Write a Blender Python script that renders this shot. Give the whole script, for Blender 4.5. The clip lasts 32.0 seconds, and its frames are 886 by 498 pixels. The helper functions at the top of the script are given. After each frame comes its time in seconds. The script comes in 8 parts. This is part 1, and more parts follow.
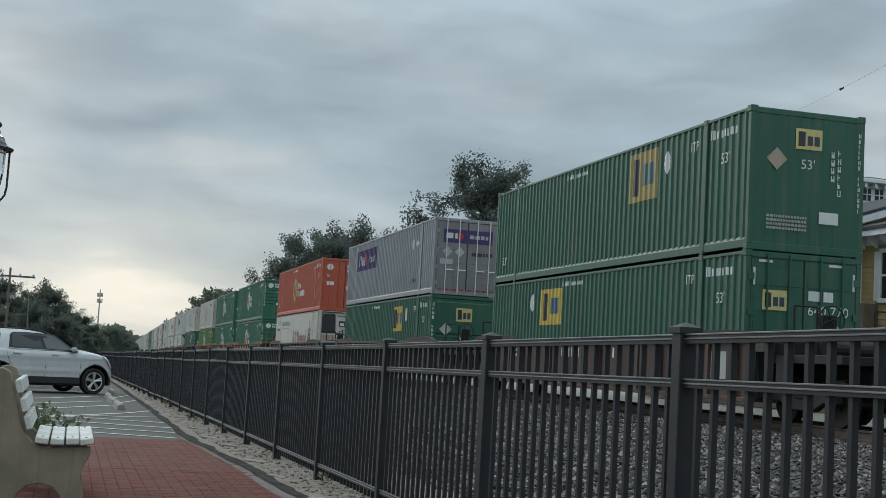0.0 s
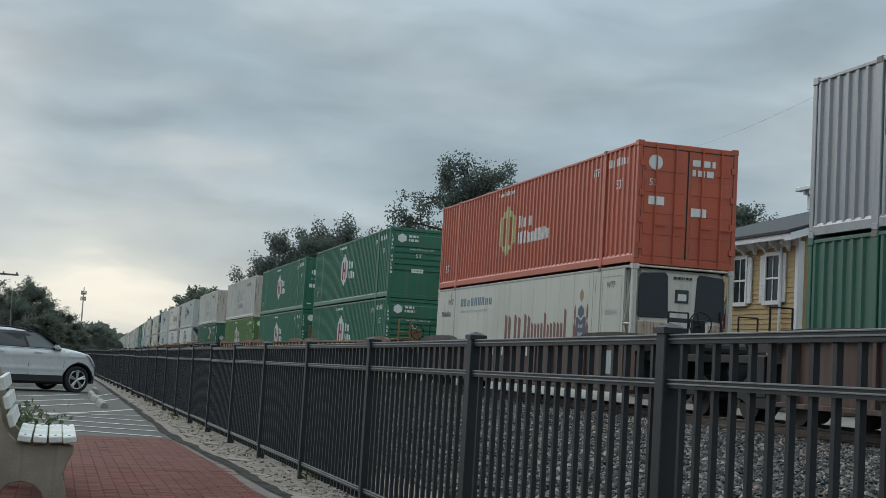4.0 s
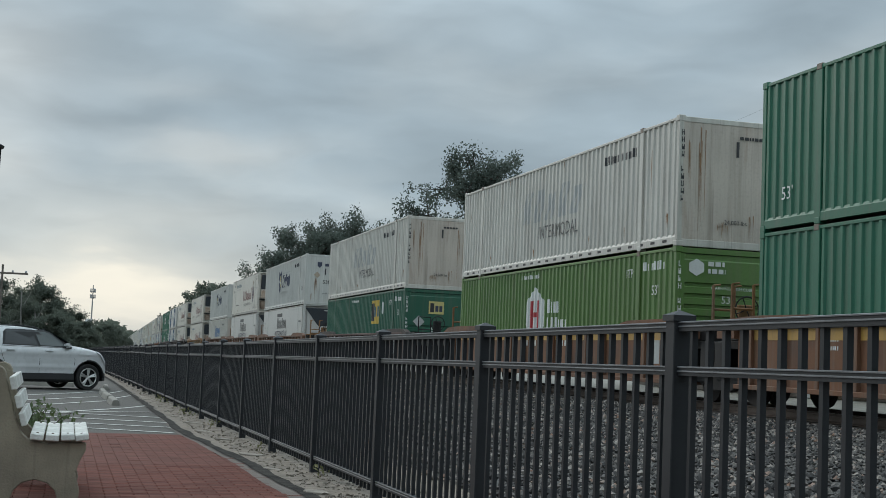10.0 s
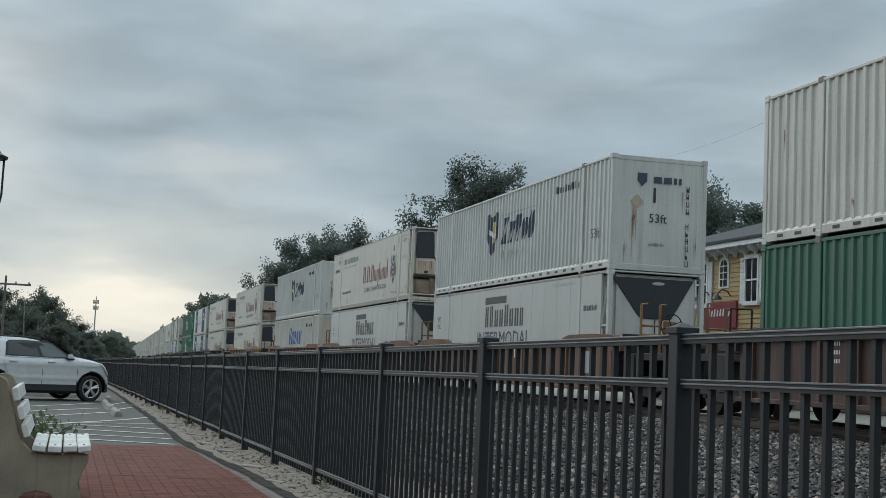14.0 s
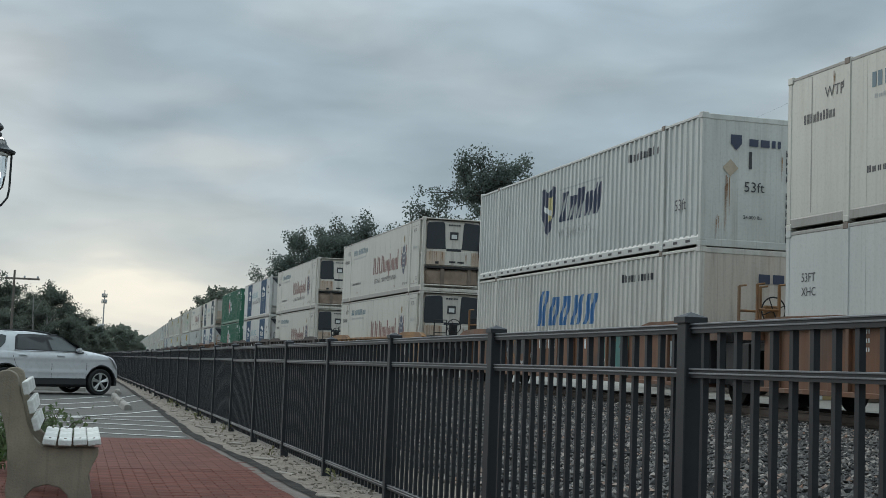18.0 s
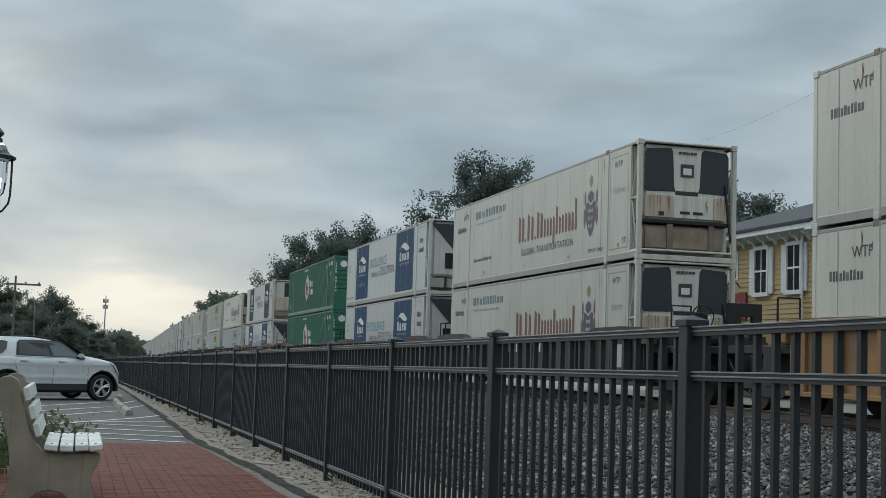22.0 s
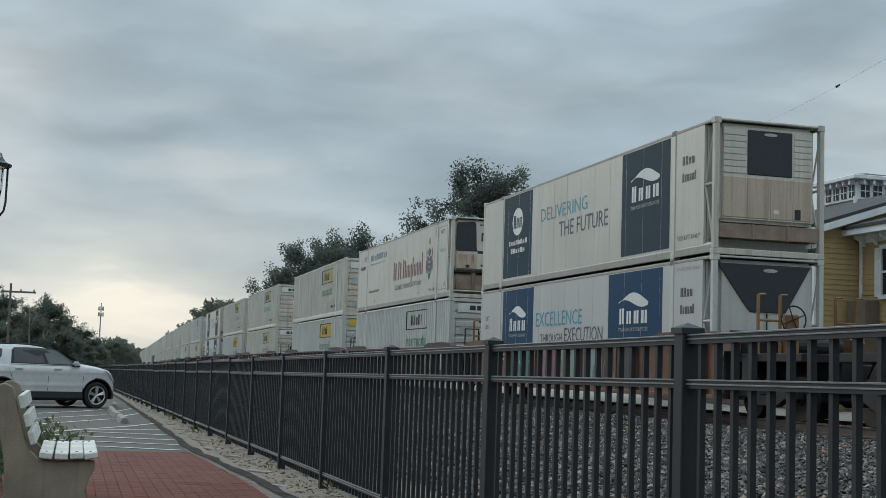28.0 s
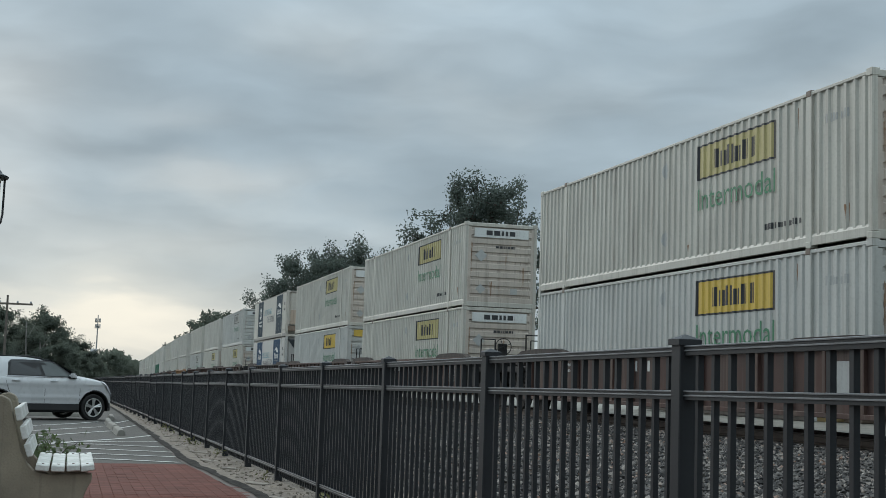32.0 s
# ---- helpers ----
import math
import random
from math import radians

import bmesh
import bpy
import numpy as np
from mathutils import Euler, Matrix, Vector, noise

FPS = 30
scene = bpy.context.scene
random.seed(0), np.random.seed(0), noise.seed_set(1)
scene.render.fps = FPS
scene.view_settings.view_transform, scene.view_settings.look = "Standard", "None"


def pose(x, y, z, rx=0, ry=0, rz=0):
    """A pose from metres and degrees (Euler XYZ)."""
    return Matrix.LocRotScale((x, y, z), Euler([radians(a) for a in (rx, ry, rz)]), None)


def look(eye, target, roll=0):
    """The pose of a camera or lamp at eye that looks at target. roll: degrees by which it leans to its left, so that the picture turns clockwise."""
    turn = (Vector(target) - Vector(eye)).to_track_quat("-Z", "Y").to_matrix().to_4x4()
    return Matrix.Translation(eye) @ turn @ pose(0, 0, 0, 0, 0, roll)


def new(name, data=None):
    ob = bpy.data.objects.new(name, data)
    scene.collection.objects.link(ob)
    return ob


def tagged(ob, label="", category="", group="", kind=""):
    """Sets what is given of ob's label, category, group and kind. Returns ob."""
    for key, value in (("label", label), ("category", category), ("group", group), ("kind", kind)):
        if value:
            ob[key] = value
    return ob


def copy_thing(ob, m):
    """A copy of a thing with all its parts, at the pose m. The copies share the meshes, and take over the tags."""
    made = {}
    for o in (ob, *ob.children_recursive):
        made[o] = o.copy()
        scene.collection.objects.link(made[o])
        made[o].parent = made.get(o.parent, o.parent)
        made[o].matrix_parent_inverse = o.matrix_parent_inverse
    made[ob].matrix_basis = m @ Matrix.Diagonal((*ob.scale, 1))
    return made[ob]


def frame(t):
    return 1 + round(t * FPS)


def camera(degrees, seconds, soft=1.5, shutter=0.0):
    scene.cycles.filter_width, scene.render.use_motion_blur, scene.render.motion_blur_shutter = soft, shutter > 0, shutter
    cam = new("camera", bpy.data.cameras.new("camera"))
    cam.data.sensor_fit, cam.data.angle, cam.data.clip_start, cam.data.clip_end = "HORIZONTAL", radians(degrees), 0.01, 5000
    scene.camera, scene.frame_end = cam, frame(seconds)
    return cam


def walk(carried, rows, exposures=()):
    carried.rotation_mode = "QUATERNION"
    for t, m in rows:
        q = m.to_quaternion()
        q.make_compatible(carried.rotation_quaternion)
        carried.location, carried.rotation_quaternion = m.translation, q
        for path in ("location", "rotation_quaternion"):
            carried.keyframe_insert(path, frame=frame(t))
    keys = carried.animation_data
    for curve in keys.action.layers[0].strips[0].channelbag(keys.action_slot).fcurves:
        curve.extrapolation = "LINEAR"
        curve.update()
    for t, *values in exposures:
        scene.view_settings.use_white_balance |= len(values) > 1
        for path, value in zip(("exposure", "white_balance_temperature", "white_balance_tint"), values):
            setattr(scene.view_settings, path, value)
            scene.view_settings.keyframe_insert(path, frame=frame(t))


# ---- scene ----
cam = camera(37.57, 32.0, soft=0.35)
EYE = (0.0, 0.0, 1.029)
# seconds, yaw, pitch, roll of the hand-held camera
TURNS = (
    (0.0, -15.85, 4.94, -3.18),
    (0.5, -16.69, 5.12, -3.16),
    (1.0, -16.77, 4.74, -2.81),
    (1.5, -16.65, 4.71, -2.68),
    (2.0, -16.77, 4.89, -2.74),
    (2.5, -16.55, 4.77, -2.86),
    (3.0, -16.39, 4.63, -2.96),
    (3.5, -16.30, 4.89, -3.47),
    (5.5, -17.30, 4.91, -2.72),
    (6.0, -17.26, 4.93, -2.78),
    (6.5, -17.07, 4.78, -2.67),
    (7.0, -16.91, 4.75, -2.72),
    (7.5, -16.66, 4.59, -2.71),
    (8.0, -16.80, 4.39, -2.69),
    (8.5, -16.49, 4.35, -2.48),
    (9.0, -16.31, 4.56, -2.65),
    (9.5, -16.25, 4.61, -2.70),
    (10.0, -16.10, 4.56, -2.41),
    (10.5, -16.26, 4.56, -2.40),
    (11.0, -16.14, 4.67, -2.40),
    (11.5, -16.17, 4.74, -2.30),
    (12.0, -16.27, 4.64, -2.12),
    (12.5, -16.24, 4.78, -2.11),
    (13.0, -15.94, 5.02, -2.29),
    (13.5, -16.06, 5.15, -2.39),
    (14.0, -15.98, 5.08, -2.53),
    (14.5, -15.89, 5.12, -2.41),
    (16.5, -15.96, 4.80, -2.65),
    (17.0, -15.47, 4.54, -2.55),
    (17.5, -15.42, 4.42, -2.46),
    (18.0, -15.61, 4.68, -2.13),
    (18.5, -15.59, 5.04, -2.33),
    (19.0, -15.44, 4.95, -2.02),
    (19.5, -15.67, 5.03, -2.11),
    (20.0, -15.63, 4.76, -2.05),
    (20.5, -15.53, 4.73, -2.15),
    (21.0, -15.68, 4.79, -2.26),
    (21.5, -15.53, 4.87, -2.26),
    (22.0, -15.55, 4.85, -1.89),
    (22.5, -15.60, 4.99, -1.97),
    (23.0, -15.58, 5.25, -1.83),
    (23.5, -15.61, 5.22, -1.77),
    (24.0, -15.69, 5.21, -1.81),
    (24.5, -15.81, 5.19, -1.96),
    (25.0, -15.74, 5.31, -1.75),
    (25.5, -15.83, 5.30, -1.72),
    (27.5, -15.88, 5.12, -1.75),
    (28.0, -15.74, 5.20, -1.91),
    (28.5, -15.71, 5.24, -1.91),
    (29.0, -15.77, 5.38, -2.01),
    (29.5, -15.59, 5.40, -1.95),
    (30.0, -15.81, 5.46, -2.04),
    (30.5, -15.64, 5.45, -1.86),
    (31.0, -15.81, 5.56, -1.90),
    (31.5, -16.02, 5.66, -1.94),
    (32.0, -15.86, 5.71, -1.85),
)
walk(cam, [(t, pose(*EYE, 90 + p, r, w)) for t, w, p, r in TURNS])

# ---------------------------------------------------------------- light
SUN_AZ, SUN_EL = radians(24), radians(28)      # azimuth to the left of the line of track
world = bpy.data.worlds.new("overcast")
scene.world = world
world.use_nodes = True
wn, wl = world.node_tree.nodes, world.node_tree.links
wn.clear()


def wnode(kind, **kw):
    n = wn.new(kind)
    for k, val in kw.items():
        if k == "inputs":
            for i, x in val.items():
                n.inputs[i].default_value = x
        elif k == "operation":
            n.operation = val
        elif k == "blend_type":
            n.blend_type = val
        elif k == "data_type":
            n.data_type = val
    return n


def ramp_of(n, stops):
    el = n.color_ramp.elements
    while len(el) > 1:
        el.remove(el[-1])
    el[0].position, el[0].color = stops[0][0], (*stops[0][1], 1)
    for p, c in stops[1:]:
        e = el.new(p)
        e.color = (*c, 1)


PALE = ((14.5, 14.2, 6.0, 1.6, 0.10), (-3.8, 11.5, 3.4, 2.8, 0.55), (-3.6, 7.0, 2.8, 1.8, 0.70), (5.3, 8.5, 3.6, 0.65, 0.62), (3.5, 10.9, 2.6, 0.8, 0.24), (9.5, 14.9, 4.0, 0.9, 0.14))
LOBES = ((0.6, 9.6, 2.6, 0.7, -0.12), (1.2, 6.2, 3.2, 0.8, -0.10), (8.0, 5.6, 5.0, 1.0, -0.10), (14.0, 15.6, 9.0, 1.4, 0.20), (24.0, 14.5, 5.0, 1.0, 0.10), (16.5, 11.5, 5.0, 2.6, -0.06))


def build_sky():
    co = wnode("ShaderNodeTexCoord")
    sep = wnode("ShaderNodeSeparateXYZ")
    wl.new(co.outputs["Generated"], sep.inputs[0])
    # cloud deck seen in perspective: direction divided by its height
    up = wnode("ShaderNodeMath", operation="MAXIMUM", inputs={1: 0.0})
    wl.new(sep.outputs[2], up.inputs[0])
    h = wnode("ShaderNodeMath", operation="ADD", inputs={1: 0.15})
    wl.new(up.outputs[0], h.inputs[0])
    dx = wnode("ShaderNodeMath", operation="DIVIDE")
    dy = wnode("ShaderNodeMath", operation="DIVIDE")
    wl.new(sep.outputs[0], dx.inputs[0]); wl.new(h.outputs[0], dx.inputs[1])
    wl.new(sep.outputs[1], dy.inputs[0]); wl.new(h.outputs[0], dy.inputs[1])
    com = wnode("ShaderNodeCombineXYZ")
    wl.new(dx.outputs[0], com.inputs[0]); wl.new(dy.outputs[0], com.inputs[1])
    mp = wnode("ShaderNodeMapping")
    mp.inputs["Location"].default_value = (3.1, 0.7, 0.0)
    mp.inputs["Rotation"].default_value = (0, 0, radians(-24))
    mp.inputs["Scale"].default_value = (0.72, 0.50, 1)
    wl.new(com.outputs[0], mp.inputs[0])
    n1 = wnode("ShaderNodeTexNoise", inputs={"Scale": 1.15, "Detail": 4.0, "Roughness": 0.42, "Distortion": 0.4})
    wl.new(mp.outputs[0], n1.inputs["Vector"])
    n2 = wnode("ShaderNodeTexNoise", inputs={"Scale": 3.4, "Detail": 4.0, "Roughness": 0.45})
    wl.new(mp.outputs[0], n2.inputs["Vector"])
    mixn = wnode("ShaderNodeMix", data_type="FLOAT", inputs={0: 0.30})
    wl.new(n1.outputs[0], mixn.inputs[2]); wl.new(n2.outputs[0], mixn.inputs[3])
    cr = wnode("ShaderNodeValToRGB")
    ramp_of(cr, [(0.33, (0.312, 0.398, 0.458)), (0.47, (0.366, 0.456, 0.514)), (0.58, (0.462, 0.542, 0.582)), (0.70, (0.600, 0.660, 0.680))])
    wl.new(mixn.outputs[0], cr.inputs[0])
    # broad lighter and darker stretches of the cloud deck: azimuth, elevation, their spreads (degrees), gain
    az = wnode("ShaderNodeMath", operation="ARCTAN2")
    wl.new(sep.outputs[0], az.inputs[0]); wl.new(sep.outputs[1], az.inputs[1])
    el = wnode("ShaderNodeMath", operation="ARCSINE")
    wl.new(sep.outputs[2], el.inputs[0])
    wig = wnode("ShaderNodeMath", operation="MULTIPLY_ADD", inputs={1: 0.05, 2: -0.025})
    wl.new(n2.outputs[0], wig.inputs[0])
    elw = wnode("ShaderNodeMath", operation="ADD")
    wl.new(el.outputs[0], elw.inputs[0]); wl.new(wig.outputs[0], elw.inputs[1])

    def lobe(a, e, sa, se):
        terms = []
        for src, m, s in ((az, a, sa), (elw, e, se)):
            k = wnode("ShaderNodeMath", operation="MULTIPLY_ADD", inputs={1: 1 / radians(s), 2: -m / s})
            wl.new(src.outputs[0], k.inputs[0])
            q = wnode("ShaderNodeMath", operation="MULTIPLY")
            wl.new(k.outputs[0], q.inputs[0]); wl.new(k.outputs[0], q.inputs[1])
            terms.append(q)
        s = wnode("ShaderNodeMath", operation="ADD")
        wl.new(terms[0].outputs[0], s.inputs[0]); wl.new(terms[1].outputs[0], s.inputs[1])
        n = wnode("ShaderNodeMath", operation="MULTIPLY", inputs={1: -1.0})
        wl.new(s.outputs[0], n.inputs[0])
        x = wnode("ShaderNodeMath", operation="EXPONENT")
        wl.new(n.outputs[0], x.inputs[0])
        return x

    gain = None
    for a, e, sa, se, g in LOBES:
        x = lobe(a, e, sa, se)
        m = wnode("ShaderNodeMath", operation="MULTIPLY_ADD", inputs={1: g, 2: 1.0})
        wl.new(x.outputs[0], m.inputs[0])
        if gain is not None:
            p = wnode("ShaderNodeMath", operation="MULTIPLY")
            wl.new(gain.outputs[0], p.inputs[0]); wl.new(m.outputs[0], p.inputs[1])
            m = p
        gain = m
    lit = wnode("ShaderNodeVectorMath", operation="SCALE")
    wl.new(cr.outputs[0], lit.inputs[0]); wl.new(gain.outputs[0], lit.inputs["Scale"])
    for a, e, sa, se, g in PALE:
        x = lobe(a, e, sa, se)
        f = wnode("ShaderNodeMath", operation="MULTIPLY", inputs={1: g})
        wl.new(x.outputs[0], f.inputs[0])
        pale = wnode("ShaderNodeMix", data_type="RGBA", inputs={7: (0.70, 0.745, 0.745, 1)})
        wl.new(f.outputs[0], pale.inputs[0]); wl.new(lit.outputs[0] if lit.bl_idname != "ShaderNodeMix" else lit.outputs[2], pale.inputs[6])
        lit = pale
    # smaller puffs, flattened towards the horizon
    flat = wnode("ShaderNodeCombineXYZ")
    for i, (src, k) in enumerate(((az, 8.0), (elw, 26.0))):
        s = wnode("ShaderNodeMath", operation="MULTIPLY", inputs={1: k})
        wl.new(src.outputs[0], s.inputs[0]); wl.new(s.outputs[0], flat.inputs[i])
    puff = wnode("ShaderNodeTexNoise", inputs={"Scale": 1.0, "Detail": 4.0, "Roughness": 0.46, "Distortion": 0.2})
    wl.new(flat.outputs[0], puff.inputs["Vector"])
    pm = wnode("ShaderNodeMapRange", inputs={1: 0.32, 2: 0.70, 3: 0.88, 4: 1.13})
    wl.new(puff.outputs[0], pm.inputs[0])
    lit2 = wnode("ShaderNodeVectorMath", operation="SCALE")
    wl.new(lit.outputs[2], lit2.inputs[0]); wl.new(pm.outputs[0], lit2.inputs["Scale"])
    lit = lit2
    # warm glow low over the hidden sun
    gl = lobe(2.0, 2.2, 7.0, 2.7)
    gf = wnode("ShaderNodeMath", operation="MULTIPLY", inputs={1: 0.85})
    gn = wnode("ShaderNodeMath", operation="MULTIPLY")
    wl.new(gl.outputs[0], gn.inputs[0]); wl.new(pm.outputs[0], gn.inputs[1])
    # the deck ends in an edge above a brighter strip of sky
    rim = wnode("ShaderNodeMapRange", inputs={1: radians(2.7), 2: radians(3.4), 3: 1.08, 4: 0.74})
    wl.new(elw.outputs[0], rim.inputs[0])
    gr = wnode("ShaderNodeMath", operation="MULTIPLY")
    wl.new(gn.outputs[0], gr.inputs[0]); wl.new(rim.outputs[0], gr.inputs[1])
    wl.new(gr.outputs[0], gf.inputs[0])
    glow = wnode("ShaderNodeMix", data_type="RGBA", inputs={7: (1.0, 0.955, 0.83, 1)})
    wl.new(gf.outputs[0], glow.inputs[0]); wl.new(lit.outputs[0], glow.inputs[6])
    # an overcast sky is brighter overhead
    top = wnode("ShaderNodeMapRange", inputs={1: 0.26, 2: 0.95, 3: 1.0, 4: 3.6})
    wl.new(sep.outputs[2], top.inputs[0])
    # and dimmer in the half away from the sun
    half = wnode("ShaderNodeMapRange", inputs={1: -0.8, 2: 0.7, 3: 0.95, 4: 1.0})
    wl.new(sep.outputs[1], half.inputs[0])
    both = wnode("ShaderNodeMath", operation="MULTIPLY")
    wl.new(top.outputs[0], both.inputs[0]); wl.new(half.outputs[0], both.inputs[1])
    top = both
    cl = wnode("ShaderNodeVectorMath", operation="SCALE")
    wl.new(glow.outputs[2], cl.inputs[0]); wl.new(top.outputs[0], cl.inputs["Scale"])
    sky = wn.new("ShaderNodeTexSky")
    sky.sky_type, sky.sun_disc = "NISHITA", False
    sky.sun_elevation, sky.sun_rotation = SUN_EL, -SUN_AZ
    sk = wnode("ShaderNodeVectorMath", operation="SCALE", inputs={"Scale": 0.06})
    wl.new(sky.outputs[0], sk.inputs[0])
    cover = wnode("ShaderNodeMix", data_type="RGBA", inputs={0: 0.92})
    wl.new(sk.outputs[0], cover.inputs[6]); wl.new(cl.outputs[0], cover.inputs[7])
    bg = wnode("ShaderNodeBackground", inputs={"Strength": 1.0})
    wl.new(cover.outputs[2], bg.inputs[0])
    out = wn.new("ShaderNodeOutputWorld")
    wl.new(bg.outputs[0], out.inputs[0])


build_sky()
sun = new("sun", bpy.data.lights.new("sun", "SUN"))
sun.data.energy, sun.data.angle, sun.data.color = 0.9, radians(35), (1.0, 0.95, 0.88)
sun.matrix_world = look((-math.sin(SUN_AZ) * 50, math.cos(SUN_AZ) * 50, math.tan(SUN_EL) * 50), (0, 0, 0))


# ---------------------------------------------------------------- materials
def mat(name, col, col2=None, rough=0.6, metal=0.0, scale=2.0, fine=35.0, bump=0.15, streak=0.0, streak_col=(0.16, 0.13, 0.10),
        vary=0.0, spec=0.5, rust=0.0):
    m = bpy.data.materials.new(name)
    m.use_nodes = True
    n, l = m.node_tree.nodes, m.node_tree.links
    b = n["Principled BSDF"]
    b.inputs["Metallic"].default_value = metal
    b.inputs["Specular IOR Level"].default_value = spec
    co = n.new("ShaderNodeTexCoord")
    big = n.new("ShaderNodeTexNoise")
    big.inputs["Scale"].default_value, big.inputs["Detail"].default_value = scale, 4
    small = n.new("ShaderNodeTexNoise")
    small.inputs["Scale"].default_value, small.inputs["Detail"].default_value = fine, 3
    l.new(co.outputs["Object"], big.inputs["Vector"]); l.new(co.outputs["Object"], small.inputs["Vector"])
    r = n.new("ShaderNodeValToRGB")
    c2 = col2 or tuple(x * 0.72 for x in col)
    ramp_of(r, [(0.32, c2), (0.62, col)])
    l.new(big.outputs[0], r.inputs[0])
    last = r.outputs[0]

    def mixin(fac, colour):
        nonlocal last
        x = n.new("ShaderNodeMix")
        x.data_type = "RGBA"
        x.inputs[7].default_value = (*colour, 1)
        l.new(fac, x.inputs[0]); l.new(last, x.inputs[6])
        last = x.outputs[2]

    fr = n.new("ShaderNodeMapRange")
    for i, x in zip((1, 2, 3, 4), (0.5, 0.78, 0.0, 0.30)):
        fr.inputs[i].default_value = x
    l.new(small.outputs[0], fr.inputs[0])
    mixin(fr.outputs[0], tuple(x * 0.55 for x in col))
    if streak or rust:
        for amount, colour, sc, lo, hi in ((streak * 0.8, tuple(x * 0.7 for x in streak_col), (19.0, 19.0, 0.45), 0.58, 0.72), (streak, streak_col, (5.0, 5.0, 0.28), 0.50, 0.80), (rust, (0.17, 0.075, 0.03), (2.3, 2.3, 0.33), 0.60, 0.76)):
            if not amount:
                continue
            mp = n.new("ShaderNodeMapping")
            mp.inputs["Scale"].default_value = sc
            l.new(co.outputs["Object"], mp.inputs[0])
            st = n.new("ShaderNodeTexNoise")
            st.inputs["Scale"].default_value, st.inputs["Detail"].default_value = 1.0, 5
            l.new(mp.outputs[0], st.inputs["Vector"])
            mr = n.new("ShaderNodeMapRange")
            for i, x in zip((1, 2, 3, 4), (lo, hi, 0.0, amount)):
                mr.inputs[i].default_value = x
            l.new(st.outputs[0], mr.inputs[0])
            mixin(mr.outputs[0], colour)
    if vary:
        oi = n.new("ShaderNodeObjectInfo")
        mr = n.new("ShaderNodeMapRange")
        mr.inputs[3].default_value, mr.inputs[4].default_value = 1 - vary, 1 + vary
        l.new(oi.outputs["Random"], mr.inputs[0])
        sc = n.new("ShaderNodeVectorMath")
        sc.operation = "SCALE"
        l.new(last, sc.inputs[0]); l.new(mr.outputs[0], sc.inputs["Scale"])
        last = sc.outputs[0]
    l.new(last, b.inputs["Base Color"])
    rr = n.new("ShaderNodeMapRange")
    rr.inputs[3].default_value, rr.inputs[4].default_value = max(0.05, rough - 0.12), min(1.0, rough + 0.12)
    l.new(big.outputs[0], rr.inputs[0])
    l.new(rr.outputs[0], b.inputs["Roughness"])
    if bump:
        bp = n.new("ShaderNodeBump")
        bp.inputs["Strength"].default_value, bp.inputs["Distance"].default_value = bump, 0.01
        l.new(small.outputs[0], bp.inputs["Height"])
        l.new(bp.outputs[0], b.inputs["Normal"])
    return m


def paint(name, col, dirt=0.35, rust=0.0, rough=0.5, spec=0.5, metal=0.0):
    return mat(name, col, tuple(x * 0.86 for x in col), rough=rough, spec=spec, metal=metal, scale=0.6, fine=18, bump=0.06, streak=dirt, rust=rust, vary=0.05)


def glowing_through(m):
    """Leaves let part of the light pass."""
    n, l = m.node_tree.nodes, m.node_tree.links
    b, out = n["Principled BSDF"], n["Material Output"]
    tr, mx = n.new("ShaderNodeBsdfTranslucent"), n.new("ShaderNodeMixShader")
    mx.inputs[0].default_value = 0.55
    l.new(b.inputs["Base Color"].links[0].from_socket, tr.inputs["Color"])
    l.new(b.outputs[0], mx.inputs[1]); l.new(tr.outputs[0], mx.inputs[2])
    l.new(mx.outputs[0], out.inputs["Surface"])


M = {}
M["green"] = paint("green_paint", (0.017, 0.098, 0.060), 0.30)
M["green_light"] = paint("mid_green_paint", (0.018, 0.128, 0.074), 0.25)
M["lime"] = paint("lime_paint", (0.088, 0.175, 0.042), 0.30)
M["silver"] = paint("silver_paint", (0.27, 0.285, 0.30), 0.40, rough=0.45, metal=0.35)
# doors of the silver box, colour darkened for the end's weaker light
M["door_grey"] = paint("dull_grey_door", (0.20, 0.195, 0.20), 0.45, 0.1)
M["orange"] = paint("orange_paint", (0.42, 0.080, 0.038), 0.25, rough=0.5)
M["white"] = paint("white_paint", (0.535, 0.52, 0.47), 0.42, 0.30)
M["white_new"] = paint("clean_white_paint", (0.50, 0.503, 0.472), 0.28, 0.06)
M["cream"] = paint("dirty_white_paint", (0.535, 0.52, 0.46), 0.42, 0.34)
M["reefer"] = mat("smooth_white_panel", (0.475, 0.475, 0.450), (0.43, 0.43, 0.405), rough=0.34, scale=0.5, fine=18, bump=0.03, streak=0.13, rust=0.05, vary=0.04)
M["reefer_dirty"] = mat("smooth_grimy_panel", (0.500, 0.485, 0.425), (0.43, 0.415, 0.36), rough=0.38, scale=0.5, fine=18, bump=0.03, streak=0.20, rust=0.20, vary=0.05)
M["frame_grime"] = paint("rusty_white_frame", (0.54, 0.51, 0.45), 0.5, 0.6)
M["unit_grime"] = paint("stained_unit_cover", (0.55, 0.52, 0.46), 0.45, 0.75)
M["sill_grime"] = paint("grimy_bottom_rail", (0.30, 0.29, 0.26), 0.5, 0.3)
M["blue"] = paint("blue_panel", (0.006, 0.050, 0.112), 0.06, rough=0.65, spec=0.15)
M["slate"] = paint("slate_panel", (0.014, 0.042, 0.064), 0.06, rough=0.65, spec=0.15)
M["yellow"] = paint("yellow_panel", (0.62, 0.43, 0.075), 0.25)
M["yellow_pale"] = paint("pale_yellow_panel", (0.60, 0.52, 0.20), 0.25)
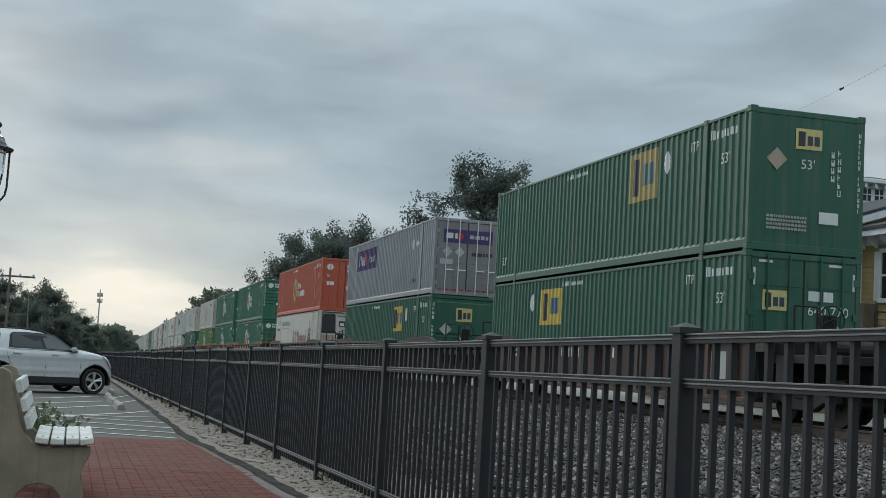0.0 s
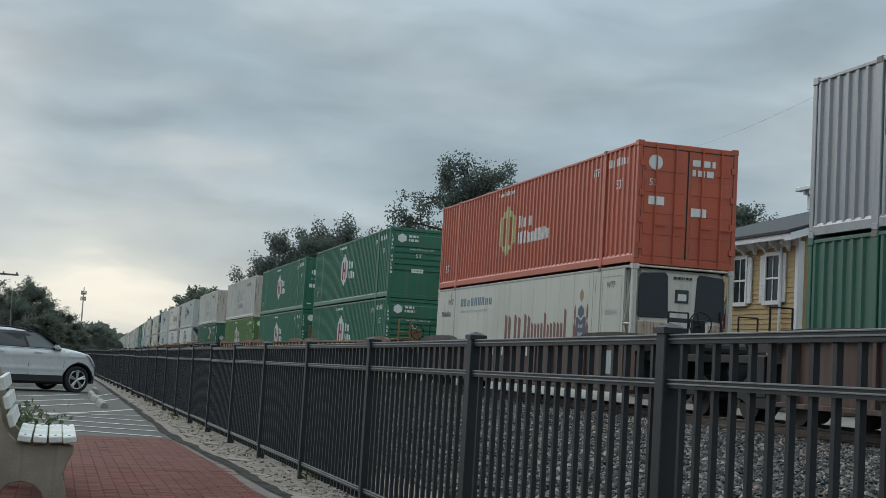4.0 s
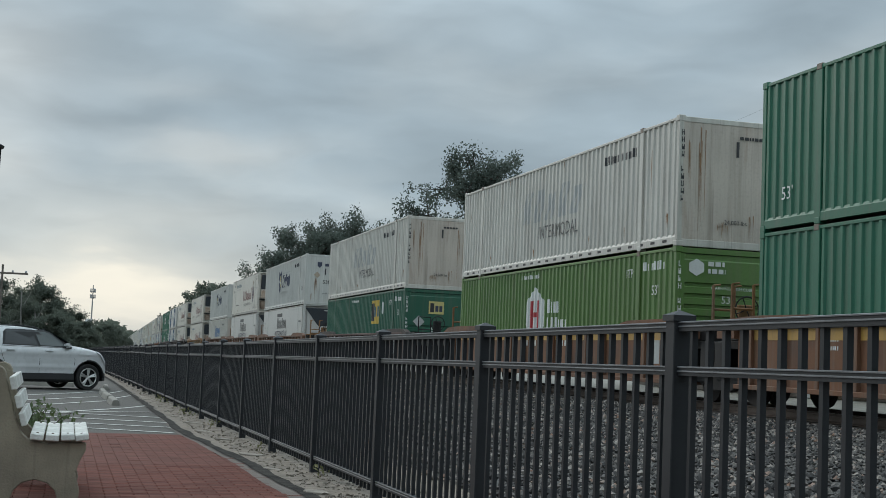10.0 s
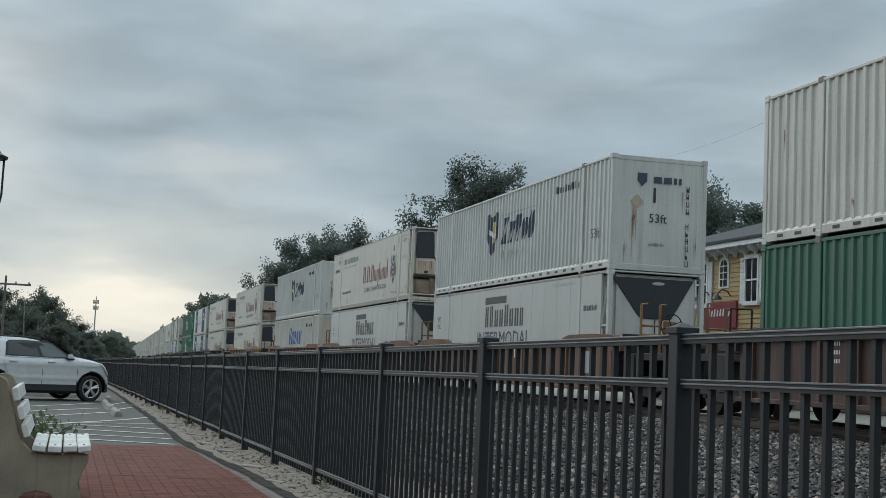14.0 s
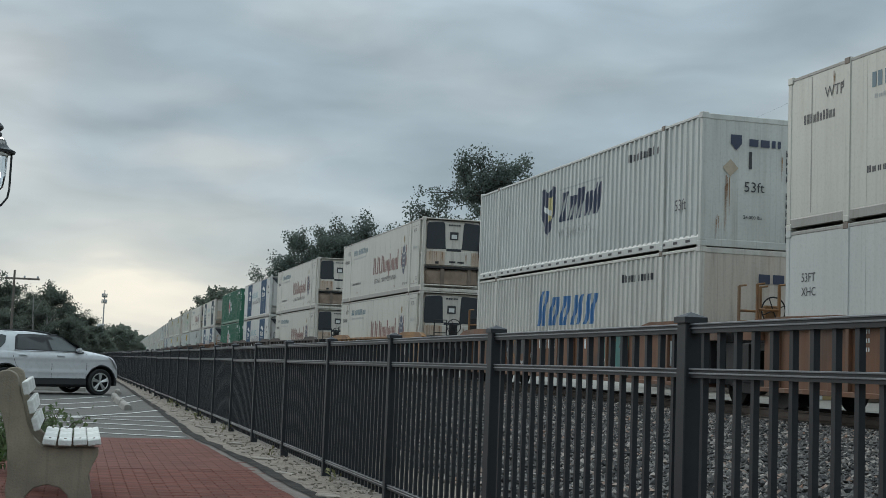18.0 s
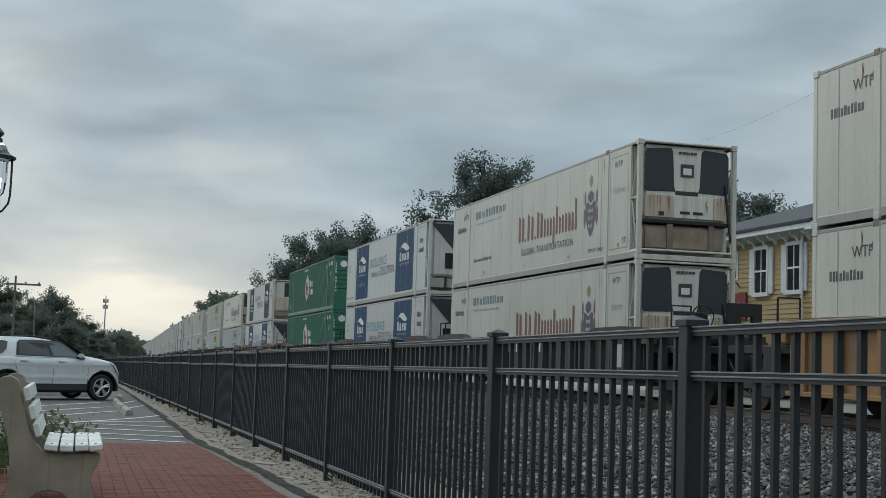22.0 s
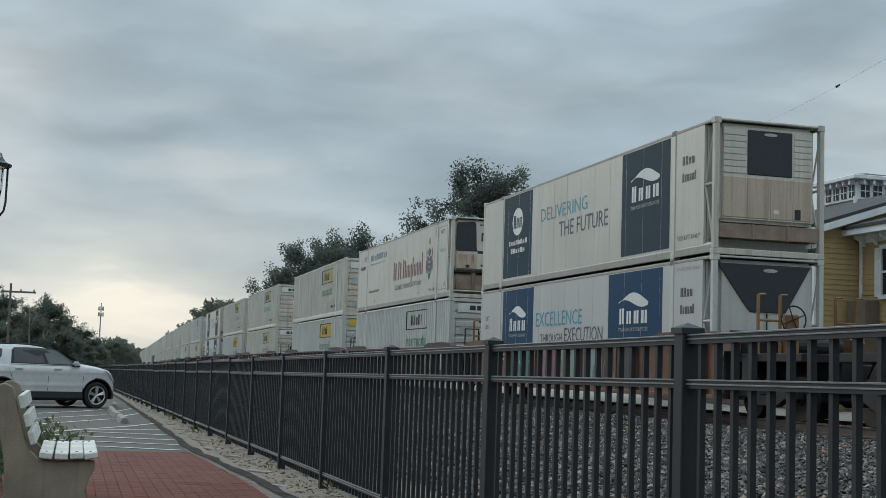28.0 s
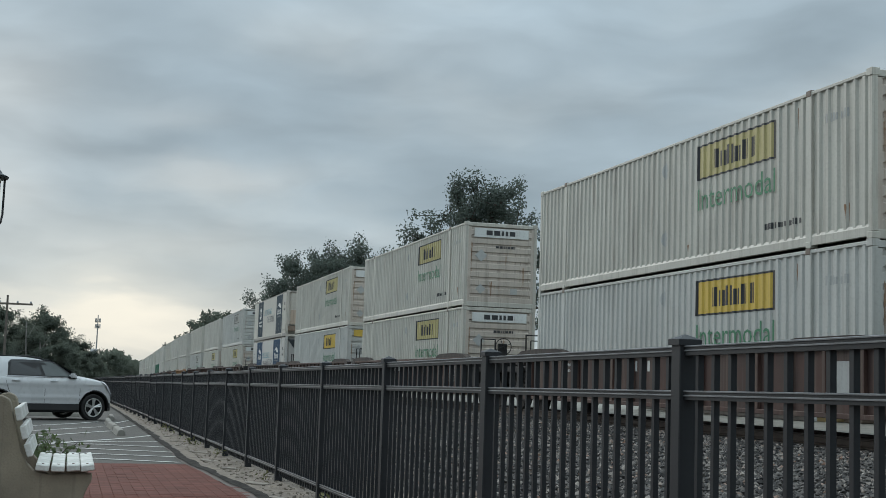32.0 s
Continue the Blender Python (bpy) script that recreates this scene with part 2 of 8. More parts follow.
M["stained_end"] = paint("pinkish_stained_white_end", (0.50, 0.445, 0.385), 0.5, 0.55)
M["yellow_faded"] = paint("faded_yellow_panel", (0.50, 0.43, 0.19), 0.35)
M["rust_run"] = mat("rust_run", (0.30, 0.19, 0.11), (0.20, 0.105, 0.055), rough=0.85, scale=6, fine=40, bump=0.1)
M["placard_tan"] = paint("weathered_placard", (0.40, 0.33, 0.25), 0.4)
M["yellow_worn"] = paint("worn_yellow_panel", (0.38, 0.29, 0.10), 0.4)
M["tan_end"] = paint("tan_stained_end", (0.46, 0.365, 0.285), 0.5, 0.45)
M["gold"] = paint("dull_gold_mark", (0.25, 0.17, 0.075), 0.25)
M["band_yellow"] = paint("yellow_band", (0.47, 0.27, 0.06), 0.4)
M["black"] = mat("black_paint", (0.012, 0.013, 0.015), rough=0.5, bump=0.05)
M["letter_black"] = paint("black_lettering", (0.03, 0.032, 0.036), 0.1)
M["letter_white"] = paint("white_lettering", (0.66, 0.68, 0.66), 0.2)
M["letter_navy"] = paint("navy_lettering", (0.03, 0.042, 0.080), 0.1)
M["letter_blue"] = paint("blue_lettering", (0.03, 0.13, 0.30), 0.15)
M["letter_teal"] = paint("teal_lettering", (0.03, 0.26, 0.36), 0.1)
M["letter_slate"] = paint("slate_blue_lettering", (0.07, 0.15, 0.19), 0.2)
M["letter_red"] = paint("red_lettering", (0.40, 0.025, 0.035), 0.1)
M["letter_brown"] = paint("brown_red_lettering", (0.150, 0.040, 0.034), 0.2)
M["letter_green"] = paint("green_lettering", (0.02, 0.18, 0.08), 0.2)
M["letter_grey"] = paint("faded_grey_lettering", (0.40, 0.41, 0.40), 0.25)
M["purple"] = paint("purple_panel", (0.05, 0.025, 0.12), 0.15)
M["grille"] = mat("dark_grille", (0.02, 0.026, 0.033), rough=0.6, scale=6, bump=0.2)
M["unit_white"] = paint("unit_cover", (0.47, 0.46, 0.44), 0.3, 0.2)
M["tank_tan"] = mat("tan_stained_tank", (0.27, 0.205, 0.155), (0.17, 0.12, 0.085), rough=0.7, scale=2.5, bump=0.2, streak=0.4)
M["tank"] = mat("grimy_tank", (0.17, 0.13, 0.10), rough=0.55, scale=3, bump=0.2, streak=0.4)
M["steel_rust"] = mat("rusty_steel", (0.14, 0.06, 0.035), (0.07, 0.035, 0.025), rough=0.8, scale=3, bump=0.3, streak=0.3)
M["car_brown"] = mat("brown_car_paint", (0.070, 0.032, 0.024), (0.040, 0.021, 0.017), rough=0.7, scale=1.3, bump=0.15, streak=0.45, vary=0.1)
M["car_yellow"] = mat("yellow_car_paint", (0.29, 0.148, 0.048), (0.15, 0.072, 0.031), rough=0.7, scale=1.1, bump=0.15, streak=0.55, vary=0.1)
M["car_orange"] = mat("orange_car_paint", (0.150, 0.062, 0.027), (0.075, 0.034, 0.019), rough=0.7, scale=1.1, bump=0.15, streak=0.5, vary=0.1)
M["car_dark"] = mat("dark_red_car_paint", (0.028, 0.016, 0.015), (0.016, 0.011, 0.011), rough=0.7, scale=1.3, bump=0.15, streak=0.4, vary=0.1)
M["cap_paint"] = mat("rusty_cap_paint", (0.036, 0.026, 0.023), (0.020, 0.016, 0.015), rough=0.75, scale=2, bump=0.2, streak=0.4, vary=0.15)
M["graffiti_teal"] = paint("teal_spray_paint", (0.025, 0.15, 0.135), 0.2)
M["graffiti_pink"] = paint("pink_spray_paint", (0.27, 0.12, 0.145), 0.2)
M["graffiti_lime"] = paint("lime_spray_paint", (0.30, 0.36, 0.05), 0.2)
M["graffiti_pale"] = paint("pale_spray_paint", (0.20, 0.29, 0.25), 0.3)
M["graffiti_lilac"] = paint("lilac_spray_paint", (0.33, 0.30, 0.36), 0.3)
M["truck"] = mat("grimy_cast_steel", (0.013, 0.012, 0.012), rough=0.75, scale=5, bump=0.3)
M["wheel"] = mat("worn_wheel_steel", (0.03, 0.024, 0.021), rough=0.6, metal=0.4, scale=6, bump=0.2)
M["rail"] = mat("rail_steel", (0.10, 0.075, 0.06), (0.06, 0.04, 0.03), rough=0.6, metal=0.3, scale=4, bump=0.2)
M["rail_head"] = mat("polished_rail_head", (0.55, 0.55, 0.56), rough=0.32, metal=1.0, scale=4, bump=0.05)
M["tie"] = mat("creosoted_timber", (0.055, 0.043, 0.035), (0.03, 0.024, 0.02), rough=0.9, scale=3, fine=30, bump=0.5, vary=0.25)
M["fence"] = mat("black_powder_coat", (0.023, 0.025, 0.028), (0.019, 0.021, 0.024), rough=0.5, scale=5, fine=60, bump=0.03, spec=0.30)
# pale tone for the sky highlight painted on the rail lips
M["fence_glint"] = mat("worn_pale_edge", (0.15, 0.155, 0.16), (0.09, 0.095, 0.10), rough=0.5, scale=6, fine=60, bump=0.03)
M["brick"] = mat("red_paver", (0.124, 0.045, 0.034), (0.092, 0.036, 0.028), spec=0.15, rough=0.9, scale=9, fine=70, bump=0.4, vary=0.22)
M["mortar"] = mat("paver_joint_sand", (0.092, 0.042, 0.033), rough=0.95, scale=12, fine=90, bump=0.4)
M["asphalt"] = mat("old_asphalt", (0.074, 0.069, 0.061), (0.050, 0.047, 0.042), rough=0.9, scale=0.8, fine=60, bump=0.5)
M["asphalt_dark"] = mat("patched_asphalt", (0.050, 0.046, 0.042), (0.014, 0.014, 0.013), rough=0.95, spec=0.08, scale=7, fine=60, bump=0.5)
M["line"] = mat("worn_line_paint", (0.55, 0.55, 0.51), (0.32, 0.32, 0.30), rough=0.8, scale=5, fine=45, bump=0.2)
M["concrete"] = mat("weathered_concrete", (0.255, 0.245, 0.215), (0.175, 0.165, 0.145), rough=0.9, scale=2.5, fine=45, bump=0.3, streak=0.2)
M["border"] = mat("worn_concrete_border", (0.135, 0.115, 0.100), (0.085, 0.072, 0.062), rough=0.95, scale=4, fine=55, bump=0.5)
M["gravel"] = mat("dusty_gravel", (0.215, 0.178, 0.142), (0.105, 0.088, 0.070), rough=0.95, scale=7.5, fine=28, bump=0.9)
M["ballast_bed"] = mat("ballast_bed", (0.085, 0.080, 0.074), (0.03, 0.029, 0.028), rough=0.95, scale=14, fine=26, bump=1.0)
M["dirt"] = mat("bare_earth", (0.12, 0.105, 0.075), (0.07, 0.075, 0.04), rough=0.95, scale=0.25, fine=9, bump=0.6)
M["grass"] = mat("grass_blade", (0.060, 0.13, 0.025), (0.035, 0.085, 0.018), rough=0.8, scale=4, bump=0.0)
# both leaf colours are lifted and greyed to carry distance haze
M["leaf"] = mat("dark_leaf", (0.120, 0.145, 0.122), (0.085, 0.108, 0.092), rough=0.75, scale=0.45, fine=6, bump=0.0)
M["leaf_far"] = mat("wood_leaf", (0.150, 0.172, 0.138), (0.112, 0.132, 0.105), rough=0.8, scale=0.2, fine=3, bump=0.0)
M["shrub"] = mat("shrub_leaf", (0.105, 0.145, 0.065), (0.07, 0.10, 0.045), rough=0.6, scale=5, bump=0.0)
for leafy in ("grass", "leaf", "leaf_far", "shrub"):
    glowing_through(M[leafy])
M["bark"] = mat("bark", (0.075, 0.062, 0.05), (0.045, 0.038, 0.03), rough=0.95, scale=5, fine=25, bump=0.6)
M["bare_wood"] = mat("bleached_dead_wood", (0.24, 0.23, 0.21), rough=0.9, scale=5, bump=0.4)
M["pole_wood"] = mat("grey_pole_timber", (0.15, 0.13, 0.11), rough=0.9, scale=4, bump=0.4)
M["bench_concrete"] = mat("tan_cast_concrete", (0.27, 0.235, 0.175), (0.165, 0.14, 0.105), rough=0.9, scale=3, fine=70, bump=0.45, streak=0.5)
M["slat"] = mat("peeling_white_slat", (0.57, 0.57, 0.54), (0.38, 0.38, 0.35), rough=0.7, scale=9, fine=55, bump=0.3, vary=0.05)
M["car_white"] = mat("pearl_white_car_paint", (0.55, 0.56, 0.565), (0.52, 0.53, 0.535), rough=0.28, scale=1, fine=8, bump=0.0)
M["car_trim"] = mat("black_plastic_trim", (0.015, 0.016, 0.017), rough=0.6, bump=0.1)
M["glass_dark"] = mat("tinted_glass", (0.012, 0.016, 0.018), rough=0.08, scale=1, bump=0.0, spec=0.4)
M["glass_tint"] = mat("privacy_glass", (0.036, 0.041, 0.043), rough=0.07, scale=1, bump=0.0, spec=0.5)
# base colour raised to hold the pale reflection on the front door glass
M["glass_reflect"] = mat("lightly_tinted_glass", (0.075, 0.092, 0.090), rough=0.06, scale=1, bump=0.0, spec=0.7)
M["rubber"] = mat("tyre_rubber", (0.018, 0.018, 0.018), rough=0.85, bump=0.2)
M["alloy"] = mat("alloy_rim", (0.58, 0.58, 0.57), rough=0.35, metal=0.7, bump=0.0)
M["chrome"] = mat("chrome", (0.6, 0.6, 0.62), rough=0.15, metal=1.0, bump=0.0)
M["lens"] = mat("headlight_lens", (0.5, 0.52, 0.54), rough=0.1, bump=0.0, spec=0.8)
M["siding"] = mat("yellow_clapboard", (0.42, 0.305, 0.145), (0.36, 0.26, 0.125), rough=0.75, scale=1.3, fine=25, bump=0.1, streak=0.18)
M["trim"] = mat("white_trim_paint", (0.68, 0.70, 0.71), (0.60, 0.62, 0.63), rough=0.6, scale=2, bump=0.05, streak=0.12)
M["shingle"] = mat("grey_shingle", (0.046, 0.050, 0.053), (0.030, 0.033, 0.036), rough=0.9, scale=2, fine=14, bump=0.5)
M["sign_red"] = paint("maroon_sign", (0.19, 0.012, 0.022), 0.05)
M["galv"] = mat("galvanised_steel", (0.36, 0.38, 0.39), rough=0.5, metal=0.6, scale=3, bump=0.05)
M["lamp_metal"] = mat("dark_lamp_iron", (0.028, 0.034, 0.036), rough=0.45, scale=6, bump=0.1)
M["wire"] = mat("cable_sheath", (0.02, 0.02, 0.02), rough=0.6, bump=0.0)


def glass_material():
    m = bpy.data.materials.new("clear_glass")
    m.use_nodes = True
    b = m.node_tree.nodes["Principled BSDF"]
    b.inputs["Transmission Weight"].default_value, b.inputs["Roughness"].default_value = 1.0, 0.06
    b.inputs["Base Color"].default_value = (0.9, 0.93, 0.93, 1)
    return m


M["glass"] = glass_material()


# ---------------------------------------------------------------- mesh helpers
def box(bm, lo, hi):
    x0, y0, z0 = lo
    x1, y1, z1 = hi
    v = [bm.verts.new(p) for p in ((x0, y0, z0), (x1, y0, z0), (x1, y1, z0), (x0, y1, z0), (x0, y0, z1), (x1, y0, z1), (x1, y1, z1), (x0, y1, z1))]
    for f in ((3, 2, 1, 0), (4, 5, 6, 7), (0, 1, 5, 4), (1, 2, 6, 5), (2, 3, 7, 6), (3, 0, 4, 7)):
        bm.faces.new([v[i] for i in f])
    return bm


def bevelled(bm, width=0.01, segments=1):
    bmesh.ops.bevel(bm, geom=list(bm.edges), offset=width, segments=segments, affect="EDGES", clamp_overlap=True)
    return bm


def tube(bm, p, q, r0, r1=None, n=8, caps=True):
    p, q = Vector(p), Vector(q)
    r1 = r0 if r1 is None else r1
    d = (q - p).normalized()
    a = d.orthogonal().normalized()
    b = d.cross(a)
    rings = []
    for c, r in ((p, r0), (q, r1)):
        rings.append([bm.verts.new(c + (a * math.cos(2 * math.pi * i / n) + b * math.sin(2 * math.pi * i / n)) * r) for i in range(n)])
    for i in range(n):
        bm.faces.new((rings[0][i], rings[0][(i + 1) % n], rings[1][(i + 1) % n], rings[1][i]))
    if caps:
        bm.faces.new(rings[0][::-1]); bm.faces.new(rings[1])
    return bm


def lathe(bm, profile, n=16, centre=(0, 0)):
    """profile: (radius, z) from bottom to top, round a vertical axis."""
    rings = []
    for r, z in profile:
        rings.append([bm.verts.new((centre[0] + r * math.cos(2 * math.pi * i / n), centre[1] + r * math.sin(2 * math.pi * i / n), z)) for i in range(n)])
    for a, b in zip(rings, rings[1:]):
        for i in range(n):
            bm.faces.new((a[i], a[(i + 1) % n], b[(i + 1) % n], b[i]))
    bm.faces.new(rings[0][::-1]); bm.faces.new(rings[-1])
    return bm


def extrude(bm, pts, a, b, axis="x"):
    """A prism: the outline pts in the plane across axis, from a to b."""
    def at(p, d):
        return {"x": (d, p[0], p[1]), "y": (p[0], d, p[1]), "z": (p[0], p[1], d)}[axis]
    r0, r1 = [bm.verts.new(at(p, a)) for p in pts], [bm.verts.new(at(p, b)) for p in pts]
    n = len(pts)
    for i in range(n):
        bm.faces.new((r0[i], r0[(i + 1) % n], r1[(i + 1) % n], r1[i]))
    bm.faces.new(r0[::-1]); bm.faces.new(r1)
    bmesh.ops.recalc_face_normals(bm, faces=bm.faces)
    return bm


def mesh_of(name, bm, material):
    me = bpy.data.meshes.new(name)
    bm.to_mesh(me)
    bm.free()
    me.materials.append(material)
    return me


def part(name, bm, material, parent, label=""):
    me = bm if isinstance(bm, bpy.types.Mesh) else mesh_of(name, bm, material)
    ob = new(name, me)
    ob.parent = parent
    return tagged(ob, label=label)


def thing(name, label, category, m=None, group="", kind=""):
    ob = new(name)
    ob.empty_display_size = 0.3
    if m is not None:
        ob.matrix_basis = m
    return tagged(ob, label, category, group, kind)


def solid(name, bm, material, label, category="", group="", kind="", m=None):
    ob = new(name, mesh_of(name, bm, material))
    if m is not None:
        ob.matrix_basis = m
    return tagged(ob, label, category, group, kind)


def smooth(ob):
    for p in ob.data.polygons:
        p.use_smooth = True
    return ob


B = bmesh.new
LETTERS = {}


def lettering(words, height, width=None):
    """A mesh of readable words, in its own plane, its lower left corner at the origin; cap height and total width in metres."""
    key = (words, height, width)
    if key not in LETTERS:
        cu = bpy.data.curves.new("words", "FONT")
        cu.body, cu.size, cu.resolution_u = words, 1.0, 2
        ob = bpy.data.objects.new("words", cu)
        me = bpy.data.meshes.new_from_object(ob)
        bpy.data.objects.remove(ob)
        bpy.data.curves.remove(cu)
        co = np.empty(len(me.vertices) * 3, np.float32)
        me.vertices.foreach_get("co", co)
        co = co.reshape(-1, 3)
        lo, hi = co.min(0), co.max(0)
        co -= lo
        s = height / (hi[1] - lo[1])
        co[:, 1] *= s
        co[:, 0] *= (width / (hi[0] - lo[0])) if width else s
        me.vertices.foreach_set("co", co.ravel())
        LETTERS[key] = (me, float(co[:, 0].max()))
    return LETTERS[key]


# ---------------------------------------------------------------- ground and track levels
def ground_z(y):
    return -0.0097 * (min(max(y, -40.0), 900.0) - 4.5)


def fence_x(y):
    return 2.2235 - 0.0071 * (y - 4.5)


RAIL_Z = 0.249
BEND = 260.0          # past here the line runs straight


def track_x(y):
    c = min(y, BEND) - 20
    return 13.943 + 0.0000566 * c * c + max(0.0, y - BEND) * 0.0000566 * 2 * (BEND - 20)


def track_z(y):
    c = min(y, BEND) - 20
    return RAIL_Z - 0.00174 * c - 0.0000189 * c * c - max(0.0, y - BEND) * (0.00174 + 0.0000378 * (BEND - 20))


# ---------------------------------------------------------------- ground, paving, track bed
def island_variation(name, cols, rough=0.85):
    m = bpy.data.materials.new(name)
    m.use_nodes = True
    nn, ll = m.node_tree.nodes, m.node_tree.links
    g, r = nn.new("ShaderNodeNewGeometry"), nn.new("ShaderNodeValToRGB")
    ramp_of(r, [(i / (len(cols) - 1), c) for i, c in enumerate(cols)])
    ll.new(g.outputs["Random Per Island"], r.inputs[0])
    co, nz, mx = nn.new("ShaderNodeTexCoord"), nn.new("ShaderNodeTexNoise"), nn.new("ShaderNodeMix")
    nz.inputs["Scale"].default_value, nz.inputs["Detail"].default_value = 3.0, 6
    ll.new(co.outputs["Object"], nz.inputs["Vector"])
    mx.data_type, mx.blend_type = "RGBA", "MULTIPLY"
    mx.inputs[0].default_value = 0.5
    ll.new(r.outputs[0], mx.inputs[6]); ll.new(nz.outputs[0], mx.inputs[7])
    ll.new(mx.outputs[2], nn["Principled BSDF"].inputs["Base Color"])
    nn["Principled BSDF"].inputs["Roughness"].default_value = rough
    nn["Principled BSDF"].inputs["Specular IOR Level"].default_value = 0.15
    return m


def sheet(name, xs, ys, height, material, label, category, kind="structure"):
    """A surface over the grid xs(y) by ys, at height(x, y)."""
    verts, faces = [], []
    for y in ys:
        row = xs(y) if callable(xs) else xs
        verts += [(x, y, height(x, y)) for x in row]
    n = len(row)
    for j in range(len(ys) - 1):
        for i in range(n - 1):
            faces.append((j * n + i, j * n + i + 1, (j + 1) * n + i + 1, (j + 1) * n + i))
    me = bpy.data.meshes.new(name)
    me.from_pydata(verts, [], faces)
    me.materials.append(material)
    return tagged(new(name, me), label, category, kind=kind)


def wob(y, seed, amount=0.08, rate=0.7):
    return noise.noise(Vector((y * rate, seed, 0.3))) * amount + noise.noise(Vector((y * rate * 4, seed, 7.3))) * amount * 0.35


def lot_z(x, y):
    """The lot falls a little below the path towards the parked car, shaped to fit the camera's view."""
    dip = min(1.0, max(0.0, (y - 21) / 12)) * min(1.0, max(0.0, (1.5 - x) / 0.5))
    return ground_z(y) - 0.004 - 0.055 * dip


def walk_edge(y):
    return float(np.interp(y, (-8, 8, 12.5, 14.5, 16.6, 22, 30, 45, 100), (1.63, 1.63, 1.59, 1.54, 1.44, 1.50, 1.55, 1.55, 1.35))) + wob(y, 3.0, 0.04, 0.5)


def strip_at(y):
    """How far the asphalt strip lies from the edge of the bricks."""
    return float(np.interp(y, (8, 11, 14, 17, 24, 60), (0.10, 0.07, 0.03, 0.0, -0.03, -0.04)))


def build_ground():
    ys = [-300, -100, -40, 0, 40, 80, 120, 160, 200, 260, 320, 420, 560, 720, 900, 1400, 2500, 4200]
    sheet("ground", [-3000, -600, -200, -80, -30, -8, 0, 3, 40, 90, 250, 800, 3000], ys, lambda x, y: ground_z(y) - 0.06, M["dirt"],
          "bare earth and rough grass running to the horizon", "ground")
    fine = [-8 + 0.16 * i for i in range(230)] + [29 + 1.5 * i for i in range(44)]
    near = [-12 + 0.5 * i for i in range(60)]
    far = [18 + 3 * i for i in range(30)]
    sheet("road", [-40, -20, -8, -2, 0.5, 1.0, 1.25, 1.5, 1.58], [16.55 + 0.3 * i for i in range(8)] + [19 + 4 * i for i in range(20)], lambda x, y: lot_z(x, y), M["asphalt"],
          "faded grey asphalt parking lot beside the fence", "parking lot")
    sheet("brick_bed", [-0.62, 0.4, 1.7], [-8 + i for i in range(24)] + [16.6], lambda x, y: ground_z(y) - 0.03, M["mortar"],
          "sandy bed under the red brick walk", "path")
    sheet("path_border", lambda y: [walk_edge(y) - 0.03, walk_edge(y) + 0.05, walk_edge(y) + 0.13], fine,
          lambda x, y: ground_z(y) + 0.001, M["border"], "worn concrete border along the brick walk", "path border")
    sheet("pavement_edge", lambda y: [walk_edge(y) + strip_at(y) + wob(y, 5.0, 0.025, 1.1), walk_edge(y) + strip_at(y) + 0.06, walk_edge(y) + strip_at(y) + 0.12 + wob(y, 1.0, 0.06, 1.2)], fine,
          lambda x, y: ground_z(y) + 0.008, M["asphalt_dark"], "cracked dark asphalt strip edging the brick walk", "path edge")
    sheet("shoulder", lambda y: [walk_edge(y) + 0.11, 2.0, 2.3, 2.7, 3.3], fine,
          lambda x, y: ground_z(y) - 0.002 + noise.noise(Vector((x * 3, y * 3, 0))) * 0.012, M["gravel"], "pale dusty gravel and broken concrete under the fence", "gravel strip")
    # ballast from the fence to the far side of the line
    def bal(x, y):
        t = min(1.0, max(0.0, (x - 3.0) / 8.4))
        tz = track_z(y) - 0.20
        return ground_z(y) * (1 - t) + tz * t - 0.01
    sheet("ballast_bed", lambda y: [3.0, 4.5, 6, 8, 10, 11.4, track_x(y) - 1.6, track_x(y) + 1.7, track_x(y) + 2.4], [-30 + 2 * i for i in range(50)] + [72 + 12 * i for i in range(62)],
          bal, M["ballast_bed"], "grey crushed stone bed of the railway", "ballast")
    sheet("platform", lambda y: [track_x(y) + 2.3, track_x(y) + 2.32, track_x(y) + 2.75, track_x(y) + 2.76, 60], [-30 + 5 * i for i in range(26)],
          lambda x, y: track_z(y) - (0.22 if x < track_x(y) + 2.31 else 0.10 if x < 40 else 0.0), M["concrete"], "pale concrete platform beyond the track", "platform")


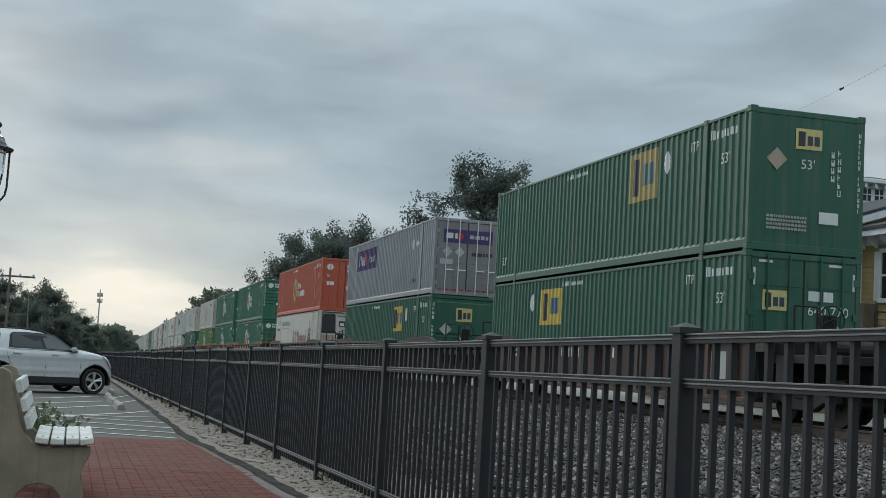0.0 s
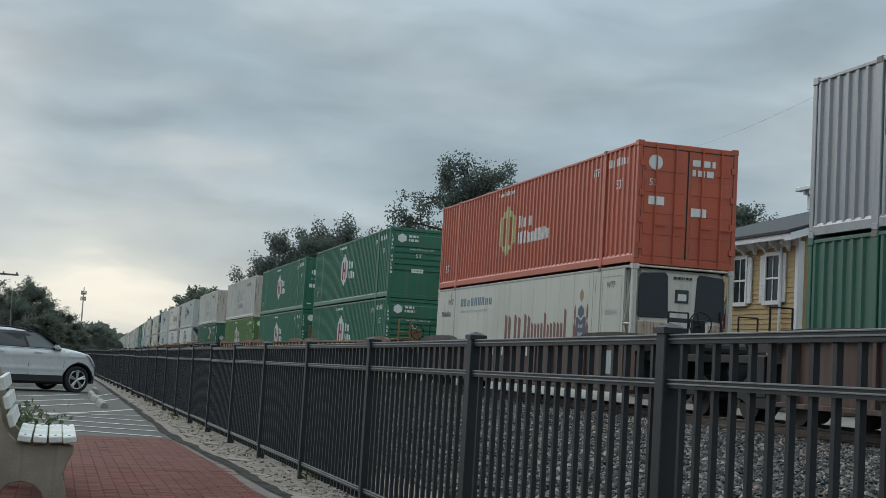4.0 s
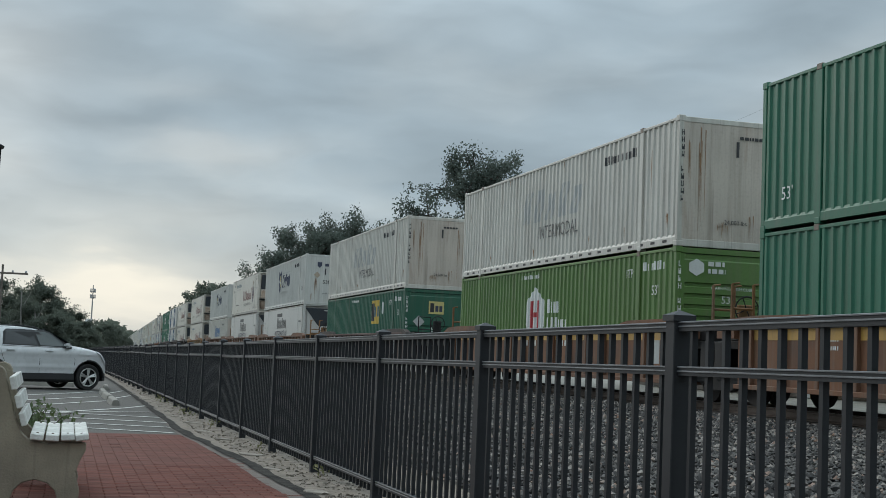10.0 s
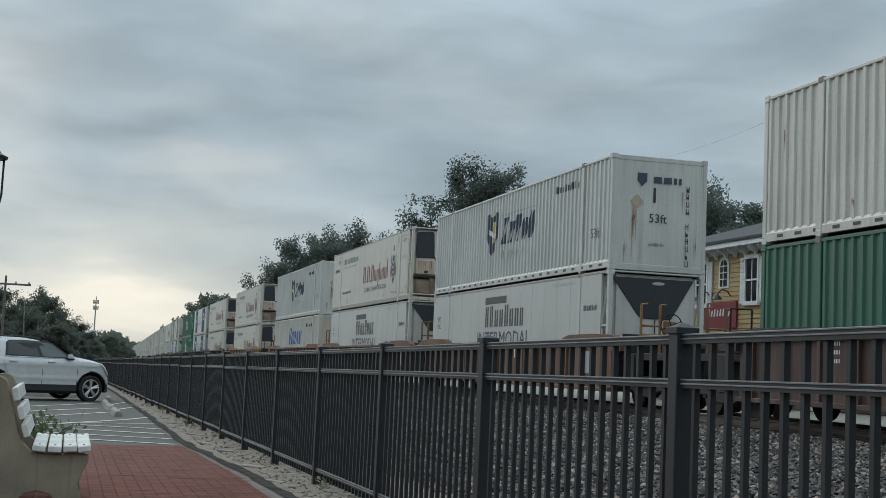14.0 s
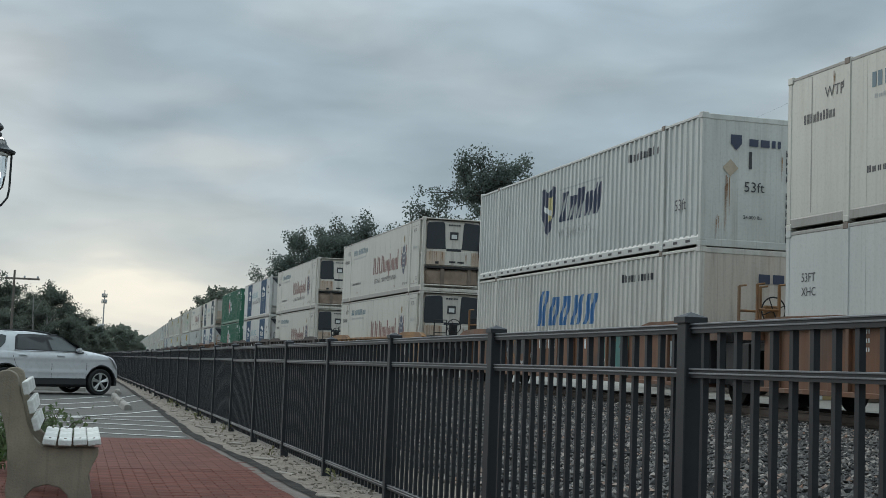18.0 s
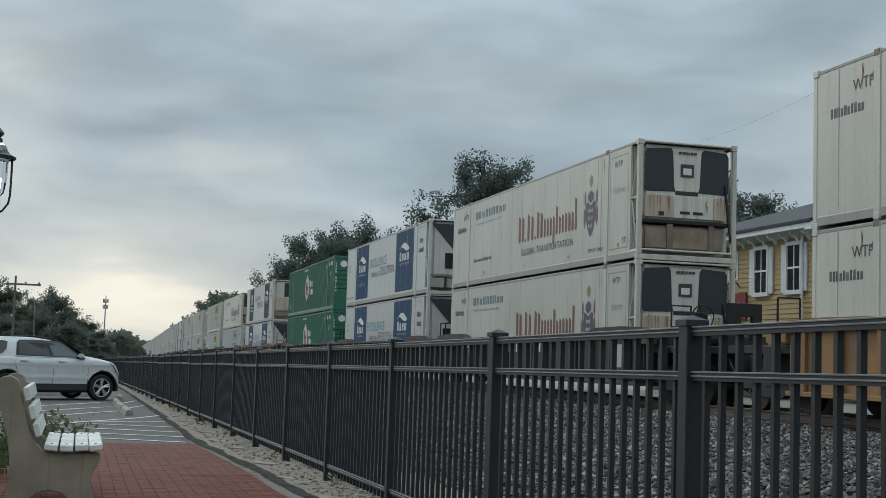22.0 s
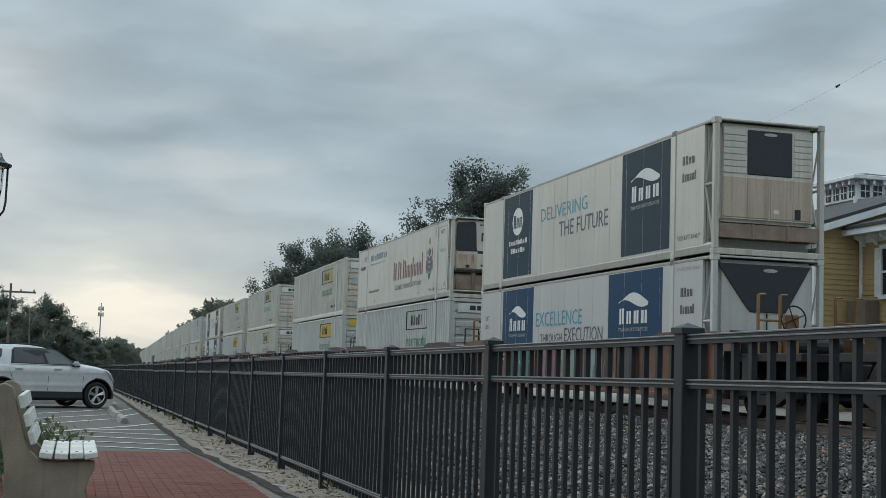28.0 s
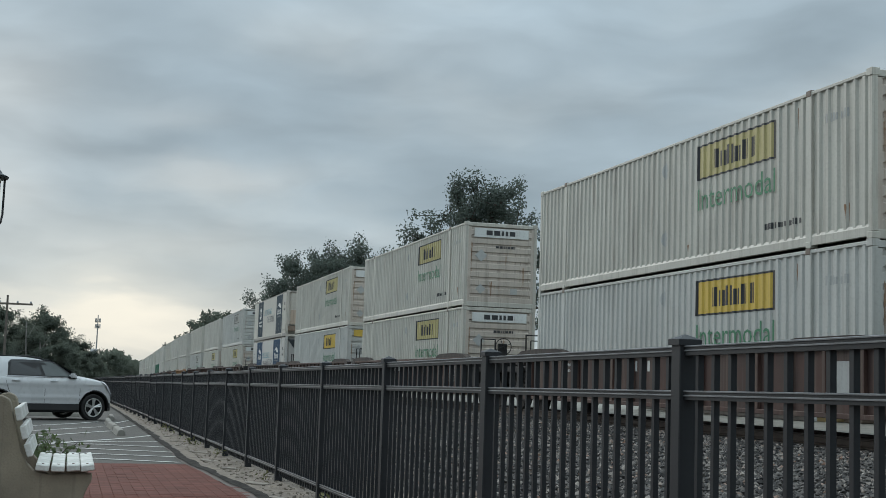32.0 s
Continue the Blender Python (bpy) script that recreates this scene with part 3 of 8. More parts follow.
def stones():
    """Loose ballast stones as one body."""
    rng = np.random.default_rng(4)
    n = 46000
    y = 5.0 + 38.0 * rng.random(n) ** 1.35
    x = 3.1 + (12.5 - 3.1) * rng.random(n)
    t = np.clip((x - 3.0) / 8.4, 0, 1)
    z = -0.0097 * (y - 4.5) * (1 - t) + (RAIL_Z - 0.00174 * (y - 20) - 0.0000189 * (y - 20) ** 2 - 0.20) * t + rng.random(n) * 0.035 - 0.005
    oct_v = np.array([(1, 0, 0), (-1, 0, 0), (0, 1, 0), (0, -1, 0), (0, 0, 1), (0, 0, -1)], float)
    oct_f = np.array([(0, 2, 4), (2, 1, 4), (1, 3, 4), (3, 0, 4), (2, 0, 5), (1, 2, 5), (3, 1, 5), (0, 3, 5)])
    size = 0.022 + 0.026 * rng.random(n)
    v = oct_v[None] * (0.65 + 0.6 * rng.random((n, 6, 1))) + 0.28 * (rng.random((n, 6, 3)) - 0.5)
    a = rng.random(n) * 6.283
    ca, sa = np.cos(a), np.sin(a)
    rx = v[:, :, 0] * ca[:, None] - v[:, :, 1] * sa[:, None]
    ry = v[:, :, 0] * sa[:, None] + v[:, :, 1] * ca[:, None]
    tilt = (rng.random(n) - 0.5) * 1.2
    ry, rz = ry * np.cos(tilt)[:, None] - v[:, :, 2] * np.sin(tilt)[:, None], ry * np.sin(tilt)[:, None] + v[:, :, 2] * np.cos(tilt)[:, None]
    co = np.stack([rx, ry, rz * 0.8], 2) * size[:, None, None] + np.stack([x, y, z], 1)[:, None]
    fa = (oct_f[None] + (np.arange(n) * 6)[:, None, None]).reshape(-1, 3)
    me = bpy.data.meshes.new("ballast_stones")
    me.from_pydata(co.reshape(-1, 3).tolist(), [], fa.tolist())
    m = bpy.data.materials.new("crushed_stone")
    m.use_nodes = True
    nn, ll = m.node_tree.nodes, m.node_tree.links
    g = nn.new("ShaderNodeNewGeometry")
    r = nn.new("ShaderNodeValToRGB")
    ramp_of(r, [(0.0, (0.022, 0.021, 0.021)), (0.4, (0.060, 0.056, 0.053)), (0.75, (0.128, 0.116, 0.106)), (0.93, (0.27, 0.24, 0.21)), (1.0, (0.20, 0.115, 0.08))])
    ll.new(g.outputs["Random Per Island"], r.inputs[0])
    ll.new(r.outputs[0], nn["Principled BSDF"].inputs["Base Color"])
    nn["Principled BSDF"].inputs["Roughness"].default_value = 0.9
    me.materials.append(m)
    tagged(new("ballast_stones", me), "loose grey crushed stone ballast beside the track", "ballast", kind="stuff")


def rubble():
    """Broken concrete, chips and dry weeds along the foot of the fence."""
    rng = np.random.default_rng(8)
    rnd = random.Random(8)
    bm = B()
    for k in range(5200):
        y = 7.5 + 45 * rnd.random() ** 1.7
        x = walk_edge(y) + 0.24 + (2.75 - walk_edge(y) - 0.24) * rnd.random()
        s = 0.006 + 0.018 * rnd.random() ** 4
        z = ground_z(y)
        n = rnd.randint(4, 6)
        a0 = rnd.random() * 6
        lo = [bm.verts.new((x + s * math.cos(a0 + 6.283 * i / n) * (0.7 + 0.6 * rnd.random()), y + s * 1.2 * math.sin(a0 + 6.283 * i / n) * (0.7 + 0.6 * rnd.random()), z - 0.01)) for i in range(n)]
        hi = [bm.verts.new((v.co.x * 0.75 + x * 0.25, v.co.y * 0.75 + y * 0.25, z + s * (0.2 + 0.35 * rnd.random()))) for v in lo]
        for i in range(n):
            bm.faces.new((lo[i], lo[(i + 1) % n], hi[(i + 1) % n], hi[i]))
        bm.faces.new(hi)
    me = mesh_of("rubble", bm, M["rubble"])
    tagged(new("rubble", me), "pale concrete chips and gravel at the foot of the fence", "rubble", kind="stuff")
    for k in range(13):
        y = 9.6 + 1.9 * k + 0.5 * rnd.random()
        x = fence_x(y) - 0.26 - 0.12 * rnd.random()
        w, l = 0.06 + 0.06 * rnd.random(), 0.09 + 0.13 * rnd.random()
        pts = [(w * math.cos(a) * (0.8 + 0.4 * rnd.random()), l * math.sin(a) * (0.8 + 0.4 * rnd.random())) for a in [0.9 * i for i in range(7)]]
        ob = solid("concrete_slab", bevelled(extrude(B(), pts, 0, 0.012 + 0.012 * rnd.random(), "z"), 0.005), M["rubble_slab"], "broken flat piece of pale concrete beside the fence", "concrete piece", "broken concrete by the fence", m=pose(x, y, ground_z(y) - 0.008, 2, 3, 80 * rnd.random()))
    pts = []
    for k in range(16):
        y = 9.5 + 22 * rnd.random()
        x = fence_x(y) - 0.2 + 0.35 * rnd.random()
        for j in range(rnd.randint(8, 20)):
            pts.append((x + rnd.gauss(0, 0.05), y + rnd.gauss(0, 0.07), ground_z(y) + 0.01 + 0.09 * rnd.random()))
    me = leaf_mesh("weeds", pts, 0.045, M["weed"], 6, -0.8)
    tagged(new("weeds", me), "dry straw-coloured weeds along the fence", "weeds", kind="stuff")


M["rubble"] = island_variation("concrete_chips", [(0.10, 0.085, 0.070), (0.23, 0.195, 0.160), (0.17, 0.145, 0.120), (0.36, 0.32, 0.27)], 0.95)
M["rubble_slab"] = mat("broken_concrete", (0.29, 0.255, 0.215), (0.17, 0.15, 0.125), rough=0.95, scale=8, fine=60, bump=0.5)
M["weed"] = mat("dry_weed", (0.20, 0.18, 0.09), (0.11, 0.13, 0.05), rough=0.9, scale=4, bump=0.0)


def railway():
    tr = thing("railway_track", "steel rails on dark timber ties in grey ballast", "railway track", kind="structure")
    prof = [(-0.075, -0.18), (0.075, -0.18), (0.075, -0.165), (0.012, -0.14), (0.012, -0.045), (0.036, -0.035), (0.036, -0.004), (-0.036, -0.004), (-0.036, -0.035), (-0.012, -0.045), (-0.012, -0.14), (-0.075, -0.165)]
    ys = [-40, -20, 0, 10, 20, 30, 40, 60, 80, 110, 140, 180, 220, 260, 330, 420, 560, 760]
    for side in (-0.7525, 0.7525):
        for nm, pr, mt in (("rail", prof, M["rail"]), ("rail_head", [(-0.03, -0.004), (0.03, -0.004), (0.026, 0.0), (-0.026, 0.0)], M["rail_head"])):
            bm = B()
            rings = [[bm.verts.new((track_x(y) + side + px, y, track_z(y) + pz)) for px, pz in pr] for y in ys]
            for a, b in zip(rings, rings[1:]):
                for i in range(len(pr)):
                    bm.faces.new((a[i], a[(i + 1) % len(pr)], b[(i + 1) % len(pr)], b[i]))
            bmesh.ops.recalc_face_normals(bm, faces=bm.faces)
            part(nm, bm, mt, tr)
    tie = mesh_of("tie", bevelled(box(B(), (-1.3, -0.115, -0.18), (1.3, 0.115, 0)), 0.012), M["tie"])
    for i in range(150):
        y = -10 + 0.54 * i
        ob = part("tie", tie, None, tr)
        ob.location = (track_x(y) + 0.05 * noise.noise(Vector((y, 0, 0))), y, track_z(y) - 0.175)
        ob.rotation_euler = (0, 0, 0.02 * noise.noise(Vector((y, 4, 0))))


def parking():
    """Painted stripes and concrete wheel stops of the lot."""
    # ends of each stripe on the ground: x, y, x, y
    lines = ((0.20, 17.54, 1.36, 16.82), (-0.9, 19.2, 1.48, 18.03), (-1.0, 20.7, 1.50, 19.26), (-1.0, 22.2, 1.50, 20.75), (-1.0, 22.0, 1.46, 22.67), (-0.9, 19.9, 1.53, 25.3),
             (-1.2, 22.6, 0.85, 28.1), (-1.2, 26.0, 0.75, 30.9), (-1.2, 29.5, 0.76, 34.95), (0.98, 29.6, 1.5, 31.0), (0.98, 33.4, 1.5, 34.8))
    for i, (x0, y0, x1, y1) in enumerate(lines):
        a, b = Vector((x0, y0, 0)), Vector((x1, y1, 0))
        side = (b - a).cross(Vector((0, 0, 1))).normalized() * 0.055
        bm = B()
        n = 24
        for k in range(n):
            p, q = a.lerp(b, k / n), a.lerp(b, (k + 1) / n)
            vs = [bm.verts.new((c.x, c.y, lot_z(c.x, c.y) + 0.008)) for c in (p - side, q - side, q + side, p + side)]
            bm.faces.new(vs)
        bmesh.ops.recalc_face_normals(bm, faces=bm.faces)
        for f in bm.faces:
            if f.normal.z < 0:
                f.normal_flip()
        solid("parking_stripe", bm, M["line"], "worn white stripe painted on the asphalt lot", "parking stripe", "stripes of the lot", "structure")
    prof = [(-0.085, 0), (0.085, 0), (0.06, 0.11), (0.03, 0.13), (-0.03, 0.13), (-0.06, 0.11)]
    bm = bevelled(extrude(B(), prof, -0.92, 0.92, "y"), 0.008)
    first = solid("wheel_stop", bm, M["concrete"], "weathered concrete wheel stop on the asphalt", "wheel stop", "wheel stops of the lot", m=pose(0.96, 26.5, lot_z(0.96, 26.5) - 0.006, 0, 0, 1))
    for x, y, rz in ((0.95, 29.9, 2), (0.95, 33.2, 0), (1.12, 37.0, -1)):
        copy_thing(first, pose(x, y, lot_z(x, y) - 0.006, 0, 0, rz))
    for x, y in ((-0.62, 39.6), (-2.9, 39.2)):
        copy_thing(first, pose(x, y, lot_z(x, y) - 0.006, 0, 0, 84))


# ---------------------------------------------------------------- fence
def build_fence():
    fence = thing("fence", "black powder-coated steel picket fence along the walk", "fence", kind="structure")
    S, Y0 = 2.3288, 4.498
    post = B()
    box(post, (-0.038, -0.038, 0), (0.038, 0.038, 1.195))
    post = mesh_of("post", bevelled(post, 0.004), M["fence"])
    cap = B()
    box(cap, (-0.047, -0.047, 1.190), (0.047, 0.047, 1.212))
    vs = [cap.verts.new(p) for p in ((-0.047, -0.047, 1.212), (0.047, -0.047, 1.212), (0.047, 0.047, 1.212), (-0.047, 0.047, 1.212), (0, 0, 1.232))]
    for i in range(4):
        cap.faces.new((vs[i], vs[(i + 1) % 4], vs[4]))
    cap = mesh_of("cap", cap, M["fence"])
    pick = mesh_of("picket", box(B(), (-0.0112, -0.0112, 0.06), (0.0112, 0.0112, 1.165)), M["fence"])
    gap = S / 19
    slope, lean = -0.0097 * S, -0.0071 * S

    def rail(z0, z1, half):
        """A channel between two posts with a lip along its upper and lower edge, following the ground."""
        bm = B()
        o = half + 0.004
        prof = [(-half, z0), (-half, z1 - 0.0215), (-o, z1 - 0.0215), (-o, z1 - 0.018), (-half, z1 - 0.0155), (-half, z1 - 0.006), (-o, z1 - 0.006), (-o, z1 - 0.002), (-half, z1), (half, z1), (half, z0)]
        v = []
        for y in (0.036, S - 0.036):
            k = y / S
            v.append([bm.verts.new((x + lean * k, y, z + slope * k)) for x, z in prof])
        n = len(prof)
        for i in range(n):
            # lip faces get the painted highlight colour
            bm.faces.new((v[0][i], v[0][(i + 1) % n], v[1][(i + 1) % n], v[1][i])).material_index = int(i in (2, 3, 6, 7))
        bm.faces.new(v[0][::-1]); bm.faces.new(v[1])
        bmesh.ops.recalc_face_normals(bm, faces=bm.faces)
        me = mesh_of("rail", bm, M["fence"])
        me.materials.append(M["fence_glint"])
        return me
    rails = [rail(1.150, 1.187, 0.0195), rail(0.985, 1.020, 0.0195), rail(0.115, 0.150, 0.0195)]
    rest = B()
    count = 0
    for n in range(-4, 47):
        y = Y0 + S * n
        step = 0.022 * noise.noise(Vector((n * 1.7, 2.0, 0))) if n > 1 else 0.0
        base = (fence_x(y), y, ground_z(y) - 0.004 + step)
        for me in (post, cap):
            ob = part(me.name.split(".")[0], me, None, fence)
            ob.location = base
        for me in rails:
            part("rail", me, None, fence).location = base
        for k in range(1, 19):
            yy = y + gap * k
            at = (fence_x(yy), yy, base[2] + slope * k / 19)
            if -2 <= n and count < 300:
                part("picket", pick, None, fence).location = at
                count += 1
            else:
                x, z = at[0], at[2]
                box(rest, (x - 0.0112, yy - 0.0112, z + 0.06), (x + 0.0112, yy + 0.0112, z + 1.165))
    tagged(part("far_pickets", rest, M["fence"], fence), kind="stuff")


# ---------------------------------------------------------------- bench, plants, lamp
def build_bench():
    g = ground_z(9.2)
    bench = thing("bench", "park bench with tan concrete ends and peeling white slats", "bench", pose(-0.024, 9.05, g))
    side = [(-0.36, 0.0), (-0.27, 0.0), (-0.25, 0.06), (-0.20, 0.11), (-0.12, 0.13), (-0.04, 0.11), (0.01, 0.06), (0.03, 0.0), (0.16, 0.0), (0.17, 0.05), (0.135, 0.18), (0.165, 0.27), (0.195, 0.33), (0.195, 0.375),
            (0.06, 0.375), (-0.06, 0.365), (-0.17, 0.385), (-0.225, 0.44), (-0.265, 0.52), (-0.29, 0.62), (-0.325, 0.74), (-0.345, 0.83), (-0.36, 0.855), (-0.40, 0.875), (-0.45, 0.87), (-0.485, 0.845), (-0.495, 0.80),
            (-0.475, 0.72), (-0.44, 0.60), (-0.405, 0.48), (-0.385, 0.36), (-0.375, 0.2), (-0.385, 0.08)]
    for y in (0.0, 1.06):
        part("bench_end", bevelled(extrude(B(), side, y, y + 0.11, "y"), 0.006), M["bench_concrete"], bench, "tan cast concrete end with a curved back")
    for x, z, tilt in ((-0.125, 0.392, 6), (-0.025, 0.388, 2), (0.075, 0.393, -4), (0.168, 0.395, -9)):
        bm = bevelled(box(B(), (-0.043, -0.05, 0), (0.043, 1.22, 0.042)), 0.006)
        ob = part("seat_slat", bm, M["slat"], bench, "white wooden seat slat with flaking paint")
        ob.location, ob.rotation_euler = (x, 0, z), (0, radians(tilt), 0)
        for yy in (0.05, 1.12):
            b2 = part("bolt", tube(B(), (0, yy, 0.040), (0, yy, 0.046), 0.008, n=8), M["steel_rust"], ob)
    for x, z, tilt in ((-0.235, 0.52, 72), (-0.27, 0.635, 75), (-0.31, 0.755, 76)):
        bm = bevelled(box(B(), (-0.045, -0.05, 0), (0.045, 1.22, 0.038)), 0.006)
        ob = part("back_slat", bm, M["slat"], bench, "white wooden back slat with flaking paint")
        ob.location, ob.rotation_euler = (x, 0, z), (0, radians(tilt), 0)


def leaf_mesh(name, points, size, material, seed, droop=0.3):
    """Many small pointed leaves, two triangles each, folded along the midrib."""
    rng = np.random.default_rng(seed)
    n = len(points)
    p = np.asarray(points)
    d = rng.normal(size=(n, 3)); d[:, 2] -= droop
    d /= np.linalg.norm(d, axis=1)[:, None]
    u = np.cross(d, rng.normal(size=(n, 3)))
    u /= np.linalg.norm(u, axis=1)[:, None]
    nn = np.cross(d, u)
    s = size * (0.6 + 0.8 * rng.random(n))[:, None]
    co = np.stack([p, p + d * s * 0.5 + u * s * 0.28 + nn * s * 0.08, p + d * s, p + d * s * 0.5 - u * s * 0.28 + nn * s * 0.08], 1)
    i = np.arange(n)[:, None] * 4
    f = np.concatenate([i + np.array([[0, 1, 2]]), i + np.array([[0, 2, 3]])], 0)
    me = bpy.data.meshes.new(name)
    me.from_pydata(co.reshape(-1, 3).tolist(), [], f.tolist())
    me.materials.append(material)
    return me


def shrub():
    rng = np.random.default_rng(11)
    bush = thing("shrub", "low green leafy shrub growing behind the bench", "shrub", pose(-0.62, 11.4, ground_z(11.4)))
    stems = B()
    pts = []
    for k in range(26):
        a, r, h = rng.random() * 6.28, 0.05 + 0.33 * rng.random(), 0.28 + 0.30 * rng.random()
        tip = Vector((0.30 + math.cos(a) * r * 1.3, math.sin(a) * r * 1.7, h))
        tube(stems, (0.25, 0, 0), tip, 0.007, 0.003, 5)
        for j in range(64):
            t = 0.35 + 0.65 * rng.random()
            pts.append(Vector((0.25, 0, 0)).lerp(tip, t) + Vector(rng.normal(size=3) * 0.045))
    part("stem", stems, M["bark"], bush)
    part("foliage", leaf_mesh("leaves", pts, 0.052, M["shrub"], 3, 0.7), None, bush)
    # lawn behind the bench
    n = 14000
    x = -0.62 - 2.6 * rng.random(n) ** 1.3
    y = 8.0 + 8.2 * rng.random(n)
    base = np.stack([x, y, -0.0097 * (y - 4.5) - 0.03], 1)
    lean = rng.normal(size=(n, 2)) * 0.05
    h = 0.07 + 0.13 * rng.random(n)
    a = rng.random(n) * 3.14
    w = np.stack([np.cos(a), np.sin(a), 0 * a], 1) * 0.006
    tip = base + np.stack([lean[:, 0], lean[:, 1], h], 1)
    co = np.stack([base - w, base + w, tip], 1)
    me = bpy.data.meshes.new("grass")
    me.from_pydata(co.reshape(-1, 3).tolist(), [], (np.arange(n)[:, None] * 3 + np.arange(3)[None]).tolist())
    me.materials.append(M["grass"])
    tagged(new("grass", me), "green lawn grass beside the brick walk", "grass", kind="stuff")


def street_lamp():
    y = 13.0
    lamp = thing("street_lamp", "dark iron lantern street lamp with a clear glass globe", "street lamp", pose(-0.890, y, ground_z(y)))
    z0 = -ground_z(y)
    part("pole", lathe(B(), [(0.11, 0), (0.11, 0.12), (0.07, 0.2), (0.055, 0.5), (0.042, 0.6), (0.036, 2.05 + z0), (0.05, 2.08 + z0), (0.036, 2.12 + z0), (0.03, 2.20 + z0)], 14), M["lamp_metal"], lamp)
    part("socket", lathe(B(), [(0.03, 2.20 + z0), (0.075, 2.25 + z0), (0.06, 2.30 + z0), (0.085, 2.36 + z0), (0.085, 2.40 + z0), (0.05, 2.42 + z0), (0.03, 2.55 + z0)], 14), M["lamp_metal"], lamp)
    for a in (20, 110, 200, 290):
        c, s = math.cos(radians(a)), math.sin(radians(a))
        arms = B()
        pts = [(0.03, 2.27), (0.11, 2.30), (0.165, 2.38), (0.178, 2.46), (0.180, 2.80)]
        for p, q in zip(pts, pts[1:]):
            tube(arms, (p[0] * c, p[0] * s, p[1] + z0), (q[0] * c, q[0] * s, q[1] + z0), 0.011, n=6)
        part("arm", arms, M["lamp_metal"], lamp, "curved iron arm")
    part("globe", lathe(B(), [(0.06, 2.41 + z0), (0.115, 2.47 + z0), (0.135, 2.6 + z0), (0.14, 2.79 + z0), (0.02, 2.795 + z0)], 18), M["glass"], lamp, "clear glass lantern globe")
    part("hood", lathe(B(), [(0.205, 2.795 + z0), (0.21, 2.815 + z0), (0.15, 2.845 + z0), (0.135, 2.87 + z0)], 18), M["lamp_metal"], lamp)
    part("dome", lathe(B(), [(0.13, 2.872 + z0), (0.115, 2.92 + z0), (0.085, 2.945 + z0), (0.05, 2.95 + z0)], 18), M["glass"], lamp, "pale dome above the hood")
    part("finial", lathe(B(), [(0.075, 2.94 + z0), (0.075, 2.985 + z0), (0.055, 3.0 + z0), (0.085, 3.03 + z0), (0.085, 3.05 + z0), (0.05, 3.09 + z0), (0.015, 3.11 + z0)], 14), M["lamp_metal"], lamp)


def brick_walk():
    """Red pavers: the nearest as pieces of the walk, the rest joined."""
    walk_ob = thing("pavement", "red brick walk laid in running bond beside the fence", "brick walk", kind="structure")
    bm = bevelled(box(B(), (-0.0975, -0.0475, -0.03), (0.0975, 0.0475, 0.0)), 0.005)
    brick = mesh_of("brick", bm, M["brick"])
    rest = B()
    count = 0
    for j in [*range(71), *range(-110, 0)]:
        y = 9.45 + 0.1 * j
        edge = walk_edge(y) - 0.02
        i = 0
        while True:
            x = -0.58 + 0.2 * i + (0.1 if j % 2 else 0.0)
            i += 1
            if x > edge + 0.07:
                break
            dz = 0.0025 * noise.noise(Vector((x * 9, y * 9, 2)))
            if count < 300:
                ob = part("brick", brick, None, walk_ob)
                ob.location = (x, y, ground_z(y) + dz)
                count += 1
            else:
                z = ground_z(y) + dz
                box(rest, (x - 0.0965, y - 0.0465, z - 0.03), (x + 0.0965, y + 0.0465, z))
    tagged(part("far_bricks", rest, M["brick_far"], walk_ob), kind="stuff")


M["brick_far"] = island_variation("red_paver_rest", [(0.118, 0.047, 0.037), (0.162, 0.062, 0.047), (0.138, 0.053, 0.041), (0.176, 0.070, 0.054)])


# ---------------------------------------------------------------- containers
CL, CW, CH_ = 16.154, 1.295, 2.896        # length, half width, height of a 53-foot box
PITCH, FACE, DEEP = 0.28, 0.010, 0.036    # corrugation of the side walls
BREAKS = ((0.0, 0), (0.075, 0), (0.11, 1), (0.245, 1))


def wave(y):
    """Depth of the corrugated wall at y."""
    p = y % PITCH
    if p < 0.075:
        return 0.0
    if p < 0.11:
        return (p - 0.075) / 0.035 * DEEP
    if p < 0.245:
        return DEEP
    return (PITCH - p) / 0.035 * DEEP


def cuts(y0, y1, corr, extra=()):
    ys = {y0, y1, *(e for e in extra if y0 < e < y1)}
    if corr:
        k = math.floor(y0 / PITCH)
        while k * PITCH < y1:
            for b, _ in BREAKS:
                if y0 < k * PITCH + b < y1:
                    ys.add(k * PITCH + b)
            k += 1
    return sorted(ys)


def on_side(bm, y0, y1, lo, hi, corr, lift=0.004, extra=()):
    """A painted shape on the near side wall between y0 and y1; lo and hi give its lower and upper edge."""
    ys = cuts(y0, y1, corr, extra)
    lo = lo if callable(lo) else (lambda y, c=lo: c)
    hi = hi if callable(hi) else (lambda y, c=hi: c)
    col = []
    for y in ys:
        x = -CW + FACE + (wave(y) if corr else 0.0) - lift
        col.append((bm.verts.new((x, y, lo(y))), bm.verts.new((x, y, hi(y)))))
    for a, b in zip(col, col[1:]):
        bm.faces.new((b[0], a[0], a[1], b[1]))
    return bm


def yd(d):
    """y of a point d metres from the end that faces the camera."""
    return -CL / 2 + d


def rect_on(d0, d1, z0, z1, corr, lift=0.004):
    return on_side(B(), yd(min(d0, d1)), yd(max(d0, d1)), z0, z1, corr, lift)


def hexagon_on(dc, w, z0, z1, corr, lift=0.004, point=0.28):
    yc, h = yd(dc), z1 - z0
    return on_side(B(), yc - w / 2, yc + w / 2, lambda y: z0 + point * h * abs(y - yc) / (w / 2), lambda y: z1 - point * h * abs(y - yc) / (w / 2), corr, lift, (yc,))


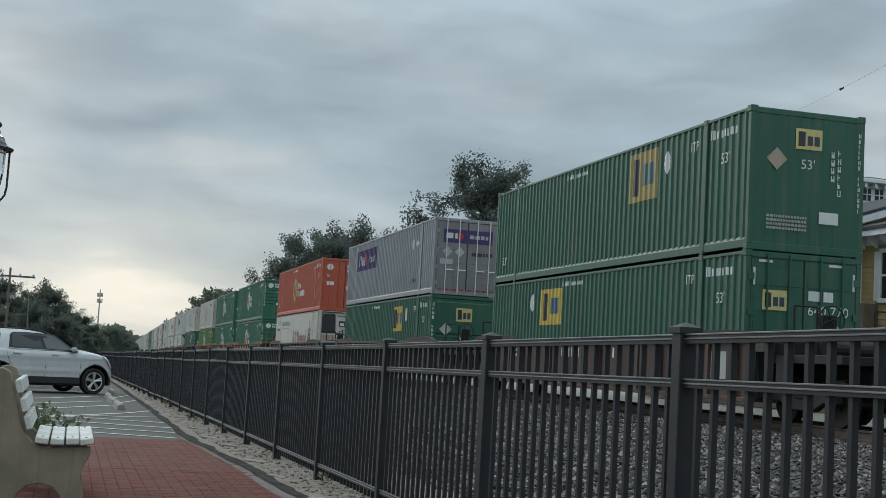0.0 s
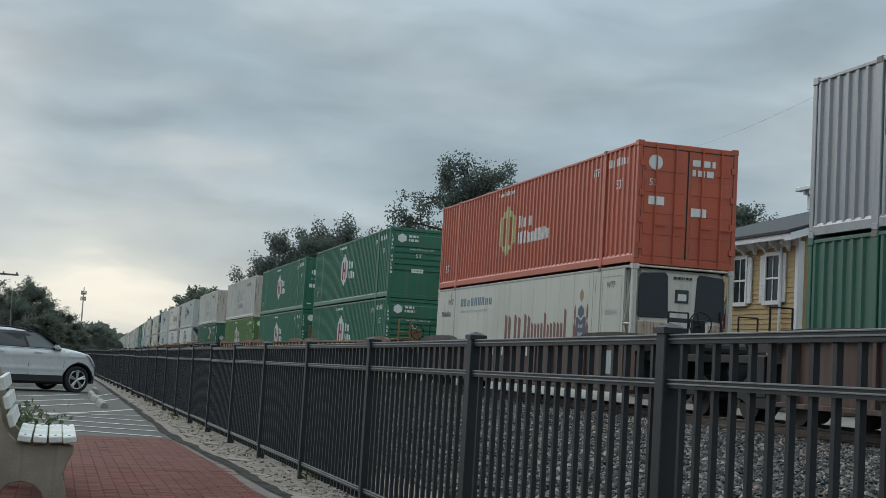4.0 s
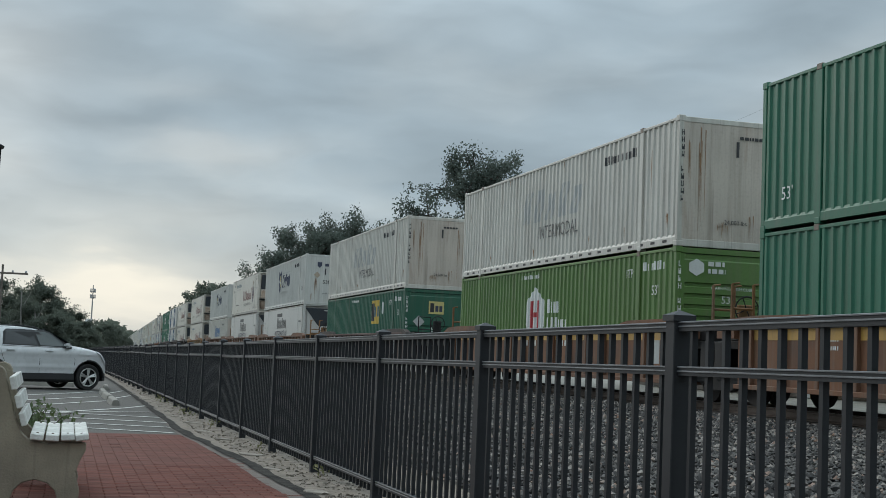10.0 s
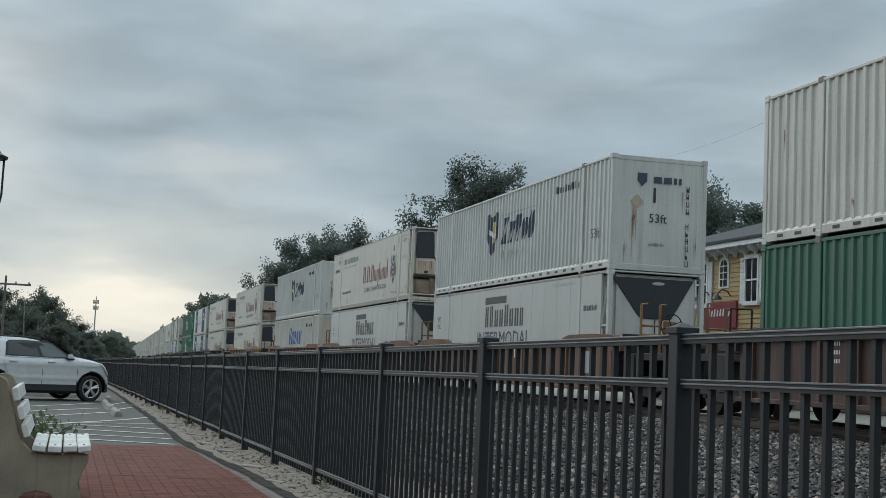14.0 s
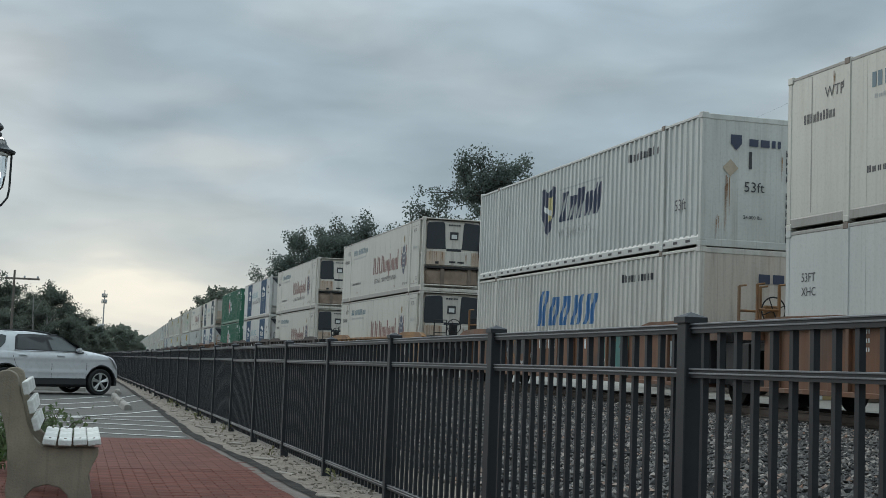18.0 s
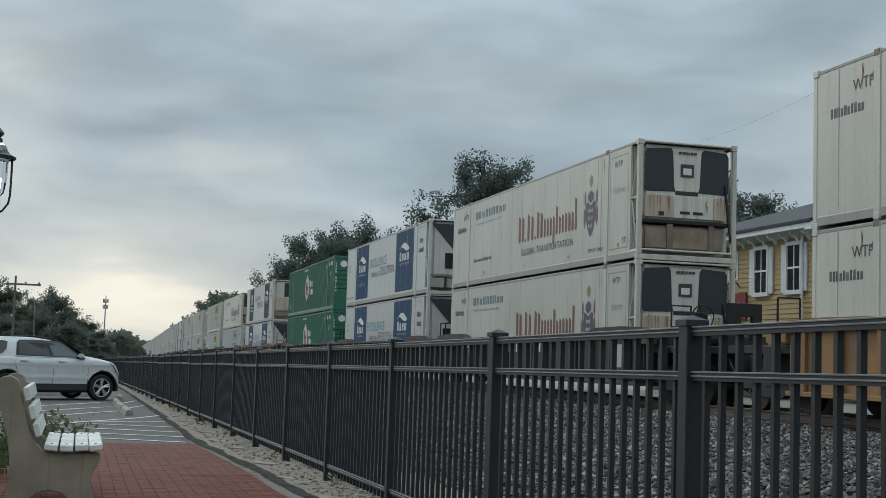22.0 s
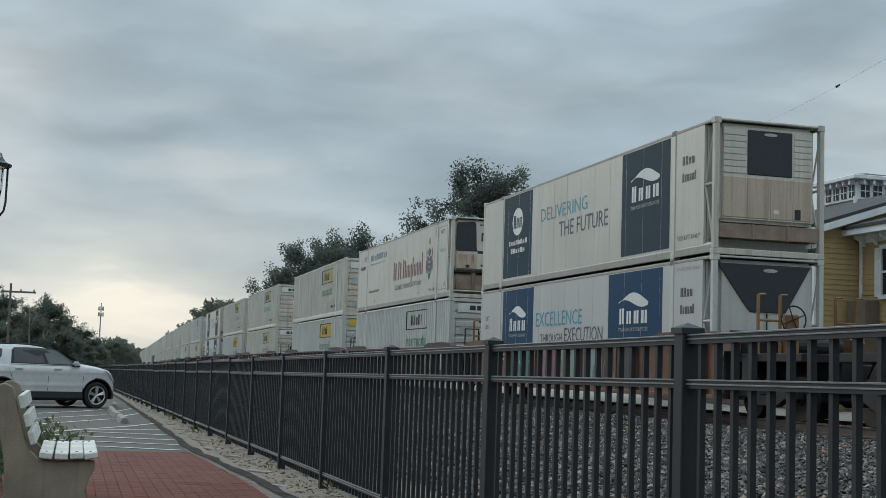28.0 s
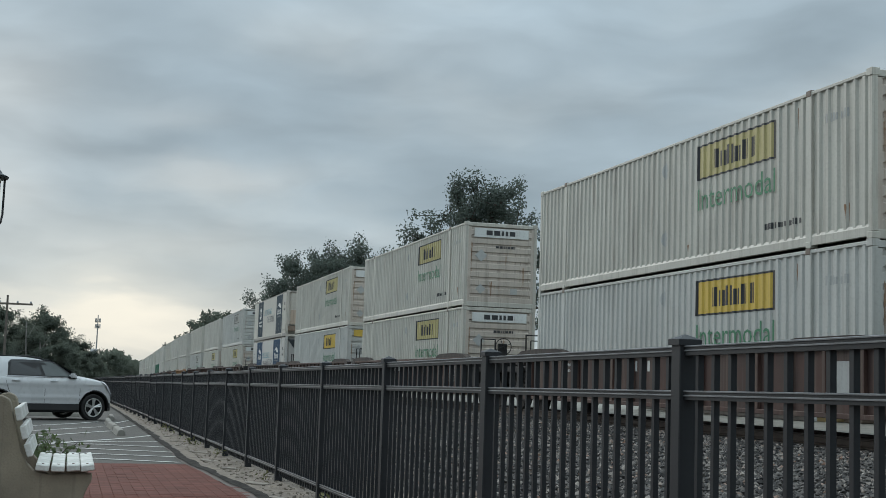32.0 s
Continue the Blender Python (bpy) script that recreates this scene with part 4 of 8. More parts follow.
def shield_on(dc, w, z0, z1, corr, lift=0.004):
    yc, h = yd(dc), z1 - z0
    return on_side(B(), yc - w / 2, yc + w / 2, lambda y: z0 + 0.55 * h * (abs(y - yc) / (w / 2)) ** 1.6, lambda y: z1 - 0.06 * h * math.cos((y - yc) / (w / 2) * 4.6), corr, lift,
                   [yc + w * k / 12 for k in range(-5, 6)])


def bars_on(d0, d1, z0, z1, corr, count, seed, lift=0.004, slant=0.0):
    """A brand word as a row of plain bars: count blocks from d0 (far) to d1 (near)."""
    bm, rng = B(), random.Random(seed)
    cell, h = (d0 - d1) / count, z1 - z0
    for k in range(count):
        left = yd(d0) - cell * k
        a = 0.13 * cell
        tall = z1 if k == 0 or rng.random() < 0.4 else z1 - 0.2 * h
        w = (cell - 2 * a) * (0.8 + 0.25 * rng.random())
        for y0, y1 in ((left - a - w * 0.42, left - a), (left - a - w, left - a - w * 0.58)):
            if slant:
                s, hh, q = slant, tall - z0, y1 - slant
                on_side(bm, y0 - s, y1, lambda y: z0 + hh * max(0.0, y0 - y) / s, lambda y: tall - hh * max(0.0, y - q) / s, corr, lift, (y0, q))
            else:
                on_side(bm, y0, y1, z0, tall, corr, lift)
    return bm


def stems_on(d0, d1, z0, z1, lift=0.004):
    """An old-style firm name as pointed upright stems: (width, heights of its stems, drop below the line)."""
    cells = ((1.25, (1.0, 0.95), 0), (0.35, (0.16,), 0), (1.35, (1.0, 0.9), 0), (0.35, (0.16,), 0), (1.2, (1.0, 0.92), 0), (1.0, (0.68, 0.66), 0), (0.95, (0.66, 0.68), 0.28), (0.5, (1.0,), 0), (0.95, (0.62, 0.66), 0), (1.0, (0.68, 0.66), 0), (0.95, (0.66, 1.08), 0))
    unit, h, y = (d0 - d1) / sum(c[0] for c in cells), z1 - z0, yd(d0)
    bm = B()
    for w, stems, drop in cells:
        n = len(stems)
        sw = unit * min(0.41, 0.67 * w / n)
        for i, t in enumerate(stems):
            yc = y - unit * w * (i + 0.5) / n
            p = sw * 0.55
            lo, hi = z0 - drop * h * (i == n - 1), z0 + t * h
            on_side(bm, yc - sw / 2, yc + sw / 2, lambda q: lo + p * abs(q - yc) / sw, lambda q: hi - p * abs(q - yc - sw * 0.3) / sw, False, lift, (yc, yc + sw * 0.3))
        y -= unit * w
    return bm


def word_on(parent, words, d0, d1, z0, z1, material, corr, name="lettering"):
    me, w = lettering(words, z1 - z0, (d0 - d1) if d1 is not None else None)
    me = me.copy()
    me.materials.clear(); me.materials.append(material)
    ob = part(name, me, None, parent)
    ob.matrix_basis = Matrix(((0, 0, -1, -CW + FACE - 0.006), (-1, 0, 0, yd(d0)), (0, 1, 0, z0), (0, 0, 0, 1)))
    return ob


def word_end(parent, words, x0, z0, height, material, width=None, y=-CL / 2 - 0.006):
    me, w = lettering(words, height, width)
    me = me.copy()
    me.materials.clear(); me.materials.append(material)
    ob = part("lettering", me, None, parent)
    ob.matrix_basis = Matrix(((1, 0, 0, x0), (0, 0, -1, y), (0, 1, 0, z0), (0, 0, 0, 1)))
    return ob


def plate_end(parent, name, x0, x1, z0, z1, material, y=-CL / 2 - 0.004, label=""):
    return part(name, box(B(), (x0, y, z0), (x1, y + 0.003, z1)), material, parent, label)


def diamond_end(parent, x, z, r, material, y=-CL / 2 - 0.004):
    return part("placard", extrude(B(), [(x - r, z), (x, z - r), (x + r, z), (x, z + r)], y, y + 0.003, "y"), material, parent)


SHARED = {}


def shared(key, make, material):
    k = (key, material.name)
    if k not in SHARED:
        SHARED[k] = mesh_of(key, make(), material)
    return SHARED[k]


def side_mesh():
    bm = B()
    ys = cuts(-CL / 2 + 0.10, CL / 2 - 0.10, True)
    col = [(bm.verts.new((-CW + FACE + wave(y), y, 0.14)), bm.verts.new((-CW + FACE + wave(y), y, 2.82))) for y in ys]
    for a, b in zip(col, col[1:]):
        bm.faces.new((b[0], a[0], a[1], b[1]))
    return bm


def mirrored(make):
    def f():
        bm = make()
        for v in bm.verts:
            v.co.x = -v.co.x
        bmesh.ops.reverse_faces(bm, faces=bm.faces)
        return bm
    return f


def ribs_end(sign, count=9, z0=0.16, z1=2.74, depth=0.04):
    """An end wall with horizontal pressed ribs from z0 to z1 and flat sheet above and below."""
    bm = B()
    h = (z1 - z0) / count
    prof = [(0.0, 0.16)] if z0 > 0.17 else []
    for k in range(count):
        b = z0 + h * k
        prof += [(0.0, b), (0.0, b + 0.55 * h), (depth, b + 0.63 * h), (depth, b + 0.92 * h)]
    prof.append((0.0, z1))
    if z1 < 2.7:
        prof += [(0.0, 2.60), (0.022, 2.63), (0.022, 2.74)]
    y0 = -CL / 2 + 0.012
    cols = [(-CW + 0.10, 0), (-CW + 0.20, 0), (-CW + 0.24, 1), (CW - 0.24, 1), (CW - 0.20, 0), (CW - 0.10, 0)]
    rows = [[bm.verts.new((x, y0 + d * k, z)) for x, k in cols] for d, z in prof]
    for a, b in zip(rows, rows[1:]):
        for i in range(len(cols) - 1):
            bm.faces.new((a[i], a[i + 1], b[i + 1], b[i]))
    if sign > 0:
        for v in bm.verts:
            v.co.y = -v.co.y
        bmesh.ops.reverse_faces(bm, faces=bm.faces)
    return bm


def flat_end(sign):
    """An end wall with shallow upright corrugation."""
    bm = B()
    x, col, k = -CW + 0.10, [], 0
    while x < CW - 0.10:
        for dx, d in ((0, 0), (0.14, 0), (0.17, 0.007), (0.23, 0.007)):
            if x + dx < CW - 0.10:
                col.append((x + dx, d))
        x += 0.26
    col.append((CW - 0.10, 0.0))
    y0 = -CL / 2 + 0.012
    vs = [(bm.verts.new((x, y0 + d, 0.16)), bm.verts.new((x, y0 + d, 2.76))) for x, d in col]
    for a, b in zip(vs, vs[1:]):
        bm.faces.new((a[0], b[0], b[1], a[1]))
    if sign > 0:
        for v in bm.verts:
            v.co.y = -v.co.y
        bmesh.ops.reverse_faces(bm, faces=bm.faces)
    return bm


def corner_post(sx, sy):
    """An upright with a casting at its head and foot."""
    bm = B()
    for q, z0, z1 in ((0.0, 0.12, CH_ - 0.13), (0.010, 0.0, 0.12), (0.010, CH_ - 0.13, CH_ + 0.006)):
        one = B()
        xs, ys = sorted((sx * (CW + q), sx * (CW - 0.11 - 4 * q))), sorted((sy * (CL / 2 + 0.2 * q), sy * (CL / 2 - 0.13 - 4 * q)))
        bevelled(box(one, (xs[0], ys[0], z0), (xs[1], ys[1], z1)), 0.010)
        me = bpy.data.meshes.new("casting")
        one.to_mesh(me)
        one.free()
        bm.from_mesh(me)
        bpy.data.meshes.remove(me)
    return bm


def frame_parts(c, body, lite, reefer=False, grime=None):
    # refrigerated boxes carry one darker grey on both top and bottom rails
    near, low = grime or body, M["sill_grime"] if reefer else body
    for sx in (-1, 1):
        for sy in (-1, 1):
            key = "post%d%d" % (sx, sy)
            part("corner_post", shared(key, lambda sx=sx, sy=sy: corner_post(sx, sy), near if sy < 0 else body), None, c)
            y = sy * (CL / 2 - 1.97)
            key = "stack%d%d" % (sx, sy)
            part("stacking_post", shared(key, lambda sx=sx, y=y: bevelled(box(B(), (min(sx * (CW + 0.006), sx * (CW - 0.06)), y - 0.10, 0.02), (max(sx * (CW + 0.006), sx * (CW - 0.06)), y + 0.10, CH_ - 0.02)), 0.012), body), None, c)
            if not lite:
                for z in (0.0, CH_ - 0.12):
                    key = "cast%d%d%d" % (sx, sy, z > 1)
                    part("corner_casting", shared(key, lambda sx=sx, y=y, z=z: bevelled(box(B(), (min(sx * (CW + 0.014), sx * (CW - 0.15)), y - 0.085, z), (max(sx * (CW + 0.014), sx * (CW - 0.15)), y + 0.085, z + 0.12)), 0.012), M["tank"] if z > 1 else body), None, c)
    for sx in (-1, 1):
        part("top_rail", shared("top%d" % sx, lambda sx=sx: bevelled(box(B(), (min(sx * (CW - 0.002), sx * (CW - 0.06)), -CL / 2 + 0.1, 2.80), (max(sx * (CW - 0.002), sx * (CW - 0.06)), CL / 2 - 0.1, CH_ - 0.03)), 0.01), low), None, c)
        part("bottom_rail", shared("bot%d" % sx, lambda sx=sx: extrude(B(), [(sx * (CW - 0.002), 0.05), (sx * (CW - 0.002), 0.20), (sx * (CW - 0.03), 0.26), (sx * (CW - 0.10), 0.26), (sx * (CW - 0.10), 0.05)], -CL / 2 + 0.1, CL / 2 - 0.1, "y"), low), None, c)
    part("roof", shared("roof", lambda: box(B(), (-CW + 0.05, -CL / 2 + 0.05, 2.85), (CW - 0.05, CL / 2 - 0.05, 2.88)), body), None, c)
    part("floor", shared("floor", lambda: box(B(), (-CW + 0.1, -CL / 2 + 0.1, 0.08), (CW - 0.1, CL / 2 - 0.1, 0.14)), M["tank"]), None, c)
    for sy in (-1, 1):
        for z0, z1, nm in ((0.0, 0.16, "end_sill"), (2.75, CH_ - 0.025, "end_header")):
            if reefer and sy < 0:
                z0, z1, nm = ((0.0, 0.13, "end_sill_thin") if z0 < 1 else (2.83, CH_ - 0.02, "end_header_thin"))
            part(nm.replace("_thin", ""), shared("%s%d" % (nm, sy), lambda sy=sy, z0=z0, z1=z1: bevelled(box(B(), (-CW + 0.1, min(sy * (CL / 2 - 0.004), sy * (CL / 2 - 0.10)), z0), (CW - 0.1, max(sy * (CL / 2 - 0.004), sy * (CL / 2 - 0.10)), z1)), 0.01), near if sy < 0 else body), None, c)


def dry_box(label, body, end, decorate, lite=False, slots=False, category="shipping container"):
    c = thing("shipping_container", label, category, group="containers of the train")
    frame_parts(c, body, lite)
    part("side_panel", shared("side_near", side_mesh, body), None, c)
    part("side_panel", shared("side_far", mirrored(side_mesh), body), None, c)
    part("end_panel", shared("end_far", lambda: flat_end(1), body), None, c)
    if end.startswith("ribs"):
        part("end_panel", shared(end, lambda: ribs_end(-1, *{"ribs_mid": (5, 0.92, 2.12), "ribs_low": (5, 0.16, 1.46)}.get(end, ())), M["stained_end"] if end == "ribs_tan" else body), None, c)
    elif end.startswith("flat"):
        part("end_panel", shared("flat", lambda: flat_end(-1), M["stained_end"] if end == "flat_dirty" else body), None, c)
    else:
        for k, (x0, x1) in enumerate(((-CW + 0.115, -0.012), (0.012, CW - 0.115))):
            skin = M["door_grey"] if end == "doors_silver" else body
            d = part("door", shared("door%d" % k, lambda x0=x0, x1=x1: bevelled(box(B(), (x0, -CL / 2 + 0.012, 0.15), (x1, -CL / 2 + 0.05, 2.75)), 0.004), skin), None, c)
            for j in range(5):
                part("door_panel", shared("dpanel%d%d" % (k, j), lambda x0=x0, x1=x1, j=j: bevelled(box(B(), (x0 + 0.07, -CL / 2 + 0.002, 0.20 + 0.5 * j), (x1 - 0.07, -CL / 2 + 0.0125, 0.20 + 0.5 * j + 0.31)), 0.003), skin), None, d)
            # black strips set in the gaps round each door darken its seams
            for gx in (x0 - 0.008, x1 - 0.006):
                part("gasket", shared("gask%d%.2f" % (k, gx), lambda gx=gx: box(B(), (gx, -CL / 2 + 0.006, 0.15), (gx + 0.014, -CL / 2 + 0.03, 2.75)), M["black"]), None, d)
            part("gasket", shared("gaskt%d" % k, lambda x0=x0, x1=x1: box(B(), (x0, -CL / 2 + 0.006, 2.735), (x1, -CL / 2 + 0.03, 2.752)), M["black"]), None, d)
            for fx in (0.30, 0.72):
                x = x0 + (x1 - x0) * fx
                bar = M["trim"] if end == "doors_silver" else body
                part("locking_bar", shared("bar%d%.2f" % (k, fx), lambda x=x: tube(B(), (x, -CL / 2 - 0.03, 0.06), (x, -CL / 2 - 0.03, 2.84), 0.019, n=8), bar), None, d)
                part("handle", shared("hnd%d%.2f" % (k, fx), lambda x=x: box(B(), (x - 0.02, -CL / 2 - 0.055, 0.92), (x + 0.30, -CL / 2 - 0.035, 0.96)), bar), None, d)
            for z in (0.35, 0.95, 1.6, 2.3):
                x = x0 if k == 0 else x1
                part("hinge", shared("hinge%d%.2f" % (k, z), lambda x=x, z=z: box(B(), (x - 0.06, -CL / 2 - 0.022, z), (x + 0.06, -CL / 2 + 0.012, z + 0.14)), body), None, d)
    if slots:
        bm = B()
        y = -CL / 2 + 0.5
        while y < CL / 2 - 0.4:
            on_side(bm, y, y + 0.22, 0.105, 0.165, False, 0.014)
            y += 0.62
        part("fork_slot_row", bm, M["black"], c, "dark slots along the bottom rail")
    decorate(c)
    for o in c.children:
        if o.name.split(".")[0] in ("serial_mark", "stencil_mark", "logo_word", "fork_slot_row", "lettering"):
            tagged(o, kind="stuff")
    return c


def reefer_box(label, body, end, decorate, lite=False):
    c = thing("refrigerated_container", label, "refrigerated container", group="containers of the train")
    frame_parts(c, body, lite, True, M["frame_grime"] if end in ("tk", "square") else None)
    y0, y1 = -CL / 2 + 0.50, CL / 2 - 0.10

    def wall():
        bm = B()
        box(bm, (-CW + FACE, y0, 0.2), (-CW + 0.07, y1, 2.83))
        return bm
    part("side_panel", shared("reef_near", wall, body), None, c)
    part("side_panel", shared("reef_far", mirrored(wall), body), None, c)
    part("end_panel", shared("reef_end_far", lambda: flat_end(1), body), None, c)
    for k in range(12):
        y = -CL / 2 + 2.6 + 1.0 * k
        part("seam", shared("seam%d" % k, lambda y=y: box(B(), (-CW + FACE - 0.003, y - 0.008, 0.26), (-CW + FACE + 0.002, y + 0.008, 2.8)), body), None, c)
    # open frame at the end with the cooling unit set into it
    y = -CL / 2
    part("front_wall", shared("front_wall", lambda: box(B(), (-CW + 0.08, y + 0.46, 0.16), (CW - 0.08, y + 0.50, 2.78)), body), None, c)
    for sx in (-1, 1):
        br = B()
        x = sx * (CW - 0.04)
        tube(br, (x, y + 0.10, 2.74), (x, y + 0.46, 1.55), 0.022, n=6)
        tube(br, (x, y + 0.46, 1.45), (x, y + 0.12, 0.25), 0.022, n=6)
        tube(br, (x, y + 0.10, 1.5), (x, y + 0.48, 1.5), 0.03, n=6)
        part("brace", br, M["frame_grime"] if end == "tk" else body, c)
    yy = y + 0.06
    unit = part("cooling_unit", shared("unit_" + end, lambda: bevelled(box(B(), (-1.13, y + 0.08, 1.0 if end == "tk" else 0.70), (1.10, y + 0.46, 2.80)), 0.07, 2), M["unit_grime"] if end in ("tk", "square") else M["unit_white"]), None, c, "white cooling unit")
    if end == "tk":
        for s in (-1, 1):
            pts = [(s * 1.11, 1.72), (s * 1.10, 2.60), (s * 1.04, 2.70), (s * 0.44, 2.74), (s * 0.38, 2.66), (s * 0.34, 1.80), (s * 0.30, 1.68), (s * 1.05, 1.66)]
            part("grille", bevelled(extrude(B(), pts, yy, yy + 0.03, "y"), 0.008), M["grille"], unit, "dark condenser grille")
        part("grille", bevelled(box(B(), (-0.30, yy + 0.004, 1.60), (0.30, yy + 0.04, 1.70)), 0.01), M["grille"], unit, "dark lower grille")
        part("badge", box(B(), (-0.17, yy - 0.002, 2.05), (0.17, yy + 0.02, 2.36)), M["letter_black"], unit)
        part("badge_mark", box(B(), (-0.11, yy - 0.006, 2.10), (0.11, yy - 0.003, 2.26)), M["letter_white"], unit)
        part("name_mark", text_rows(-0.24, 0.24, 2.60, 1, 0.06, yy - 0.006), M["letter_black"], unit)
        part("hose", tube(B(), (1.0, yy - 0.02, 1.9), (1.16, yy - 0.02, 0.5), 0.03, n=6), M["black"], unit)
        for x0, x1, mt in ((-1.10, -0.36, "tan_end"), (-0.34, 0.26, "unit_grime"), (0.28, 0.70, "unit_grime"), (0.72, 1.06, "tan_end")):
            part("cover", bevelled(box(B(), (x0, yy + 0.004, 1.04), (x1, yy + 0.03, 1.58)), 0.008), M[mt], unit, "stained lower cover")
        for x0 in (-0.18, 0.16):
            part("vent", box(B(), (x0, yy - 0.004, 1.14), (x0 + 0.26, yy + 0.01, 1.21)), M["black"], unit)
        part("latch", box(B(), (-0.74, yy - 0.004, 1.08), (-0.60, yy + 0.01, 1.18)), M["black"], unit)
        for i, (x, z1, z0, w) in enumerate(((-0.85, 1.62, 1.05, 0.16), (-0.46, 1.58, 1.04, 0.07), (0.5, 1.5, 1.05, 0.07), (0.90, 1.6, 1.05, 0.12))):
            rust_run(c, x, z1, z0, w, 90 + i, yy + 0.001)
        # long fuel tank under the unit, held by dark straps
        part("fuel_tank", bevelled(box(B(), (-1.10, y + 0.12, 0.26), (1.02, y + 0.44, 0.84)), 0.05, 2), M["tank_tan"], c, "tan-stained long fuel tank")
        for x in (-0.50, 0.60):
            part("strap", bevelled(box(B(), (x, y + 0.09, 0.20), (x + 0.16, y + 0.13, 0.90)), 0.006), M["tank"], c, "dark tank strap")
        part("shelf", bevelled(box(B(), (-1.18, y + 0.07, 0.90), (1.18, y + 0.46, 0.985)), 0.01), M["truck"], c)
        part("guard_rail", tube(B(), (-1.2, y + 0.04, 0.24), (1.2, y + 0.04, 0.24), 0.028, n=8), M["frame_grime"], c, "stained white guard rail")
        pipe = B()
        for p, q in (((1.16, y + 0.05, 2.76), (1.20, y + 0.05, 1.5)), ((1.20, y + 0.05, 1.5), (1.17, y + 0.05, 0.25))):
            tube(pipe, p, q, 0.022, n=6)
        part("pipe", pipe, M["frame_grime"], c, "rust-stained upright pipe")
    elif end == "square":
        part("grille", bevelled(box(B(), (-0.50, yy, 1.72), (0.56, yy + 0.04, 2.68)), 0.015), M["grille"], unit, "dark square grille")
        for x0, x1 in ((-1.06, -0.52), (-0.50, 0.03), (0.05, 0.56), (0.58, 1.04)):
            part("cover", bevelled(box(B(), (x0, yy + 0.004, 0.80), (x1, yy + 0.03, 1.66)), 0.01), M["tan_end"], unit, "tan-stained cover")
        for k in range(7):
            for x0, x1 in ((-1.06, -0.54), (0.60, 1.02)):
                part("louvre", bevelled(box(B(), (x0, yy + 0.002, 1.74 + 0.135 * k), (x1, yy + 0.03, 1.855 + 0.135 * k)), 0.006), M["unit_grime"], unit)
        part("badge_mark", extrude(B(), [(0.03 + 0.16 * math.cos(q * 0.524), 2.60 + 0.035 * math.sin(q * 0.524)) for q in range(12)], yy - 0.012, yy - 0.001, "y"), M["letter_grey"], unit)
        part("latch", box(B(), (0.12, yy - 0.004, 0.92), (0.24, yy + 0.01, 1.0)), M["letter_white"], unit)
        part("latch", box(B(), (0.62, yy - 0.004, 0.82), (0.76, yy + 0.01, 1.04)), M["black"], unit)
        for x in (-0.40, 0.42):
            part("strap", bevelled(box(B(), (x, y + 0.02, 0.34), (x + 0.05, y + 0.06, 0.68)), 0.006), M["tank_tan"], c)
        part("shelf", box(B(), (-1.18, y + 0.04, 0.36), (1.18, y + 0.46, 0.66)), M["tank_tan"], c)
    else:
        pts = [(-1.18, 2.72), (1.02, 2.72), (0.50, 1.85), (0.42, 1.72), (-0.40, 1.72), (-0.52, 1.85)] if end == "wedge" else [(-1.18, 2.72), (1.18, 2.72), (1.18, 1.75), (-0.30, 1.75)]
        part("grille", bevelled(extrude(B(), pts, yy - 0.01, yy + 0.03, "y"), 0.008), M["grille"], unit, "black tapered grille")
        part("badge_mark", extrude(B(), [(0.05 + 0.17 * math.cos(q * 0.524), 2.60 + 0.04 * math.sin(q * 0.524)) for q in range(12)], yy - 0.022, yy - 0.011, "y"), M["letter_grey"], unit)
        part("panel_seam", box(B(), (-0.02, yy - 0.004, 0.74), (0.0, yy + 0.03, 1.70)), M["grille"], unit)
        if end == "wedge":
            part("side_vent", box(B(), (-0.86, yy - 0.002, 0.78), (-0.36, yy + 0.03, 1.32)), M["grille"], unit, "dark lower vent")
        if end == "notch":
            part("cover", bevelled(box(B(), (-0.62, yy - 0.002, 1.0), (-0.02, yy + 0.03, 1.60)), 0.01), M["glass_dark"], unit)
        part("shelf", bevelled(box(B(), (-1.18, y + 0.10, 0.26), (1.18, y + 0.46, 0.62)), 0.02), M["sill_grime"], c, "dull grey tank under the unit")
        for x in (-0.62, 0.02, 0.64):
            part("strap", bevelled(box(B(), (x, y + 0.07, 0.20), (x + 0.09, y + 0.11, 0.66)), 0.006), M["grille"], c, "dark tank strap")
    decorate(c)
    for o in c.children:
        if o.name.split(".")[0] in ("serial_mark", "stencil_mark", "logo_word", "fork_slot_row", "lettering"):
            tagged(o, kind="stuff")
    return c


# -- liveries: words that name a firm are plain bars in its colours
def ids(c, material, corr, seed, near="53'", z=1.75):
    word_on(c, near, 1.22, None, z + 0.1, z + 0.33, material, corr)
    bd = bars_on(1.75, 0.55, 2.42, 2.62, corr, 6, seed)
    part("serial_mark", bd, material, c)
    part("stencil_mark", bars_on(10.2, 8.6, 2.58, 2.70, corr, 9, seed + 1), material, c)
    word_on(c, "ITP", 2.62, None, 2.3, 2.5, material, corr)
    word_on(c, near, CL - 0.75, None, 0.55, 0.80, material, corr)


COLUMNS = ((-1.235, 2.45, 0.125, 10, 4), (1.15, 2.45, 0.085, 15, 7))      # x, top, height of a sign, how many, the one left out


